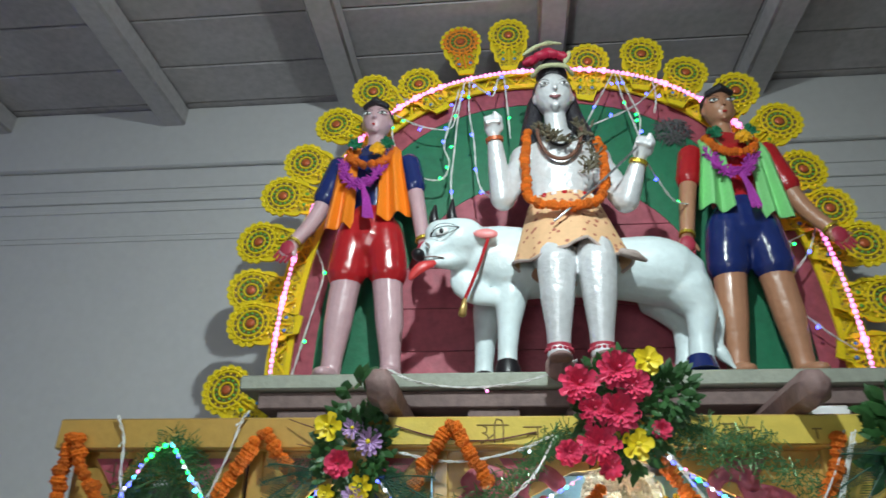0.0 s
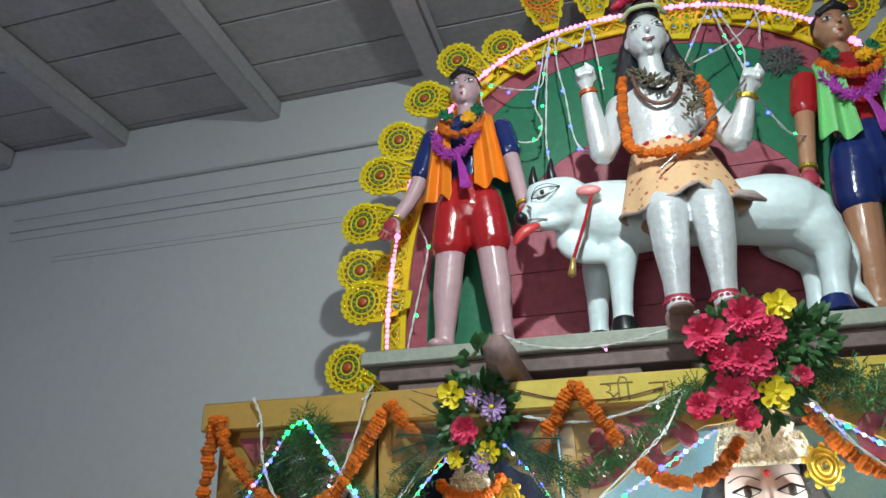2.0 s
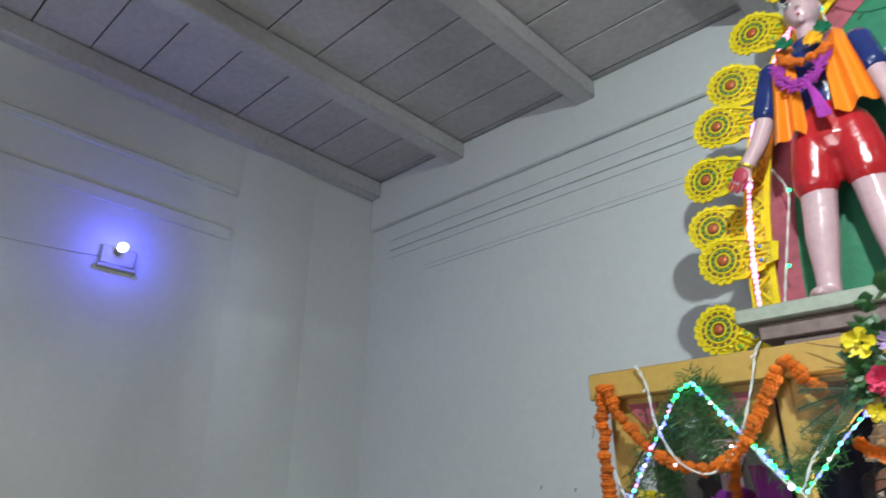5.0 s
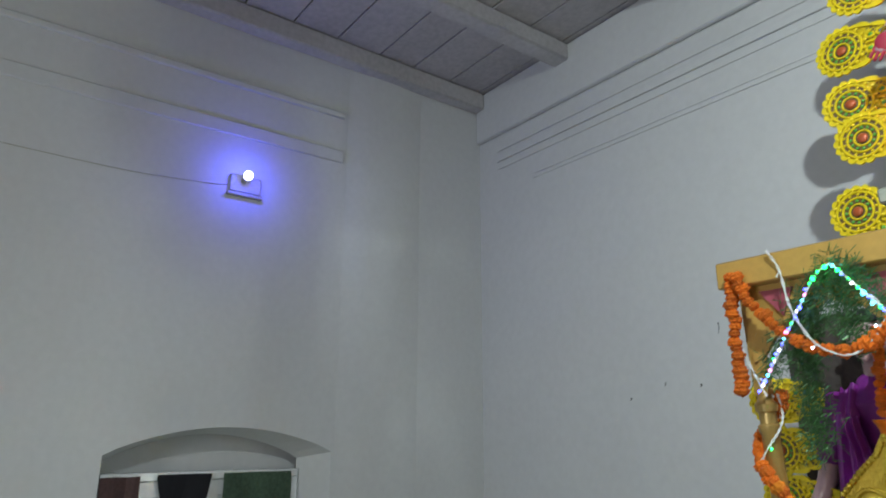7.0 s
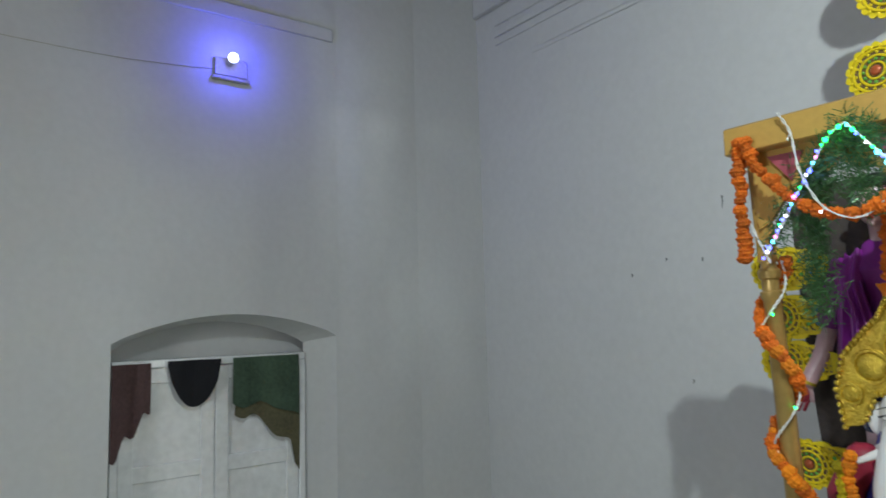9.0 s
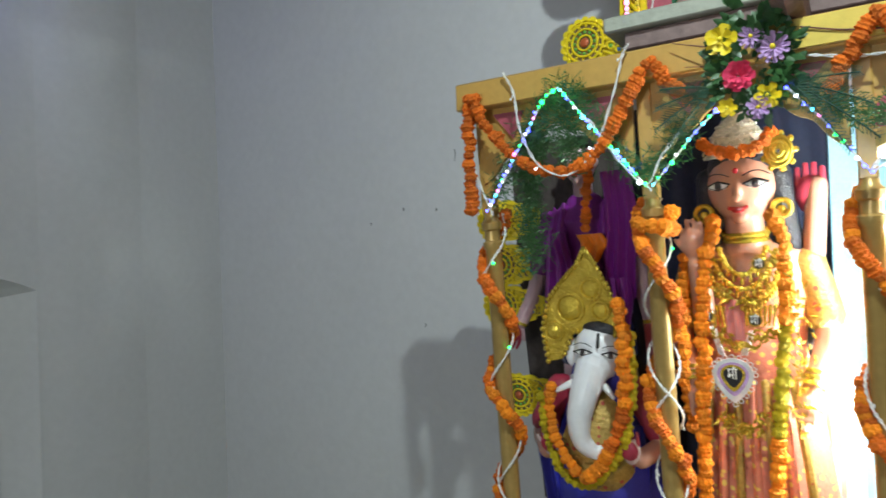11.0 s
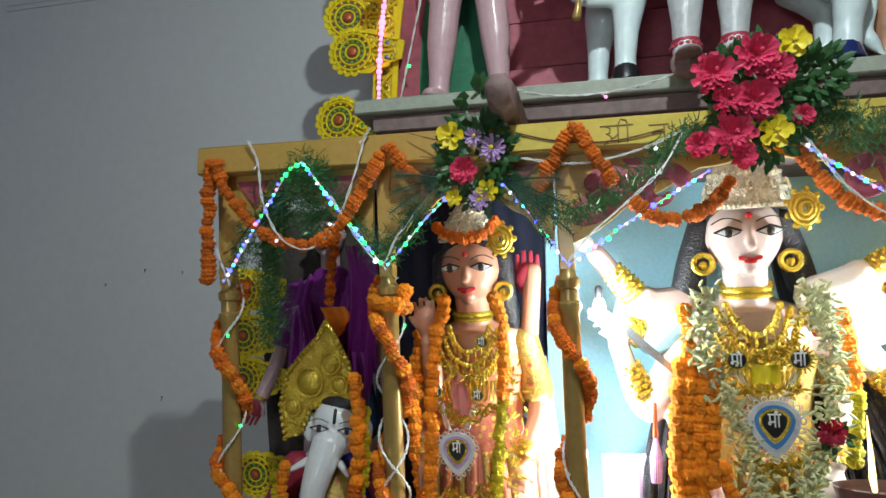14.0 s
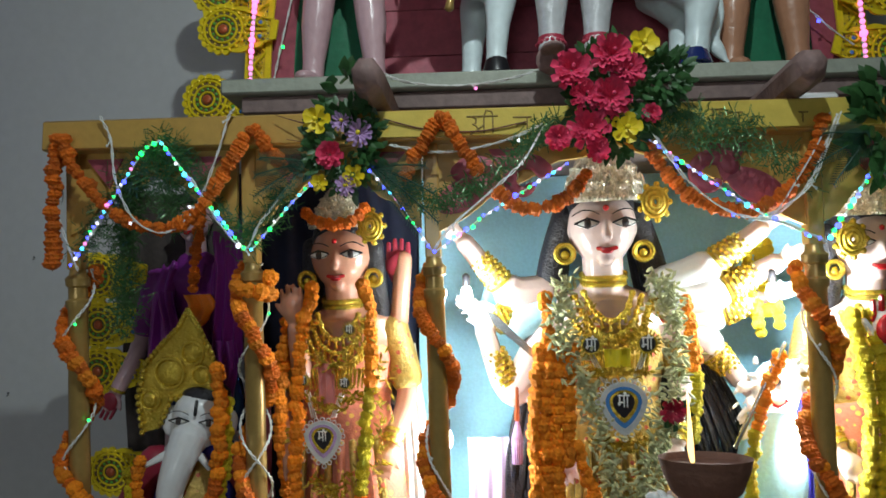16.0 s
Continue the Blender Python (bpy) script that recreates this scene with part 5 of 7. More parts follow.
for x, z, s in ((-0.155, 2.29, 0.85), (0.655, 2.325, 0.9), (1.18, 2.20, 0.9)):
    mb = MB()
    for j, r in enumerate((0.036, 0.024, 0.012)):
        mb.tube([(x + s * r * math.cos(a), 0.20 - 0.004 * j, z + s * r * 1.25 * math.sin(a)) for a in np.linspace(0, 2 * math.pi, 19)], 0.0085 * s, M_GOLD, 7, cap=False)
    for i in range(9):
        a = math.pi * 2 * i / 9
        mb.ball((x + s * 0.046 * math.cos(a), 0.205, z + s * 0.056 * math.sin(a)), 0.011 * s, M_GOLD, 7, 5)
    thing("crown_ornament", mb, "gold foil ornament fixed beside a crown", "ornament", "crown ornaments")

# the elephant-headed statue
def mb_head(p):
    """Whether a point belongs to the head or the trunk rather than to the shoulders and arms."""
    return p[2] > 1.66 or (abs(p[0] - EX) < 0.10 and p[1] < EY - 0.075)


mb = MB()
EX, EY = -0.735, 0.27
mb.ball((EX, EY, 1.735), (0.080, 0.085, 0.085), M_PEARL, 20, 14)
mb.ball((EX - 0.005, EY - 0.04, 1.69), (0.066, 0.06, 0.07), M_PEARL, 18, 12)
tr = curve([(EX - 0.012, EY - 0.07, 1.69), (EX - 0.030, EY - 0.11, 1.61), (EX - 0.040, EY - 0.125, 1.53), (EX - 0.025, EY - 0.13, 1.465), (EX + 0.02, EY - 0.13, 1.435), (EX + 0.045, EY - 0.13, 1.45)], 5)
mb.tube(tr, [0.056 - 0.038 * (i / (len(tr) - 1)) ** 0.8 for i in range(len(tr))], M_PEARL, 16)
for s in (-1, 1):
    mb.ball((EX + s * 0.078, EY + 0.02, 1.70), (0.036, 0.014, 0.056), M_PEARL, 14, 10, (0, s * 12, 0))
    mb.tube([(EX - 0.02 + s * 0.05, EY - 0.085, 1.635), (EX - 0.025 + s * 0.085, EY - 0.12, 1.615)], [0.013, 0.007], M_WHITE, 8)
eyes(mb, (EX - 0.002, EY, 1.738), 0.043, 0.025, EY - 0.084)
mb.ball((EX + 0.01, EY + 0.02, 1.800), (0.074, 0.076, 0.034), M_HAIR, 16, 10)
mb.tube([(EX, EY - 0.09, 1.76), (EX, EY - 0.085, 1.80)], 0.005, M_BLACK, 6)
mb.tube([(EX, EY + 0.03, 1.62), (EX, EY + 0.03, 1.50), (EX, EY + 0.02, 1.36), (EX, EY + 0.02, 1.20), (EX, EY + 0.02, 1.06)], [0.11, 0.155, 0.175, 0.19, 0.20], M_BLUECLOTH, 22, flat=0.7)
mb.tube([(EX, EY - 0.02, 1.56), (EX, EY - 0.05, 1.45), (EX, EY - 0.05, 1.36)], [0.08, 0.12, 0.12], M_GOLDDRESS, 18, flat=0.7)
for s in (-1, 1):
    limb(mb, (EX + s * 0.13, EY, 1.60), (EX + s * 0.20, EY - 0.03, 1.46), (EX + s * 0.15, EY - 0.12, 1.42), 0.042, M_SKIN_PEACH, M_CRIMSON, 0.5)
    hand(mb, (EX + s * 0.13, EY - 0.14, 1.45), (EX + s * 0.13, EY - 0.14, 1.6), 0.036, M_SKIN_PALE, M_CRIMSON)
mb.fuse(M_PEARL, 0.0045)
tilt = Matrix.Translation((EX, EY, 1.66)) @ Matrix.Rotation(radians(9), 4, "Y") @ Matrix.Rotation(radians(14), 4, "Z") @ Matrix.Translation((-EX, -EY, -1.66))
mb.v = [tuple(tilt @ Vector(p)) if p[2] > 1.42 and mb_head(p) else p for p in mb.v]
thing("elephant_headed_statue", mb, "silver elephant-headed seated statue in royal blue cloth", "statue")
ec = thing("fan_crown", None, "tall gold embossed pointed crown of the elephant-headed statue", "crown")
mb = MB()
fan = [(-0.895, 1.69), (-0.905, 1.80), (-0.875, 1.90), (-0.82, 1.96), (-0.765, 2.01), (-0.735, 2.06), (-0.705, 2.01), (-0.668, 1.93), (-0.645, 1.84), (-0.66, 1.78), (-0.72, 1.80), (-0.80, 1.79), (-0.845, 1.70)]
mb.plate(fan, 0.245, 0.262, M_GOLD)
part("plate", mb, ec)
mb = MB()
for a, b in zip(fan, fan[1:]):
    for t in np.linspace(0, 1, 6)[:-1]:
        mb.ball((a[0] + (b[0] - a[0]) * t, 0.242, a[1] + (b[1] - a[1]) * t), 0.0095, M_GOLD, 7, 5)
ob = part("beaded_edge", mb, ec)
ob["kind"] = "stuff"
for x, z, r in ((-0.80, 1.87, 0.040), (-0.725, 1.93, 0.030), (-0.70, 1.86, 0.026), (-0.865, 1.79, 0.026)):
    mb = MB()
    mb.ball((x, 0.242, z), (r, 0.012, r), M_GOLD, 14, 8)
    mb.tube([(x + r * 1.15 * math.cos(a), 0.240, z + r * 1.15 * math.sin(a)) for a in np.linspace(0, 2 * math.pi, 17)], 0.006, M_GOLD, 6, cap=False)
    part("boss", mb, ec)

# the youth behind it, with drapes
attendant("attendant_statue", "dim painted youth statue in purple drapes behind the elephant-headed statue", -0.80, 0.46, 1.265, M_SKIN_PINK, M_PURPLE, M_NAVY, M_PURPLE)


def drape(name, label, x0, x1, z0, z1, y, m, folds=4, amp=0.014, hem=0.02, gather=0.0):
    mb = MB()
    mb.sheet(lambda u, v: ((x0 + x1) / 2 + (x1 - x0) * (u - 0.5) * (1 - gather * (1 - v) ** 3) + 0.01 * math.sin(5 * v + x0 * 9), y - amp * math.sin(u * folds * 2 * math.pi) * (0.35 + 0.65 * v) - 0.01 * v, z0 + (z1 - z0) * v + hem * math.sin(u * 7) * v), folds * 8, 12, m, 0.004)
    return thing(name, mb, label, "cloth")


drape("satin_drape", "bright purple satin drape hanging behind the gold post", -0.70, -0.60, 2.30, 1.88, 0.355, M_PURPLE, 3)
drape("satin_drape", "purple satin drape end", -0.70, -0.63, 1.95, 1.74, 0.34, M_PURPLE, 2)
drape("satin_drape", "purple satin drape over a statue's shoulder", -0.88, -0.83, 2.11, 1.90, 0.36, M_PURPLE, 2)
drape("satin_drape", "orange folded satin cloth on a statue's chest", -0.79, -0.70, 2.10, 2.02, 0.345, M_ORANGECLOTH, 2)
drape("satin_drape", "royal blue satin cloth hanging low", -0.70, -0.59, 1.50, 1.06, 0.22, M_BLUECLOTH, 3)
drape("satin_drape", "royal blue satin cloth hanging low", -0.95, -0.87, 1.50, 1.06, 0.23, M_BLUECLOTH, 2)
drape("satin_drape", "dull maroon cloth hanging by the gold post", -0.60, -0.53, 1.80, 1.06, 0.33, M_MAROON, 3)
drape("backdrop_cloth", "dark navy backdrop cloth inside the shrine", -0.72, -0.02, 2.51, 1.06, 0.62, mat("navy_backdrop_cloth", (0.012, 0.016, 0.045), 0.8, vary=0.2), 9, 0.010, 0)
# dark sheet added where the left bay only lies in shade
drape("backdrop_cloth", "added dark sheet behind the gilt medallions, standing in for shade", -1.12, -0.72, 2.44, 1.06, 0.56, mat("left_bay_shade_sheet", (0.075, 0.06, 0.055), 0.85, vary=0.3), 4, 0.010, 0)
drape("white_cloth", "white and lilac cloth hanging beside the gold post", 0.09, 0.215, 1.64, 1.06, 0.30, mat("white_lilac_cloth", (0.66, 0.52, 0.76), 0.7, vary=0.1), 3, 0.012)
drape("white_cloth", "white cloth hanging behind the smaller statue's shoulder", -0.13, -0.02, 1.93, 1.06, 0.31, M_WHITE, 4, gather=0.4)
drape("white_cloth", "white cloth hanging beside the gold post", 0.88, 1.05, 1.55, 1.06, 0.30, M_WHITE, 4, gather=0.7)
drape("teal_sleeve", "teal cloth with gold dots behind the statue's arm", 0.16, 0.33, 2.12, 1.98, 0.375, M_TEAL, 3)

# dark artificial hair spread behind the middle statue
mb = MB()
for s in (-1, 1):
    for i in range(34):
        o = 0.070 + 0.0014 * i
        i = (i * 0.19 + rnd.uniform(-0.3, 0.3)) * (0.35 if s < 0 else 1.0)
        mb.tube(curve([(0.525 + s * 0.08, 0.40, 2.33), (0.525 + s * (o + 0.03), 0.41, 2.15), (0.525 + s * (o + 0.07 + 0.016 * i), 0.36, 1.90), (0.525 + s * (o + 0.12 + 0.028 * i), 0.30 + rnd.uniform(-0.02, 0.03), 1.62), (0.525 + s * (o + 0.13 + 0.030 * i), 0.30, 1.40 + rnd.uniform(0, 0.1))], 6), rnd.uniform(0.006, 0.010), M_HAIR, 6)
thing("hairpiece", mb, "long black artificial hair falling behind the middle statue", "hair", kind="stuff")

# ---- pendants with writing ----
def pendant(x, y, z, s, band, txt=True):
    t = thing("pendant", None, "heart-shaped pendant with coloured braid and white writing", "pendant", "pendants")

    def heart(k):
        return [(x + s * k * math.sin(a) * (1.0 if math.cos(a) > 0 else 1 + 0.12 * math.cos(a)), z + s * k * (math.cos(a) if math.cos(a) > 0 else 1.75 * math.cos(a) * (1 - 0.25 * abs(math.sin(a)))) * 0.85) for a in np.linspace(0, 2 * math.pi, 41)[:-1]]
    for k0, k1, m, nm in ((0.78, 1.0, M_SILVER, "braid"), (0.62, 0.77, band, "braid"), (0.48, 0.61, M_GOLD, "braid")):
        mb = MB()
        mb.band(heart(k0), heart(k1), y - 0.004, y + 0.004, m)
        part(nm, mb, t)
    mb = MB()
    mb.plate(heart(0.47), y - 0.002, y + 0.002, M_BLACK)
    part("field", mb, t)
    mb = MB()
    for i, (a, b) in enumerate(heart(1.08)[::2]):
        mb.tube([(a + 0.12 * s * math.cos(q), y, b + 0.12 * s * math.sin(q)) for q in np.linspace(0, 2 * math.pi, 9)], s * 0.03, M_SILVER, 5, cap=False)
    part("lace", mb, t)
    if txt:
        strokes("letters", MAA, x - 0.24 * s, z - 0.22 * s, 0.5 * s, y - 0.004, t, M_WHITE, 0.035 * s)
    return t


pendant(-0.298, 0.115, 1.705, 0.052, M_PPETAL)
pendant(0.530, 0.098, 1.79, 0.062, M_GILTBLUE)


def badge(x, y, z, s):
    t = thing("badge", None, "round gold badge with white writing on black", "badge", "round badges")
    mb = MB()
    mb.ball((x, y, z), (s * 0.62, 0.004, s * 0.62), M_BLACK, 16, 6)
    part("field", mb, t)
    mb = MB()
    for i in range(20):
        a = 2 * math.pi * i / 20
        mb.tube([(x + s * 0.62 * math.cos(a), y, z + s * 0.62 * math.sin(a)), (x + s * math.cos(a), y, z + s * math.sin(a))], [s * 0.09, s * 0.05], M_GOLD, 6)
    mb.tube([(x + s * 0.64 * math.cos(a), y - 0.002, z + s * 0.64 * math.sin(a)) for a in np.linspace(0, 2 * math.pi, 21)], s * 0.07, M_GOLD, 6, cap=False)
    part("rim", mb, t)
    strokes("letters", MAA, x - 0.40 * s, z - 0.38 * s, 0.8 * s, y - 0.0055, t, M_WHITE, 0.055 * s)


for x, y, z, s in ((0.452, 0.108, 1.943, 0.038), (0.600, 0.108, 1.943, 0.038), (-0.355, 0.135, 1.86, 0.024), (-0.235, 0.135, 1.85, 0.026), (-0.215, 0.14, 2.0, 0.024)):
    badge(x, y, z, s)
for x0, z0, x1, z1 in ((0.455, 1.91, 0.49, 1.835), (0.598, 1.91, 0.565, 1.835), (-0.345, 1.83, -0.325, 1.755), (-0.245, 1.82, -0.27, 1.755)):
    mb = MB()
    for o in (-0.006, 0.0, 0.006):
        mb.tube([(x0 + o, 0.14, z0), (x1 + o, 0.13, z1)], 0.0022, M_SILVER, 5)
    thing("neck_chain", mb, "silver chains holding a pendant on a statue", "chain", "neck chains")

# weapons held by the middle statue
mb = MB()
mb.plate([(0.17, 2.035), (0.20, 2.02), (0.335, 1.885), (0.345, 1.862), (0.325, 1.872), (0.19, 1.995)], 0.200, 0.205, M_STEEL)
thing("sword", mb, "flat steel sword held by the middle statue", "sword")
mb = MB()
mb.tube([(0.82, 0.11, 1.66), (0.96, 0.12, 1.93)], 0.006, M_STEEL, 8)
thing("spear", mb, "thin steel spear leaning in front of the middle statue", "spear")
mb = MB()
for i in range(14):
    a = 2 * math.pi * i / 14
    mb.tube([(0.247, 0.2, 1.72), (0.245 + 0.014 * math.cos(a), 0.2 + 0.014 * math.sin(a), 1.66), (0.243 + 0.012 * math.cos(a), 0.2 + 0.012 * math.sin(a), 1.595)], [0.004, 0.004, 0.003], M_PPETAL, 5)
mb.tube([(0.25, 0.2, 1.81), (0.247, 0.2, 1.72)], [0.004, 0.008], M_GILTRED, 6)
thing("tassel", mb, "violet silk tassel hanging from the statue's hand", "tassel")
mb = MB()
mb.ball((0.985, 0.24, 1.78), (0.07, 0.06, 0.085), M_WHITE, 16, 12)
mb.ball((0.955, 0.19, 1.765), (0.032, 0.035, 0.03), M_WHITE, 12, 8)
mb.tube([(0.93, 0.165, 1.765), (0.955, 0.16, 1.752), (0.98, 0.17, 1.765)], 0.006, M_RED, 6)
mb.ball((0.965, 0.185, 1.815), (0.010, 0.008, 0.010), M_BLACK, 8, 6)
mb.tube([(0.99, 0.26, 1.72), (0.97, 0.26, 1.55), (0.93, 0.25, 1.40)], [0.07, 0.10, 0.12], M_TEAL, 16)
for _ in range(170):
    a, e = rnd.uniform(0, 6.28), rnd.uniform(0.3, 1.25)
    p = Vector((0.985 + 0.085 * math.cos(a) * e, 0.20 + 0.04 * e, 1.75 + 0.11 * math.sin(a) * e))
    mb.tube([p, p + Vector((0.02 * math.cos(a), -0.014, -0.01 + 0.02 * math.sin(a))), p + Vector((0.035 * math.cos(a), -0.006, -0.03 + 0.025 * math.sin(a)))], [0.007, 0.006, 0.001], M_WHITE, 4, cap=False)
mb.fuse(M_WHITE, 0.005, 1)
thing("lion_statue", mb, "white painted lion statue by the gold post", "statue")

# ---- marigold garlands ----
BLOOM = {}
for nm, m in (("orange", M_MARIGOLD), ("deep", M_MARIGOLD_DEEP), ("yellow", M_MARIGOLD_YELLOW)):
    for v in range(3):
        g = random.Random(v * 7 + len(nm))
        ph = [g.uniform(0, 6) for _ in range(4)]
        mb = MB()
        mb.ball((0, 0, 0), (1, 1, 0.8 if nm == 'deep' else 0.92), m, 16, 10, wave=lambda th, p: 1 + 0.11 * math.sin(7 * p + ph[0] + 3 * th) * math.sin(th) + 0.08 * math.sin(9 * th + ph[1]) + 0.06 * math.sin(13 * p + ph[2]))
        BLOOM[nm, v] = mb.mesh("marigold")
        BLOOM[nm, v].shade_flat()


def garland(label, pts, r, kinds=("orange",), step=None, twist=0.3, smooth=True, group=""):
    t = thing("marigold_garland", None, label, "garland", group)
    line = curve(pts, 8) if smooth else [Vector(p) for p in pts]
    mb = MB()
    mb.tube(line, 0.0015, M_CUT, 4)
    part("thread", mb, t)
    places = along(line, (step or r * 1.25) * (1.0 if kinds[0] == 'deep' else 1.16))
    for i, p in enumerate(places):
        kd = kinds[i * len(kinds) // len(places)] if twist >= 0 else rnd.choice(kinds)
        ob = part("marigold", BLOOM[kd, rnd.randrange(3)], t)
        nxt = places[min(i + 1, len(places) - 1)] - places[max(i - 1, 0)]
        ob.rotation_euler = nxt.to_track_quat("Z", "Y").to_euler() if nxt.length > 0 else (0, 0, 0)
        s = r * rnd.uniform(0.82, 1.12)
        ob.scale = (s, s, s)
        ob.location = p + Vector((rnd.gauss(0, r * 0.14), rnd.gauss(0, r * 0.14), rnd.gauss(0, r * 0.1)))
    return t


def spiral(x, z0, z1, turns, r=0.042, y=0.05, ph=0.0, n=40):
    return [(x + r * math.cos(ph + 2 * math.pi * turns * i / n), y + r * math.sin(ph + 2 * math.pi * turns * i / n), z0 + (z1 - z0) * i / n) for i in range(n + 1)]


SW = "deep orange marigold garland looped along the beam"
garland(SW, [(-0.945, -0.02, 2.55), (-0.952, -0.03, 2.46), (-0.965, -0.03, 2.34), (-0.975, -0.025, 2.20)], 0.0195, ("deep",), 0.021)
garland(SW, [(-0.925, -0.03, 2.545), (-0.90, -0.03, 2.47), (-0.84, -0.03, 2.39), (-0.78, -0.02, 2.335), (-0.70, -0.02, 2.305), (-0.62, -0.02, 2.31), (-0.55, -0.03, 2.36), (-0.49, -0.03, 2.44), (-0.42, -0.03, 2.545)], 0.0185, ("deep",), 0.020)
garland(SW, [(-0.40, -0.03, 2.55), (-0.36, -0.03, 2.48), (-0.32, -0.03, 2.43)], 0.0185, ("deep",), 0.020)
garland(SW, [(-0.02, -0.03, 2.41), (0.02, -0.03, 2.47), (0.065, -0.03, 2.54), (0.085, -0.03, 2.55), (0.125, -0.03, 2.48), (0.175, -0.03, 2.405)], 0.0185, ("deep",), 0.019)
garland(SW, [(0.215, -0.03, 2.355), (0.26, -0.03, 2.32), (0.33, -0.03, 2.31), (0.40, -0.03, 2.345), (0.44, -0.03, 2.40)], 0.0185, ("deep",), 0.019)
garland(SW, [(0.58, -0.02, 2.47), (0.63, -0.02, 2.39), (0.70, -0.02, 2.32), (0.80, -0.02, 2.285), (0.88, -0.02, 2.30), (0.95, -0.02, 2.36), (0.99, -0.02, 2.43), (1.01, -0.02, 2.50)], 0.0185, ("deep",), 0.019)
CR = "orange marigold garland round a silver crown"
garland(CR, [(-0.345, 0.20, 2.335), (-0.30, 0.175, 2.308), (-0.25, 0.165, 2.30), (-0.20, 0.175, 2.308), (-0.165, 0.20, 2.345)], 0.017, ("deep",), 0.018)
PG = "orange marigold garland wound round a gold post"
PUT[0] = POST_LEAN
for x, z0, turns, ph in ((POSTS[0], 2.20, 3.2, 0.5), (POSTS[1], 2.19, 2.4, 2.5), (POSTS[2], 2.17, 2.6, 2.0), (POSTS[3], 2.15, 2.6, 2.6)):
    garland(PG, spiral(x, z0, 1.10, turns, 0.042, 0.05, ph, 60), 0.0195, ("deep", "orange", "deep"), 0.0165, twist=-1, smooth=False, group="post garlands")
garland("orange marigold garland tied at a post's head", spiral(POSTS[1], 2.16, 2.11, 1.2, 0.045, 0.05, 0, 14), 0.021, ("orange",), 0.024)
PUT[0] = LEAN
ST = "orange marigold garland hanging on a statue"
garland(ST, [(-0.325, 0.17, 2.12), (-0.345, 0.135, 2.03), (-0.364, 0.13, 1.91), (-0.372, 0.12, 1.72), (-0.385, 0.11, 1.50), (-0.40, 0.10, 1.25)], 0.0205, ("orange",), 0.021)
garland("marigold garland shading from orange to yellow on a statue", [(-0.175, 0.17, 2.12), (-0.158, 0.14, 2.06), (-0.155, 0.13, 1.90), (-0.178, 0.12, 1.72), (-0.20, 0.11, 1.50), (-0.22, 0.10, 1.25)], 0.0195, ("orange", "yellow", "orange"), 0.020)
garland(ST, [(-0.415, 0.20, 2.02), (-0.43, 0.18, 1.86), (-0.44, 0.17, 1.68), (-0.42, 0.16, 1.52)], 0.020, ("orange",), 0.022)
for o, z1 in ((0.0, 1.2), (0.032, 1.3), (-0.028, 1.25), (0.062, 1.62)):
    garland("thick hank of orange marigold garlands on the middle statue", [(0.345 + o, 0.13, 1.93), (0.325 + o, 0.115, 1.80), (0.318 + o, 0.11, 1.65), (0.318 + o, 0.11, z1)], 0.0205, ("orange",), 0.020)
garland(ST, [(0.335, 0.15, 2.07), (0.338, 0.14, 1.94)], 0.0195, ("orange",), 0.021)
garland(ST, [(0.722, 0.17, 2.05), (0.733, 0.15, 1.92), (0.735, 0.14, 1.80), (0.715, 0.13, 1.68)], 0.018, ("orange", "yellow"), 0.020)
garland("short orange marigold strand on the middle statue", [(0.405, 0.125, 1.66), (0.43, 0.115, 1.58), (0.46, 0.11, 1.48)], 0.0195, ("orange",), 0.020)
garland("yellow and orange marigold strand by the lion statue", [(0.95, 0.13, 1.90), (0.90, 0.12, 1.78), (0.865, 0.11, 1.64), (0.855, 0.11, 1.5)], 0.018, ("orange", "yellow"), 0.019)
for x, z in ((0.955, 2.24), (0.985, 2.20), (0.93, 2.18)):
    garland("yellow marigold garland hanging beside the post", [(x, 0.29, z), (x + 0.01, 0.28, z - 0.12), (x + 0.03, 0.28, z - 0.25)], 0.018, ("yellow",), 0.019)
for x, z1 in ((1.145, 1.3), (1.19, 1.45), (1.235, 1.4), (1.285, 1.3)):
    garland("yellow marigold garland on the statue with the raised hand", [(x, 0.14, 2.0), (x + 0.015, 0.12, 1.85), (x + 0.02, 0.11, 1.65), (x - 0.02, 0.11, z1)], 0.020, ("yellow",), 0.020)
garland("marigold garland on the elephant-headed statue", [(-0.605, 0.14, 1.90), (-0.595, 0.12, 1.79), (-0.60, 0.11, 1.65), (-0.63, 0.10, 1.52), (-0.69, 0.10, 1.41), (-0.75, 0.10, 1.36)], 0.0205, ("orange", "orange", "deep", "orange"), 0.021)
garland("yellow edged marigold garland on the elephant-headed statue", [(-0.585, 0.15, 1.80), (-0.582, 0.13, 1.66), (-0.61, 0.12, 1.50), (-0.68, 0.115, 1.385), (-0.76, 0.11, 1.335), (-0.83, 0.11, 1.38), (-0.87, 0.12, 1.50), (-0.875, 0.13, 1.62)], 0.0155, ("yellow", "yellow", "yellow"), 0.018)
garland("orange marigold garland on the elephant-headed statue", [(-0.845, 0.13, 1.64), (-0.85, 0.12, 1.53), (-0.81, 0.11, 1.42), (-0.76, 0.105, 1.37)], 0.0185, ("orange",), 0.020)
PUT[0] = UPRIGHT
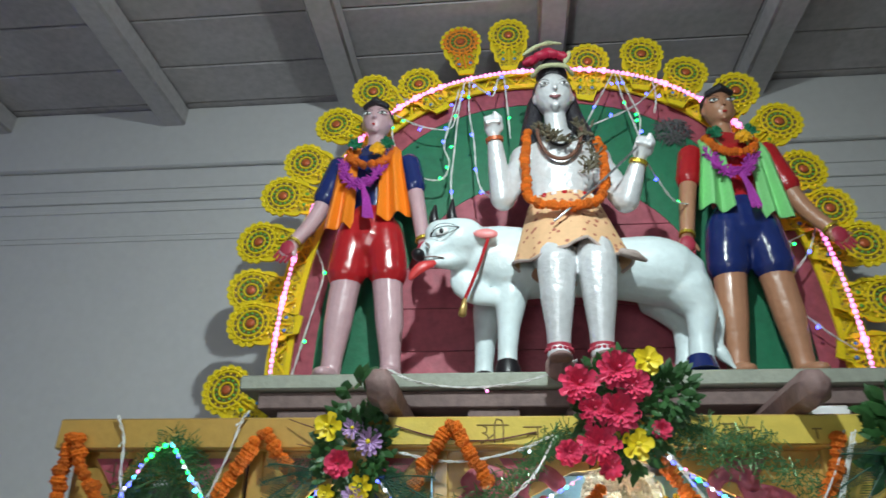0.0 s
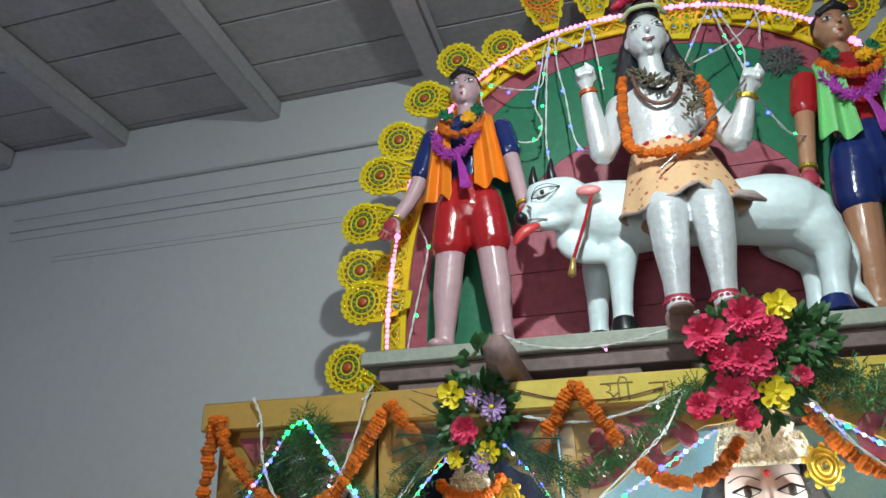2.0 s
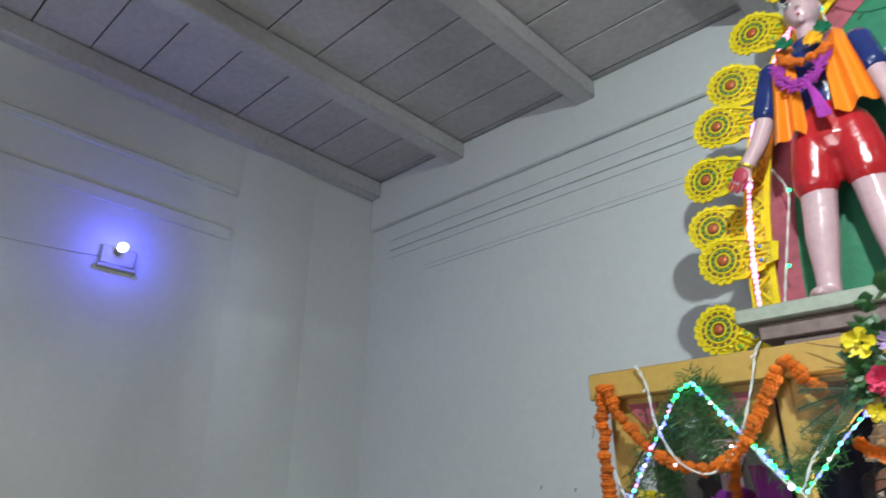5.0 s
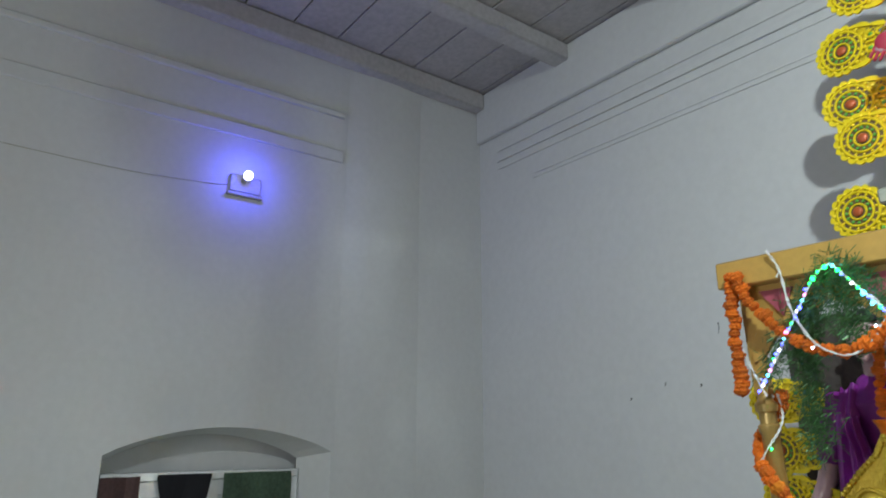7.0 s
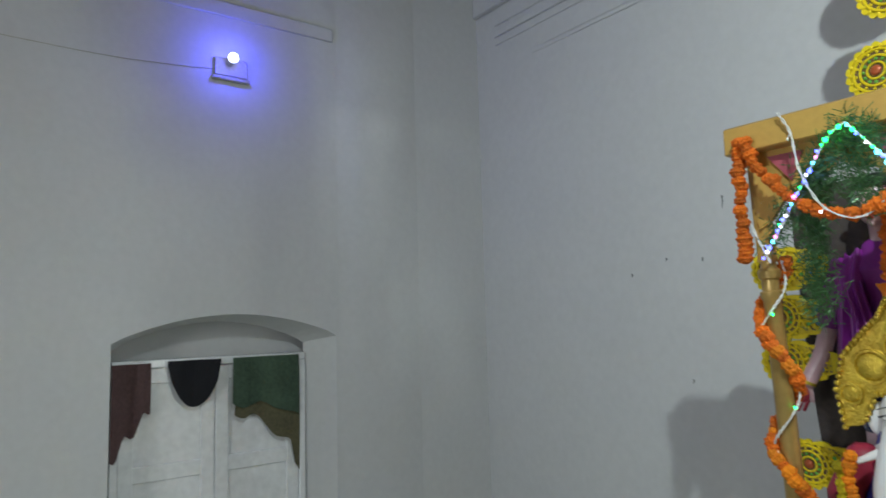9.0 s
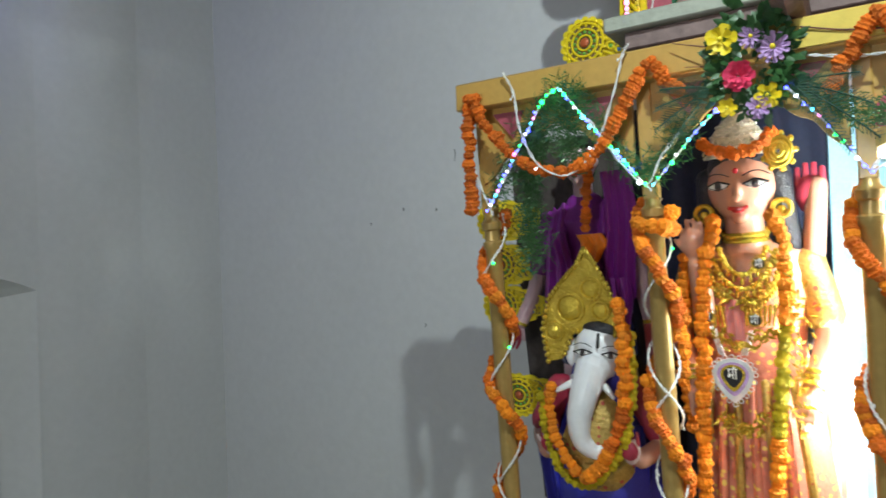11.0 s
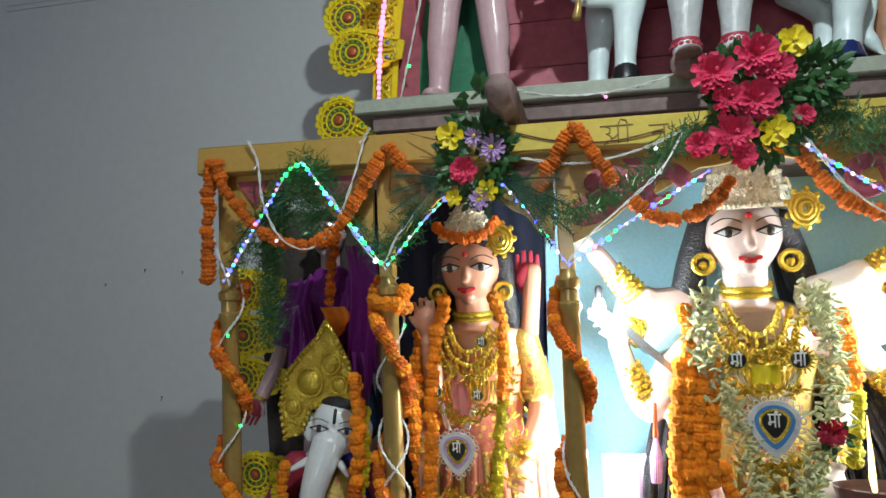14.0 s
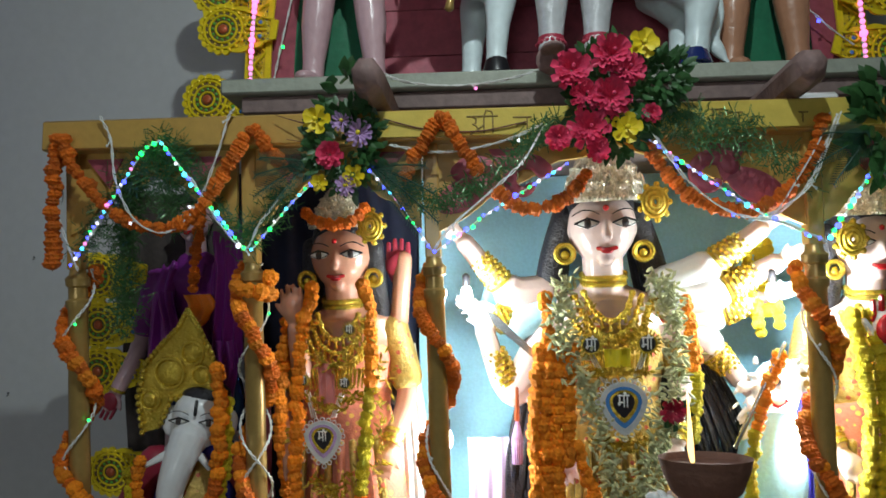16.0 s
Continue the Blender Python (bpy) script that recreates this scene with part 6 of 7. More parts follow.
for cx, s, y in ((-0.270, 1, 0.335), (1.075, -1, 0.355)):
    garland("orange marigold necklace on a standing youth statue", [(cx - 0.085, y + 0.03, 3.71), (cx - 0.07, y - 0.01, 3.64), (cx, y - 0.03, 3.605), (cx + 0.06, y - 0.01, 3.63), (cx + 0.085, y + 0.03, 3.70)], 0.0165, ("deep",), 0.017)
garland("orange marigold garland hung on the seated silver statue", [(0.318, 0.19, 3.63), (0.308, 0.165, 3.52), (0.304, 0.145, 3.40), (0.315, 0.125, 3.325), (0.36, 0.115, 3.292), (0.43, 0.11, 3.283), (0.50, 0.115, 3.292), (0.545, 0.125, 3.335), (0.562, 0.145, 3.42), (0.566, 0.17, 3.52), (0.55, 0.19, 3.60)], 0.0165, ("deep", "deep", "deep"), 0.0165)
PUT[0] = LEAN
garland("orange marigold garland in front of the youth in the shrine", [(-0.72, 0.33, 2.36), (-0.74, 0.32, 2.22), (-0.75, 0.32, 2.12)], 0.018, ("deep",), 0.02)

# tinsel scarves with a tassel on the standing youths
PUT[0] = UPRIGHT
for cx, y in ((-0.270, 0.325), (1.075, 0.345)):
    t = thing("tinsel_scarf", None, "magenta tinsel scarf with a hanging tassel on a statue", "scarf", "tinsel scarves")
    mb = MB()
    line = curve([(cx - 0.10, y + 0.02, 3.64), (cx - 0.075, y - 0.01, 3.545), (cx - 0.02, y - 0.025, 3.51), (cx + 0.03, y - 0.015, 3.56), (cx + 0.055, y + 0.01, 3.62)], 8)
    for p in along(line, 0.006):
        for q in range(4):
            a = rnd.uniform(0, 6.28)
            mb.tube([p, p + Vector((0.027 * math.cos(a), -0.006 + rnd.uniform(-0.012, 0.006), 0.027 * math.sin(a)))], [0.005, 0.002], M_MAGENTA, 4, cap=False)
    part("loop", mb, t)
    mb = MB()
    for q in range(26):
        o = rnd.uniform(-0.016, 0.016)
        mb.tube([(cx - 0.015, y - 0.03, 3.52), (cx + 0.004 + o * 0.7, y - 0.035, 3.45), (cx + 0.015 + o * 1.3, y - 0.035, 3.365 + rnd.uniform(0, 0.02))], [0.005, 0.004, 0.003], M_MAGENTA, 4)
    part("tassel", mb, t)
    for dx, m in ((-0.062, M_GREEN), (0.058, M_GREEN), (0.030, M_ORANGEYELLOW)):
        mb = MB()
        for q in range(40):
            a, e = rnd.uniform(0, 6.28), rnd.uniform(-0.4, 1.2)
            c = Vector((cx + dx, y + 0.01 - (0.02 if dx == 0.030 else 0), 3.715 if dx != 0.030 else 3.675))
            mb.tube([c, c + Vector((0.032 * math.cos(a) * math.cos(e), -0.02 * abs(math.sin(e)), 0.026 * math.sin(a)))], [0.006, 0.003], m, 4, cap=False)
        part("tinsel_tuft", mb, t)

# cream blossom garland of the middle statue, and the dull one of the seated statue
def blossoms(label, lines, m, n, size, spread):
    mb = MB()
    for ln in lines:
        pts = curve(ln, 10)
        for _ in range(n):
            p = pts[rnd.randrange(len(pts))] + Vector((rnd.gauss(0, spread), rnd.gauss(0, spread * 0.5) - 0.01, rnd.gauss(0, spread * 0.5)))
            d = Vector((rnd.uniform(-1, 1), rnd.uniform(-1, 0), rnd.uniform(-0.6, 1))).normalized() * size
            mb.tube([p, p + d * 0.55, p + d], [size * 0.10, size * 0.19, size * 0.04], m, 5, cap=False)
    return thing("blossom_garland", mb, label, "garland", kind="stuff")


blossoms("dull silver-brown leaf garland on the seated statue", [[(0.50, 0.22, 3.68), (0.525, 0.18, 3.58), (0.53, 0.16, 3.48), (0.51, 0.15, 3.42)], [(0.36, 0.22, 3.67), (0.40, 0.18, 3.60), (0.45, 0.16, 3.56)]], mat("dull_brown_leaf", (0.13, 0.11, 0.07), 0.6, vary=0.4), 90, 0.024, 0.012)
PUT[0] = LEAN
blossoms("thick garland of cream-green tuberose buds on the middle statue", [[(0.395, 0.17, 2.12), (0.375, 0.14, 2.02), (0.40, 0.13, 1.90), (0.45, 0.12, 1.76), (0.49, 0.115, 1.60), (0.50, 0.11, 1.48)], [(0.645, 0.17, 2.12), (0.67, 0.14, 2.02), (0.675, 0.13, 1.88), (0.645, 0.12, 1.74), (0.60, 0.115, 1.62), (0.56, 0.11, 1.50)]], M_CREAMFLOWER, 560, 0.026, 0.019)
blossoms("gold foil leaf ornaments on the smaller goddess statue's chest", [[(-0.36, 0.16, 2.02), (-0.31, 0.135, 1.93), (-0.265, 0.13, 1.90), (-0.22, 0.135, 1.93), (-0.17, 0.16, 2.02)], [(-0.33, 0.14, 1.82), (-0.27, 0.135, 1.78), (-0.20, 0.14, 1.82)], [(-0.34, 0.135, 1.58), (-0.27, 0.12, 1.55), (-0.20, 0.13, 1.60)], [(-0.15, 0.15, 1.98), (-0.13, 0.14, 1.80), (-0.14, 0.13, 1.55)]], M_GOLD, 90, 0.022, 0.014)
blossoms("gold foil leaf ornaments on the middle goddess statue's chest", [[(0.42, 0.17, 2.06), (0.47, 0.155, 1.97), (0.525, 0.15, 1.95), (0.58, 0.155, 1.97), (0.63, 0.17, 2.06)], [(0.44, 0.15, 1.86), (0.50, 0.145, 1.86), (0.60, 0.15, 1.86)], [(0.47, 0.13, 1.68), (0.53, 0.125, 1.66), (0.59, 0.13, 1.68)]], M_GOLD, 110, 0.022, 0.014)
mb = MB()
mb.sheet(lambda u, v: (0.49 + 0.07 * u, 0.135 + 0.006 * math.sin(9 * u), 1.925 - 0.05 * v), 8, 5, M_YPETAL, 0.003)
thing("yellow_cloth", mb, "small bright yellow cloth patch on the middle statue's chest", "cloth")
mb = MB()
mb.sheet(lambda u, v: (-0.305 + 0.045 * u, 0.118 + 0.006 * math.sin(9 * u), 1.90 - 0.11 * v + 0.01 * math.sin(3 * u)), 8, 6, mat("pink_cloth_patch", (0.72, 0.24, 0.22), 0.6), 0.003)
thing("pink_cloth", mb, "small pink cloth patch on the smaller statue's chest", "cloth")
for x0, x1, z0, z1, y in ((1.02, 1.10, 1.78, 1.10, 0.2),):
    drape("satin_drape", "royal blue satin cloth by the gold post", x0, x1, z0, z1, y, M_BLUECLOTH, 3)

# ---- bouquets ----
def flower(parent, name, c, r, m, petals, layers, heart, label=""):
    """A flower facing the viewer: layers of cupped petals round a heart."""
    mb = MB()
    c = Vector(c)
    for j in range(layers):
        rr = r * (1 - (0.28 if layers < 4 else 0.17) * j) * rnd.uniform(0.94, 1.06)
        for i in range(petals):
            a = 2 * math.pi * (i + 0.5 * j) / petals + rnd.uniform(-0.12, 0.12)
            lift = 0.25 + 0.35 * j + rnd.uniform(-0.14, 0.14)
            wd = 2.4 / petals
            vs = []
            for u, w, h in ((0.08, 0.25, 0.0), (0.55, 1.0, 0.16), (0.9, 0.85, 0.10 + rnd.uniform(-0.08, 0.08)), (1.0, 0.62 if layers > 3 else 0.45, rnd.uniform(-0.1, 0.14))):
                for s in (-1, 0, 1):
                    ang = a + s * w * wd
                    vs.append(c + Vector((rr * u * math.cos(ang), -rr * (lift * u + h * (1 - abs(s)) * -0.6 + 0.10 * j), rr * u * math.sin(ang))))
            fs = [(k * 3 + s, k * 3 + s + 1, k * 3 + s + 4, k * 3 + s + 3) for k in range(3) for s in (0, 1)]
            mb.add(vs, fs, m)
    mb.ball(c + Vector((0, -r * (0.25 + 0.15 * layers), 0)), r * (0.17 if layers < 4 else 0.09), heart, 8, 6)
    return part(name, mb, parent, label)


def leaves(parent, c, spread, n, size, name="foliage", m=None, lean=0.0):
    mb = MB()
    c = Vector(c)
    for _ in range(n):
        d = Vector((rnd.gauss(lean, 1), rnd.uniform(-0.9, 0.4), rnd.gauss(0, 0.9)))
        d.normalize()
        b = c + Vector((d.x * spread[0], d.y * spread[1], d.z * spread[2])) * rnd.uniform(0.35, 1.0)
        e = (d + Vector((rnd.uniform(-0.6, 0.6), rnd.uniform(-0.5, 0.2), rnd.uniform(-0.7, 0.5)))).normalized() * size * rnd.uniform(0.7, 1.25)
        s = e.cross(Vector((rnd.uniform(-0.4, 0.4), 1, rnd.uniform(-0.4, 0.4)))).normalized() * size * 0.27
        up = Vector((0, -size * 0.08, 0))
        vs = [b, b + e * 0.4 + s, b + e * 0.45 + up, b + e * 0.4 - s, b + e * 0.75 + s * 0.6, b + e * 0.75 - s * 0.6, b + e]
        mb.add(vs, [(0, 1, 2), (0, 2, 3), (1, 4, 6, 2), (2, 6, 5, 3)], m or M_LEAFGREEN)
    ob = part(name, mb, parent)
    ob["kind"] = "stuff"
    return ob


def sprigs(parent, c, rays, m=None):
    """Fir-like sprigs: a stem with two rows of needles."""
    for ang, ln in rays:
        mb = MB()
        d = Vector((math.cos(radians(ang)), -0.15, math.sin(radians(ang))))
        st = [Vector(c) + d * ln * t + Vector((0, 0, -0.12 * ln * t * t)) for t in np.linspace(0, 1, 12)]
        mb.tube(st, 0.0018, m or M_FIR, 4)
        for i in range(1, 12):
            for s in (-1, 1):
                for q in (0.25, 0.75):
                    p = st[i - 1].lerp(st[i], q)
                    n = Vector((-d.z, -0.2, d.x)) * s
                    mb.tube([p, p + (n * 0.8 + d * 0.8) * 0.035 * (1.15 - i / 14)], [0.0014, 0.0008], m or M_FIR, 3, cap=False)
        part("fir_sprig", mb, parent, "dark green fir-like sprig")


bq = thing("bouquet", None, "plastic bouquet of yellow, violet and red flowers on the beam", "bouquet", "bouquets on the beam")
leaves(bq, (-0.17, -0.045, 2.49), (0.10, 0.05, 0.125), 360, 0.032)
leaves(bq, (-0.16, -0.03, 2.63), (0.045, 0.03, 0.06), 26, 0.055, "top_foliage")
flower(bq, "yellow_flower", (-0.229, -0.075, 2.553), 0.038, M_YPETAL, 5, 2, M_YPETAL, "yellow hibiscus")
flower(bq, "violet_flower", (-0.120, -0.085, 2.512), 0.037, M_PPETAL, 12, 2, M_YPETAL, "violet and white daisy")
flower(bq, "violet_flower", (-0.165, -0.07, 2.548), 0.028, M_PPETAL, 12, 2, M_YPETAL, "violet and white daisy")
flower(bq, "red_flower", (-0.194, -0.09, 2.462), 0.036, M_ROSE, 7, 4, M_ROSEDEEP, "red carnation")
flower(bq, "yellow_flower", (-0.138, -0.085, 2.408), 0.029, M_YPETAL, 6, 2, M_YPETAL)
flower(bq, "yellow_flower", (-0.225, -0.085, 2.395), 0.024, M_YPETAL, 6, 2, M_YPETAL)
flower(bq, "violet_flower", (-0.16, -0.085, 2.385), 0.026, M_PPETAL, 9, 2, M_YPETAL)
sprigs(bq, (-0.09, -0.06, 2.43), ((-20, 0.16), (-38, 0.20), (-55, 0.18), (5, 0.13)))
sprigs(bq, (-0.26, -0.06, 2.45), ((185, 0.13), (205, 0.15), (225, 0.15), (165, 0.12)))
bq = thing("bouquet", None, "large plastic bouquet of coral red and yellow flowers on the beam", "bouquet", "bouquets on the beam")
leaves(bq, (0.50, -0.07, 2.57), (0.115, 0.05, 0.145), 420, 0.034)
leaves(bq, (0.615, -0.07, 2.61), (0.06, 0.04, 0.07), 130, 0.033, "side_foliage")
for x, z, r in ((0.493, 2.661, 0.050), (0.399, 2.630, 0.048), (0.487, 2.560, 0.052), (0.434, 2.490, 0.048), (0.53, 2.625, 0.040), (0.430, 2.570, 0.036), (0.362, 2.472, 0.032), (0.455, 2.437, 0.028), (0.582, 2.520, 0.024)):
    flower(bq, "red_flower", (x, -0.105, z), r * 1.06, M_ROSE, 9, 6, M_ROSE, "coral red peony")
for x, z in ((0.566, 2.680), (0.520, 2.486)):
    flower(bq, "yellow_flower", (x, -0.12, z), 0.038, M_YPETAL, 5, 2, M_YPETAL, "yellow hibiscus")
bq = thing("bouquet", None, "plastic bouquet with dark leaves on the yellow beam", "bouquet", "bouquets on the beam")
leaves(bq, (1.17, -0.05, 2.47), (0.11, 0.05, 0.13), 170, 0.055)
flower(bq, "yellow_flower", (1.24, -0.09, 2.53), 0.036, M_YPETAL, 5, 2, M_YPETAL)
flower(bq, "red_flower", (1.20, -0.10, 2.45), 0.036, M_ROSE, 7, 4, M_ROSEDEEP)
sprigs(bq, (1.10, -0.06, 2.45), ((170, 0.12), (200, 0.15), (225, 0.14)))

# a dark cord sagging along the fascia, and bare twigs of the bouquet
mb = MB()
mb.tube(curve([(-0.069, -0.012, 2.558), (0.019, -0.012, 2.531), (0.106, -0.012, 2.517), (0.192, -0.012, 2.516), (0.292, -0.012, 2.532)], 6), 0.0022, M_CLAY, 5)
thing("dark_cord", mb, "thin dark cord sagging along the yellow fascia", "cord")
for a, b, c in (((-0.351, -0.020, 2.582), (-0.307, -0.030, 2.566), (-0.260, -0.040, 2.550)), ((-0.325, -0.020, 2.518), (-0.285, -0.030, 2.509), (-0.238, -0.040, 2.497))):
    mb = MB()
    mb.tube(curve([a, b, c], 5), [0.0012] * 5 + [0.0018] * 6, M_CLAY, 5)
    thing("twig", mb, "bare thin twig stuck in the bouquet on the beam", "twig", "bare twigs")

t = thing("red_bloom", None, "deep red bloom tucked into the middle statue's garland", "flower")
flower(t, "petals", (0.655, 0.090, 1.765), 0.034, M_ROSEDEEP, 8, 5, M_ROSEDEEP)
leaves(t, (0.664, 0.100, 1.756), (0.03, 0.02, 0.03), 14, 0.03)

# gauzy green tinsel swags under the beam
def tinsel(label, pts, width, n, y_spread=0.012):
    line = curve(pts, 14)
    mb = MB()
    for _ in range(n):
        p = line[rnd.randrange(len(line))] + Vector((rnd.gauss(0, width * 0.45), rnd.gauss(0, y_spread), rnd.gauss(0, width * 0.45)))
        d = Vector((rnd.gauss(0, 1), rnd.gauss(0, 0.5), rnd.gauss(0, 1))).normalized() * rnd.uniform(0.012, 0.03)
        s = d.cross(Vector((0.3, 1, 0.2))).normalized() * 0.0011
        mb.add([p - s, p + s, p + d + s, p + d - s], [(0, 1, 2, 3)], M_TINSEL)
    return thing("tinsel_swag", mb, label, "tinsel", "tinsel swags", "stuff")


TS = "gauzy green tinsel swag hanging under the beam"
tinsel(TS, [(-0.90, -0.015, 2.25), (-0.78, -0.015, 2.40), (-0.66, -0.015, 2.52), (-0.58, -0.015, 2.44), (-0.45, -0.015, 2.27), (-0.33, -0.015, 2.38)], 0.045, 1900)
tinsel(TS, [(-0.76, 0.02, 2.45), (-0.80, 0.03, 2.30), (-0.82, 0.04, 2.05)], 0.048, 2600)
tinsel(TS, [(-0.66, -0.01, 2.50), (-0.66, 0.0, 2.40), (-0.64, 0.0, 2.33)], 0.060, 900)
tinsel(TS, [(-0.08, -0.02, 2.42), (0.05, -0.02, 2.34), (0.17, -0.02, 2.38), (0.30, -0.02, 2.48), (0.36, -0.03, 2.52)], 0.032, 1300)
tinsel(TS, [(0.60, -0.02, 2.50), (0.72, -0.02, 2.47), (0.86, -0.02, 2.43), (0.98, -0.02, 2.36)], 0.040, 620)
tinsel(TS, [(0.64, -0.02, 2.535), (0.74, -0.02, 2.515), (0.85, -0.02, 2.49)], 0.03, 420)

# ---- string lights ----
MIX = ("cyan", "green", "blue", "green", "white", "green", "cyan", "blue")
BLU = ("blue", "white", "blue", "cyan", "pink", "blue", "green")
ZL = "zigzag LED string in blue, green and white under the beam, lit"
led_rope(ZL, [Vector(p) for p in ((-0.916, -0.03, 2.215), (-0.79, -0.035, 2.385), (-0.715, -0.035, 2.49))], 0.0168, BLU, 0.0046, group="zigzag lights", jitter=0.0022)
led_rope(ZL, [Vector(p) for p in ((-0.71, -0.035, 2.495), (-0.69, -0.035, 2.515), (-0.657, -0.035, 2.530))], 0.0240, ("green",), 0.0046, group="zigzag lights", jitter=0.0022)
led_rope(ZL, [Vector(p) for p in ((-0.650, -0.035, 2.520), (-0.55, -0.035, 2.38), (-0.440, -0.035, 2.232))], 0.0165, MIX, 0.0046, group="zigzag lights", jitter=0.0022)
led_rope(ZL, [Vector(p) for p in ((-0.425, -0.035, 2.235), (-0.311, -0.035, 2.355), (-0.24, -0.05, 2.41))], 0.0240, MIX, 0.0046, group="zigzag lights", jitter=0.0022)
led_rope(ZL, [Vector(p) for p in ((-0.10, -0.06, 2.42), (-0.03, -0.035, 2.33), (0.045, -0.035, 2.214))], 0.0240, BLU + ("green",), 0.0046, group="zigzag lights", jitter=0.0022)
led_rope(ZL, [Vector(p) for p in ((0.055, -0.035, 2.214), (0.20, -0.035, 2.31), (0.388, -0.035, 2.418))], 0.0186, BLU + ("green",), 0.0046, group="zigzag lights", jitter=0.0022)
led_rope(ZL, [Vector(p) for p in ((0.587, -0.04, 2.470), (0.72, -0.035, 2.37), (0.842, -0.035, 2.282))], 0.0168, BLU, 0.0046, group="zigzag lights", jitter=0.0022)
led_rope(ZL, [Vector(p) for p in ((0.842, -0.035, 2.282), (0.92, -0.035, 2.24), (0.995, -0.035, 2.208))], 0.0228, MIX, 0.0046, group="zigzag lights", jitter=0.0022)
led_rope(ZL, [Vector(p) for p in ((1.01, -0.035, 2.21), (1.07, -0.035, 2.30), (1.13, -0.035, 2.40))], 0.0174, MIX, 0.0046, group="zigzag lights", jitter=0.0022)


CLEAR = MB()
CLEAR.ball((0, 0, 0), (0.8, 0.8, 1.1), M_WIRE, 8, 6)
LED["clear"] = CLEAR.mesh("led")


def fairy(label, pts, bulbs, kinds, r=0.0040, double=True):
    t = thing("fairy_lights", None, label, "string lights", "fairy lights")
    line = curve(pts, 8)
    for o in ((0.0022, -0.0022) if double else (0,)):
        mb = MB()
        mb.tube([p + Vector((o * math.cos(i * 0.9), o * math.sin(i * 0.9), o * math.sin(i * 1.3))) for i, p in enumerate(line)], 0.0019, M_WIRE, 5)
        part("wire", mb, t)
    n = len(line)
    for i in range(bulbs):
        p = line[int((i + 0.5) * n / bulbs)]
        q = p + Vector((rnd.uniform(-0.016, 0.016), -0.006, rnd.uniform(-0.018, 0.006)))
        mb = MB()
        mb.tube([p, q], 0.0018, M_WIRE, 4, cap=False)
        part("stalk", mb, t)
        kd = rnd.choice(kinds)
        led("clear" if kd == "white" and rnd.random() < 0.8 else kd, q, r, t)
    return t


FW = "thin white fairy-light wire looped over the beam"
fairy(FW, [(-0.826, -0.02, 2.605), (-0.80, -0.02, 2.54), (-0.785, -0.03, 2.43), (-0.735, -0.035, 2.325), (-0.65, -0.035, 2.290), (-0.57, -0.035, 2.35), (-0.51, -0.03, 2.48), (-0.478, -0.02, 2.58), (-0.462, -0.02, 2.605)], 4, ("white",))
fairy(FW, [(-0.054, -0.02, 2.49), (0.04, -0.02, 2.468), (0.13, -0.02, 2.467), (0.24, -0.02, 2.487), (0.33, -0.03, 2.52)], 3, ("white", "blue"))
fairy(FW, [(0.335, -0.04, 2.515), (0.28, -0.04, 2.43), (0.20, -0.04, 2.36), (0.10, -0.04, 2.28), (0.05, -0.04, 2.22)], 2, ("blue", "white"))
fairy(FW, [(1.045, -0.02, 2.51), (1.02, -0.03, 2.46), (0.97, -0.035, 2.35), (0.90, -0.035, 2.28), (0.86, -0.035, 2.27)], 3, ("white",))
for o in (0.012, -0.014):
    fairy(FW, [(1.042 + o, -0.02, 2.515), (1.005 + o, -0.035, 2.44), (0.95 + o * 1.6, -0.04, 2.34), (0.885 + o, -0.04, 2.275 + o), (0.835, -0.04, 2.262)], 1, ("white",), double=False)
fairy(FW, [(0.60, -0.05, 2.48), (0.68, -0.045, 2.36), (0.78, -0.045, 2.28), (0.90, -0.045, 2.25), (1.0, -0.04, 2.20)], 3, ("blue", "white"))
fairy(FW, [(-0.955, -0.02, 2.34), (-0.92, -0.03, 2.25), (-0.90, -0.03, 2.20)], 1, ("white",))
fairy(FW, [(-0.79, -0.035, 2.385), (-0.85, -0.035, 2.30), (-0.92, -0.03, 2.21)], 1, ("white",))
fairy(FW, [(-0.58, -0.035, 2.43), (-0.50, -0.04, 2.30), (-0.44, -0.04, 2.24), (-0.40, -0.04, 2.30), (-0.35, -0.04, 2.36)], 1, ("white",))
PUT[0] = POST_LEAN
for x, z0, ph, kd in ((POSTS[0], 2.20, 0.0, ("green", "blue", "green", "white")), (POSTS[1], 2.20, 1.2, ("white", "green", "blue", "white")), (POSTS[2], 2.14, 2.0, ("white",)), (POSTS[3], 2.14, 0.7, ("white",))):
    fairy("white fairy-light wire wound round a gold post", spiral(x, z0, 1.12, 2.9, 0.034, 0.05, ph, 30) if x > 0 else spiral(x, z0, 1.12, 3.4, 0.040, 0.05, ph, 30), 8, kd)
    if x < 0:
        fairy("white fairy-light wire crossing on a gold post", spiral(x, z0, 1.12, -3.4, 0.040, 0.05, ph + 1.5, 30), 4, kd)

# wires hanging from the arch in front of the painted board
PUT[0] = UPRIGHT
UP = "white fairy-light wire hanging from the arch over the painted board"
BG = ("blue", "green", "blue", "green", "blue")
fairy(UP, [(-0.225, 0.50, 3.98), (-0.214, 0.46, 3.84), (-0.18, 0.45, 3.74), (-0.12, 0.45, 3.66), (-0.06, 0.45, 3.62), (0.0, 0.45, 3.625), (0.02, 0.45, 3.70), (0.0, 0.45, 3.78), (0.03, 0.45, 3.92), (0.055, 0.49, 4.09)], 7, BG, 0.0058)
fairy(UP, [(-0.21, 0.50, 3.98), (-0.10, 0.45, 3.88), (0.02, 0.45, 3.86), (0.05, 0.45, 3.95), (0.08, 0.49, 4.13)], 5, BG, 0.0058)
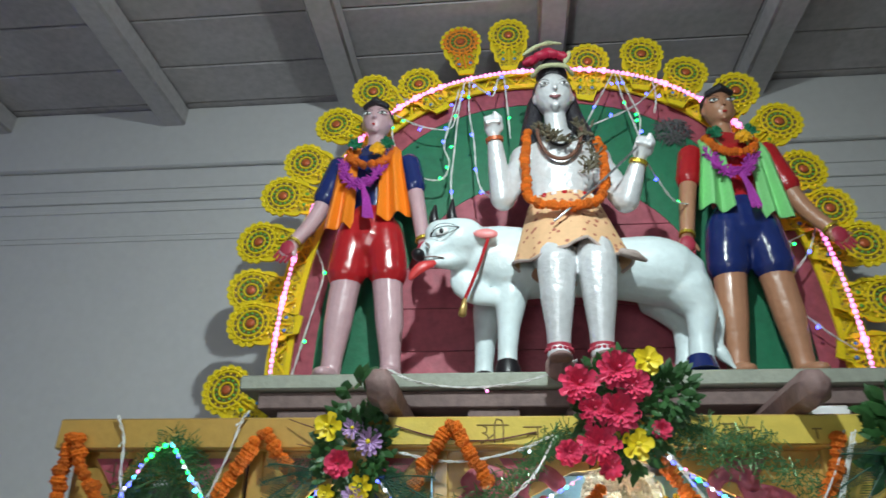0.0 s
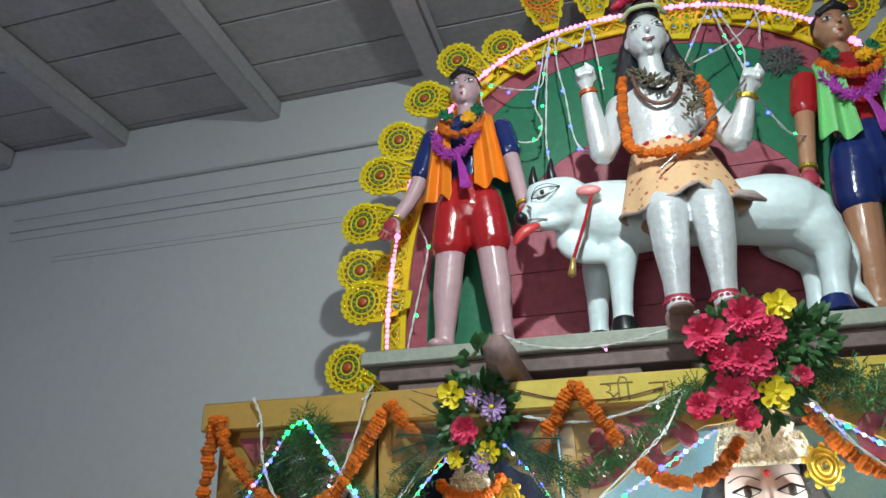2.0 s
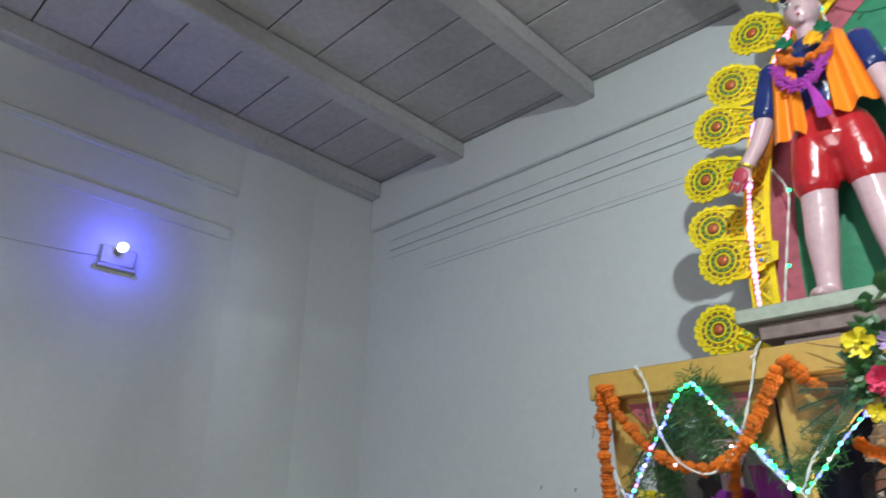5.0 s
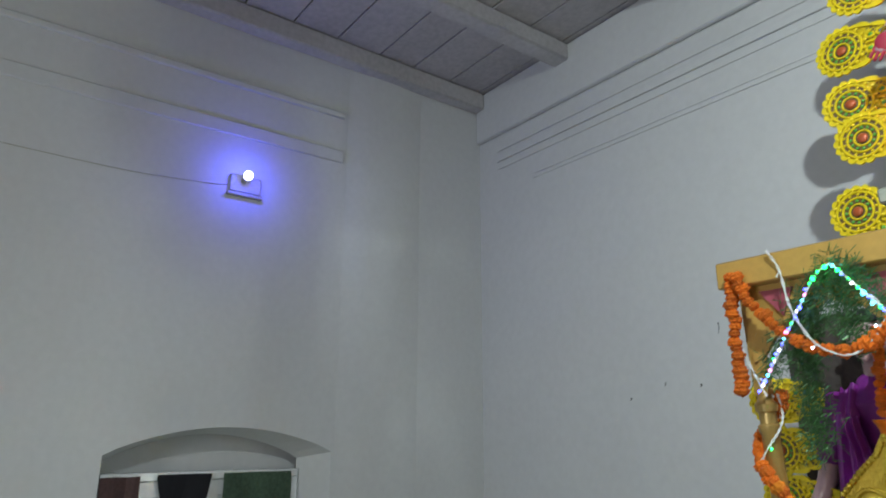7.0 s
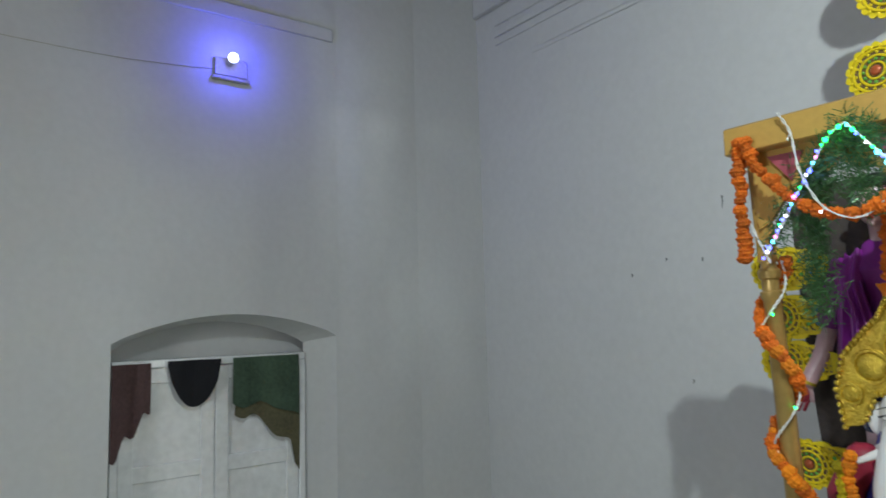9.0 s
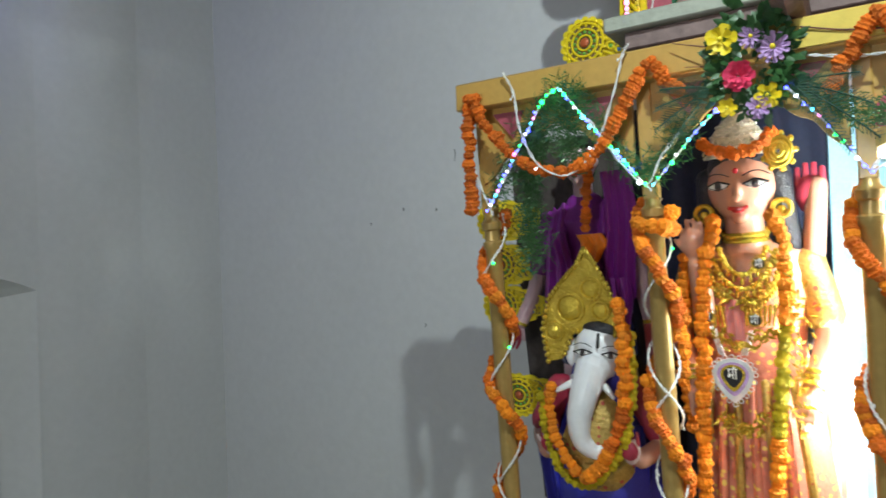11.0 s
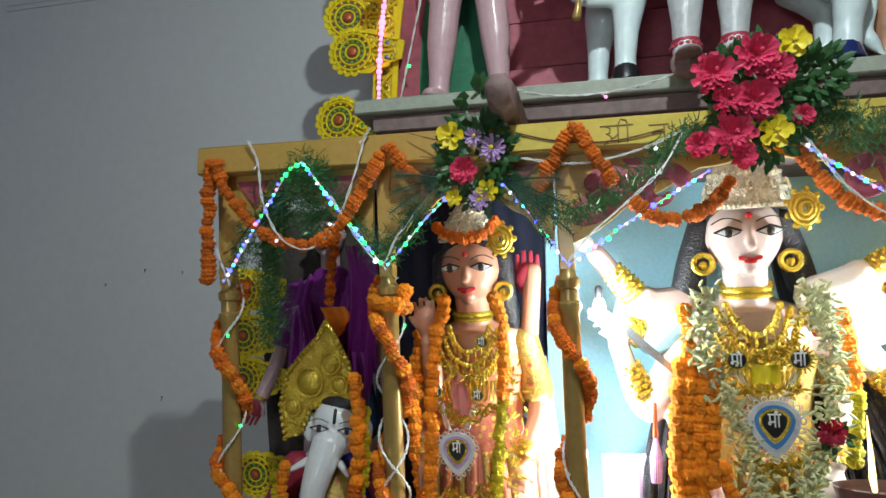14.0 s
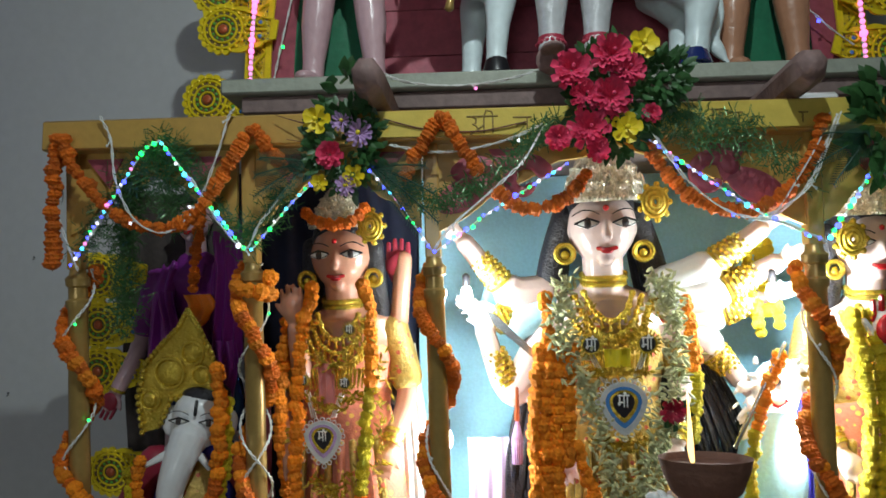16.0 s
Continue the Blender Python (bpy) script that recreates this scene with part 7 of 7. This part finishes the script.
fairy(UP, [(0.08, 0.49, 4.13), (0.06, 0.44, 3.95), (0.045, 0.42, 3.75), (0.035, 0.38, 3.56), (0.045, 0.34, 3.43)], 3, ("green", "green", "blue"), 0.0058)
fairy(UP, [(0.10, 0.49, 4.13), (0.10, 0.45, 3.95), (0.12, 0.43, 3.78), (0.13, 0.40, 3.62), (0.15, 0.36, 3.51), (0.20, 0.32, 3.44), (0.26, 0.30, 3.40)], 5, BG, 0.0058)
fairy(UP, [(0.10, 0.49, 4.14), (0.16, 0.42, 4.02), (0.20, 0.38, 3.96), (0.22, 0.40, 4.05), (0.245, 0.49, 4.16), (0.255, 0.46, 4.0), (0.265, 0.45, 3.80)], 6, BG, 0.0058)
fairy(UP, [(0.71, 0.49, 4.15), (0.64, 0.45, 4.0), (0.56, 0.40, 3.82)], 2, ("blue",), 0.0058)
fairy(UP, [(0.71, 0.49, 4.15), (0.72, 0.44, 3.96), (0.73, 0.36, 3.78), (0.72, 0.26, 3.63)], 4, BG, 0.0058)
fairy(UP, [(0.725, 0.49, 4.15), (0.75, 0.45, 3.98), (0.76, 0.38, 3.82), (0.72, 0.28, 3.62), (0.74, 0.25, 3.50), (0.82, 0.33, 3.42), (0.90, 0.40, 3.44)], 5, BG, 0.0058)
fairy(UP, [(0.90, 0.49, 4.09), (0.76, 0.45, 3.93), (0.56, 0.40, 3.80)], 2, ("blue",), 0.0058)
fairy(UP, [(0.86, 0.49, 4.10), (0.855, 0.46, 3.98), (0.84, 0.46, 3.90)], 1, ("blue",), 0.0058)
fairy(UP, [(1.36, 0.50, 3.40), (1.30, 0.48, 3.28), (1.19, 0.48, 3.12), (1.28, 0.49, 3.0), (1.38, 0.50, 2.92)], 2, ("blue",), 0.0062)
fairy(UP, [(1.30, 0.49, 3.35), (1.18, 0.47, 3.30), (1.05, 0.46, 3.34)], 2, ("green",), 0.0058)
fairy(UP, [(-0.49, 0.50, 3.35), (-0.45, 0.48, 3.24), (-0.47, 0.48, 3.12), (-0.50, 0.48, 2.98), (-0.53, 0.49, 2.85)], 2, ("green",), 0.0062)
fairy("thin white wire sagging along the front of the shelf", [(-0.13, 0.20, 2.785), (-0.05, 0.21, 2.750), (0.08, 0.21, 2.732), (0.22, 0.20, 2.735), (0.34, 0.17, 2.755), (0.42, 0.10, 2.775)], 3, ("green", "pink", "white"), 0.005)

# the lamps behind the middle posts; the lower two are unseen, added for glare
PUT[0] = LEAN
for x, z in ((0.115, 2.08), (0.975, 2.06), (0.042, 1.66), (1.018, 1.66)):
    b = thing("bulb", None, "glaring white bulb at a gold post, the lower pair added", "bulb", "shrine bulbs")
    mb = MB()
    mb.tube([(x, 0.225, z + 0.025), (x, 0.225, z + 0.055)], 0.011, M_BLACK, 12)
    part("holder", mb, b)
    mb = MB()
    mb.ball((x, 0.225, z), (0.018, 0.018, 0.030), L_BULB, 14, 10)
    part("glass", mb, b)

# ---- the oil lamp in front ----
PUT[0] = UPRIGHT
ol = thing("oil_lamp", None, "brown fired clay oil lamp with a burning wick", "oil lamp")
mb = MB()
prof = [(0.0, 0.050), (0.01, 0.062), (0.04, 0.076), (0.058, 0.081), (0.064, 0.083), (0.060, 0.077), (0.054, 0.072), (0.052, 0.03)]
n = 32
LX, LY, LZ = 0.544, -0.53, 1.777
vs = [(LX + 0.92 * r * math.cos(2 * math.pi * i / n), LY + 0.6 * r * math.sin(2 * math.pi * i / n), LZ + z) for z, r in prof for i in range(n)]
fs = [(j * n + i, j * n + (i + 1) % n, (j + 1) * n + (i + 1) % n, (j + 1) * n + i) for j in range(len(prof) - 1) for i in range(n)]
mb.add(vs, fs + [tuple(range(n)), tuple(range((len(prof) - 1) * n, len(prof) * n))], M_CLAY)
part("bowl", mb, ol)
mb = MB()
mb.tube([(LX - 0.02, LY - 0.01, LZ + 0.05), (LX - 0.030, LY - 0.035, LZ + 0.064)], 0.004, M_CREAMFLOWER, 6)
part("wick", mb, ol)
mb = MB()
mb.tube([(LX - 0.031, LY - 0.036, LZ + 0.066), (LX - 0.033, LY - 0.036, LZ + 0.085), (LX - 0.033, LY - 0.036, LZ + 0.12), (LX - 0.035, LY - 0.036, LZ + 0.175)], [0.0036, 0.0052, 0.0036, 0.0006], L_FLAME, 10)
part("flame", mb, ol, "tall yellow flame")
st = thing("lamp_stand", None, "tall wooden stand under the oil lamp", "stand")
mb = MB()
mb.box((0.487, -0.585, 1.745), (0.597, -0.475, 1.776), M_LOG, 0.008)
part("top", mb, st)
mb = MB()
mb.tube([(0.552, -0.53, 0.0), (0.552, -0.53, 0.05), (0.552, -0.53, 1.72)], [0.12, 0.04, 0.035], M_LOG, 14)
part("column", mb, st)
t = thing("white_posy", None, "small bunch of white blossoms beside the oil lamp", "flowers")
for dx, dz, r in ((-0.092, 0.010, 0.018), (-0.078, 0.004, 0.016), (-0.106, -0.004, 0.014)):
    mb = MB()
    for i in range(9):
        a = 2 * math.pi * i / 9
        mb.ball((LX + dx + r * 0.5 * math.cos(a), LY - 0.05 + r * 0.3 * math.sin(a), 1.776 + dz + r * 0.3 * math.sin(a * 2)), r * 0.55, M_WHITE, 8, 6)
    part("blossom", mb, t)
mb = MB()
mb.tube([(LX - 0.09, LY - 0.045, 1.766), (LX - 0.03, LY - 0.02, 1.75)], [0.006, 0.004], M_LEAFGREEN, 6)
part("stem", mb, t)

# a dusty wad of cobweb caught on the green band
mb = MB()
for _ in range(320):
    a, e = rnd.uniform(0, 6.28), rnd.random() ** 0.5
    p = Vector((0.925 + 0.072 * math.cos(a) * e, 0.546 - 0.012 * (1 - e), 3.865 + 0.062 * math.sin(a) * e))
    d = Vector((rnd.gauss(0, 1), rnd.gauss(0, 0.12), rnd.gauss(0, 1))).normalized() * rnd.uniform(0.012, 0.032)
    mb.tube([p, p + d * 0.5 + Vector((0, -0.002, 0.004)), p + d], [0.0016, 0.0022, 0.0012], M_DUST, 3, cap=False)
thing("cobweb_wad", mb, "grey dusty cobweb wad on the green board", "cobweb", kind="stuff")
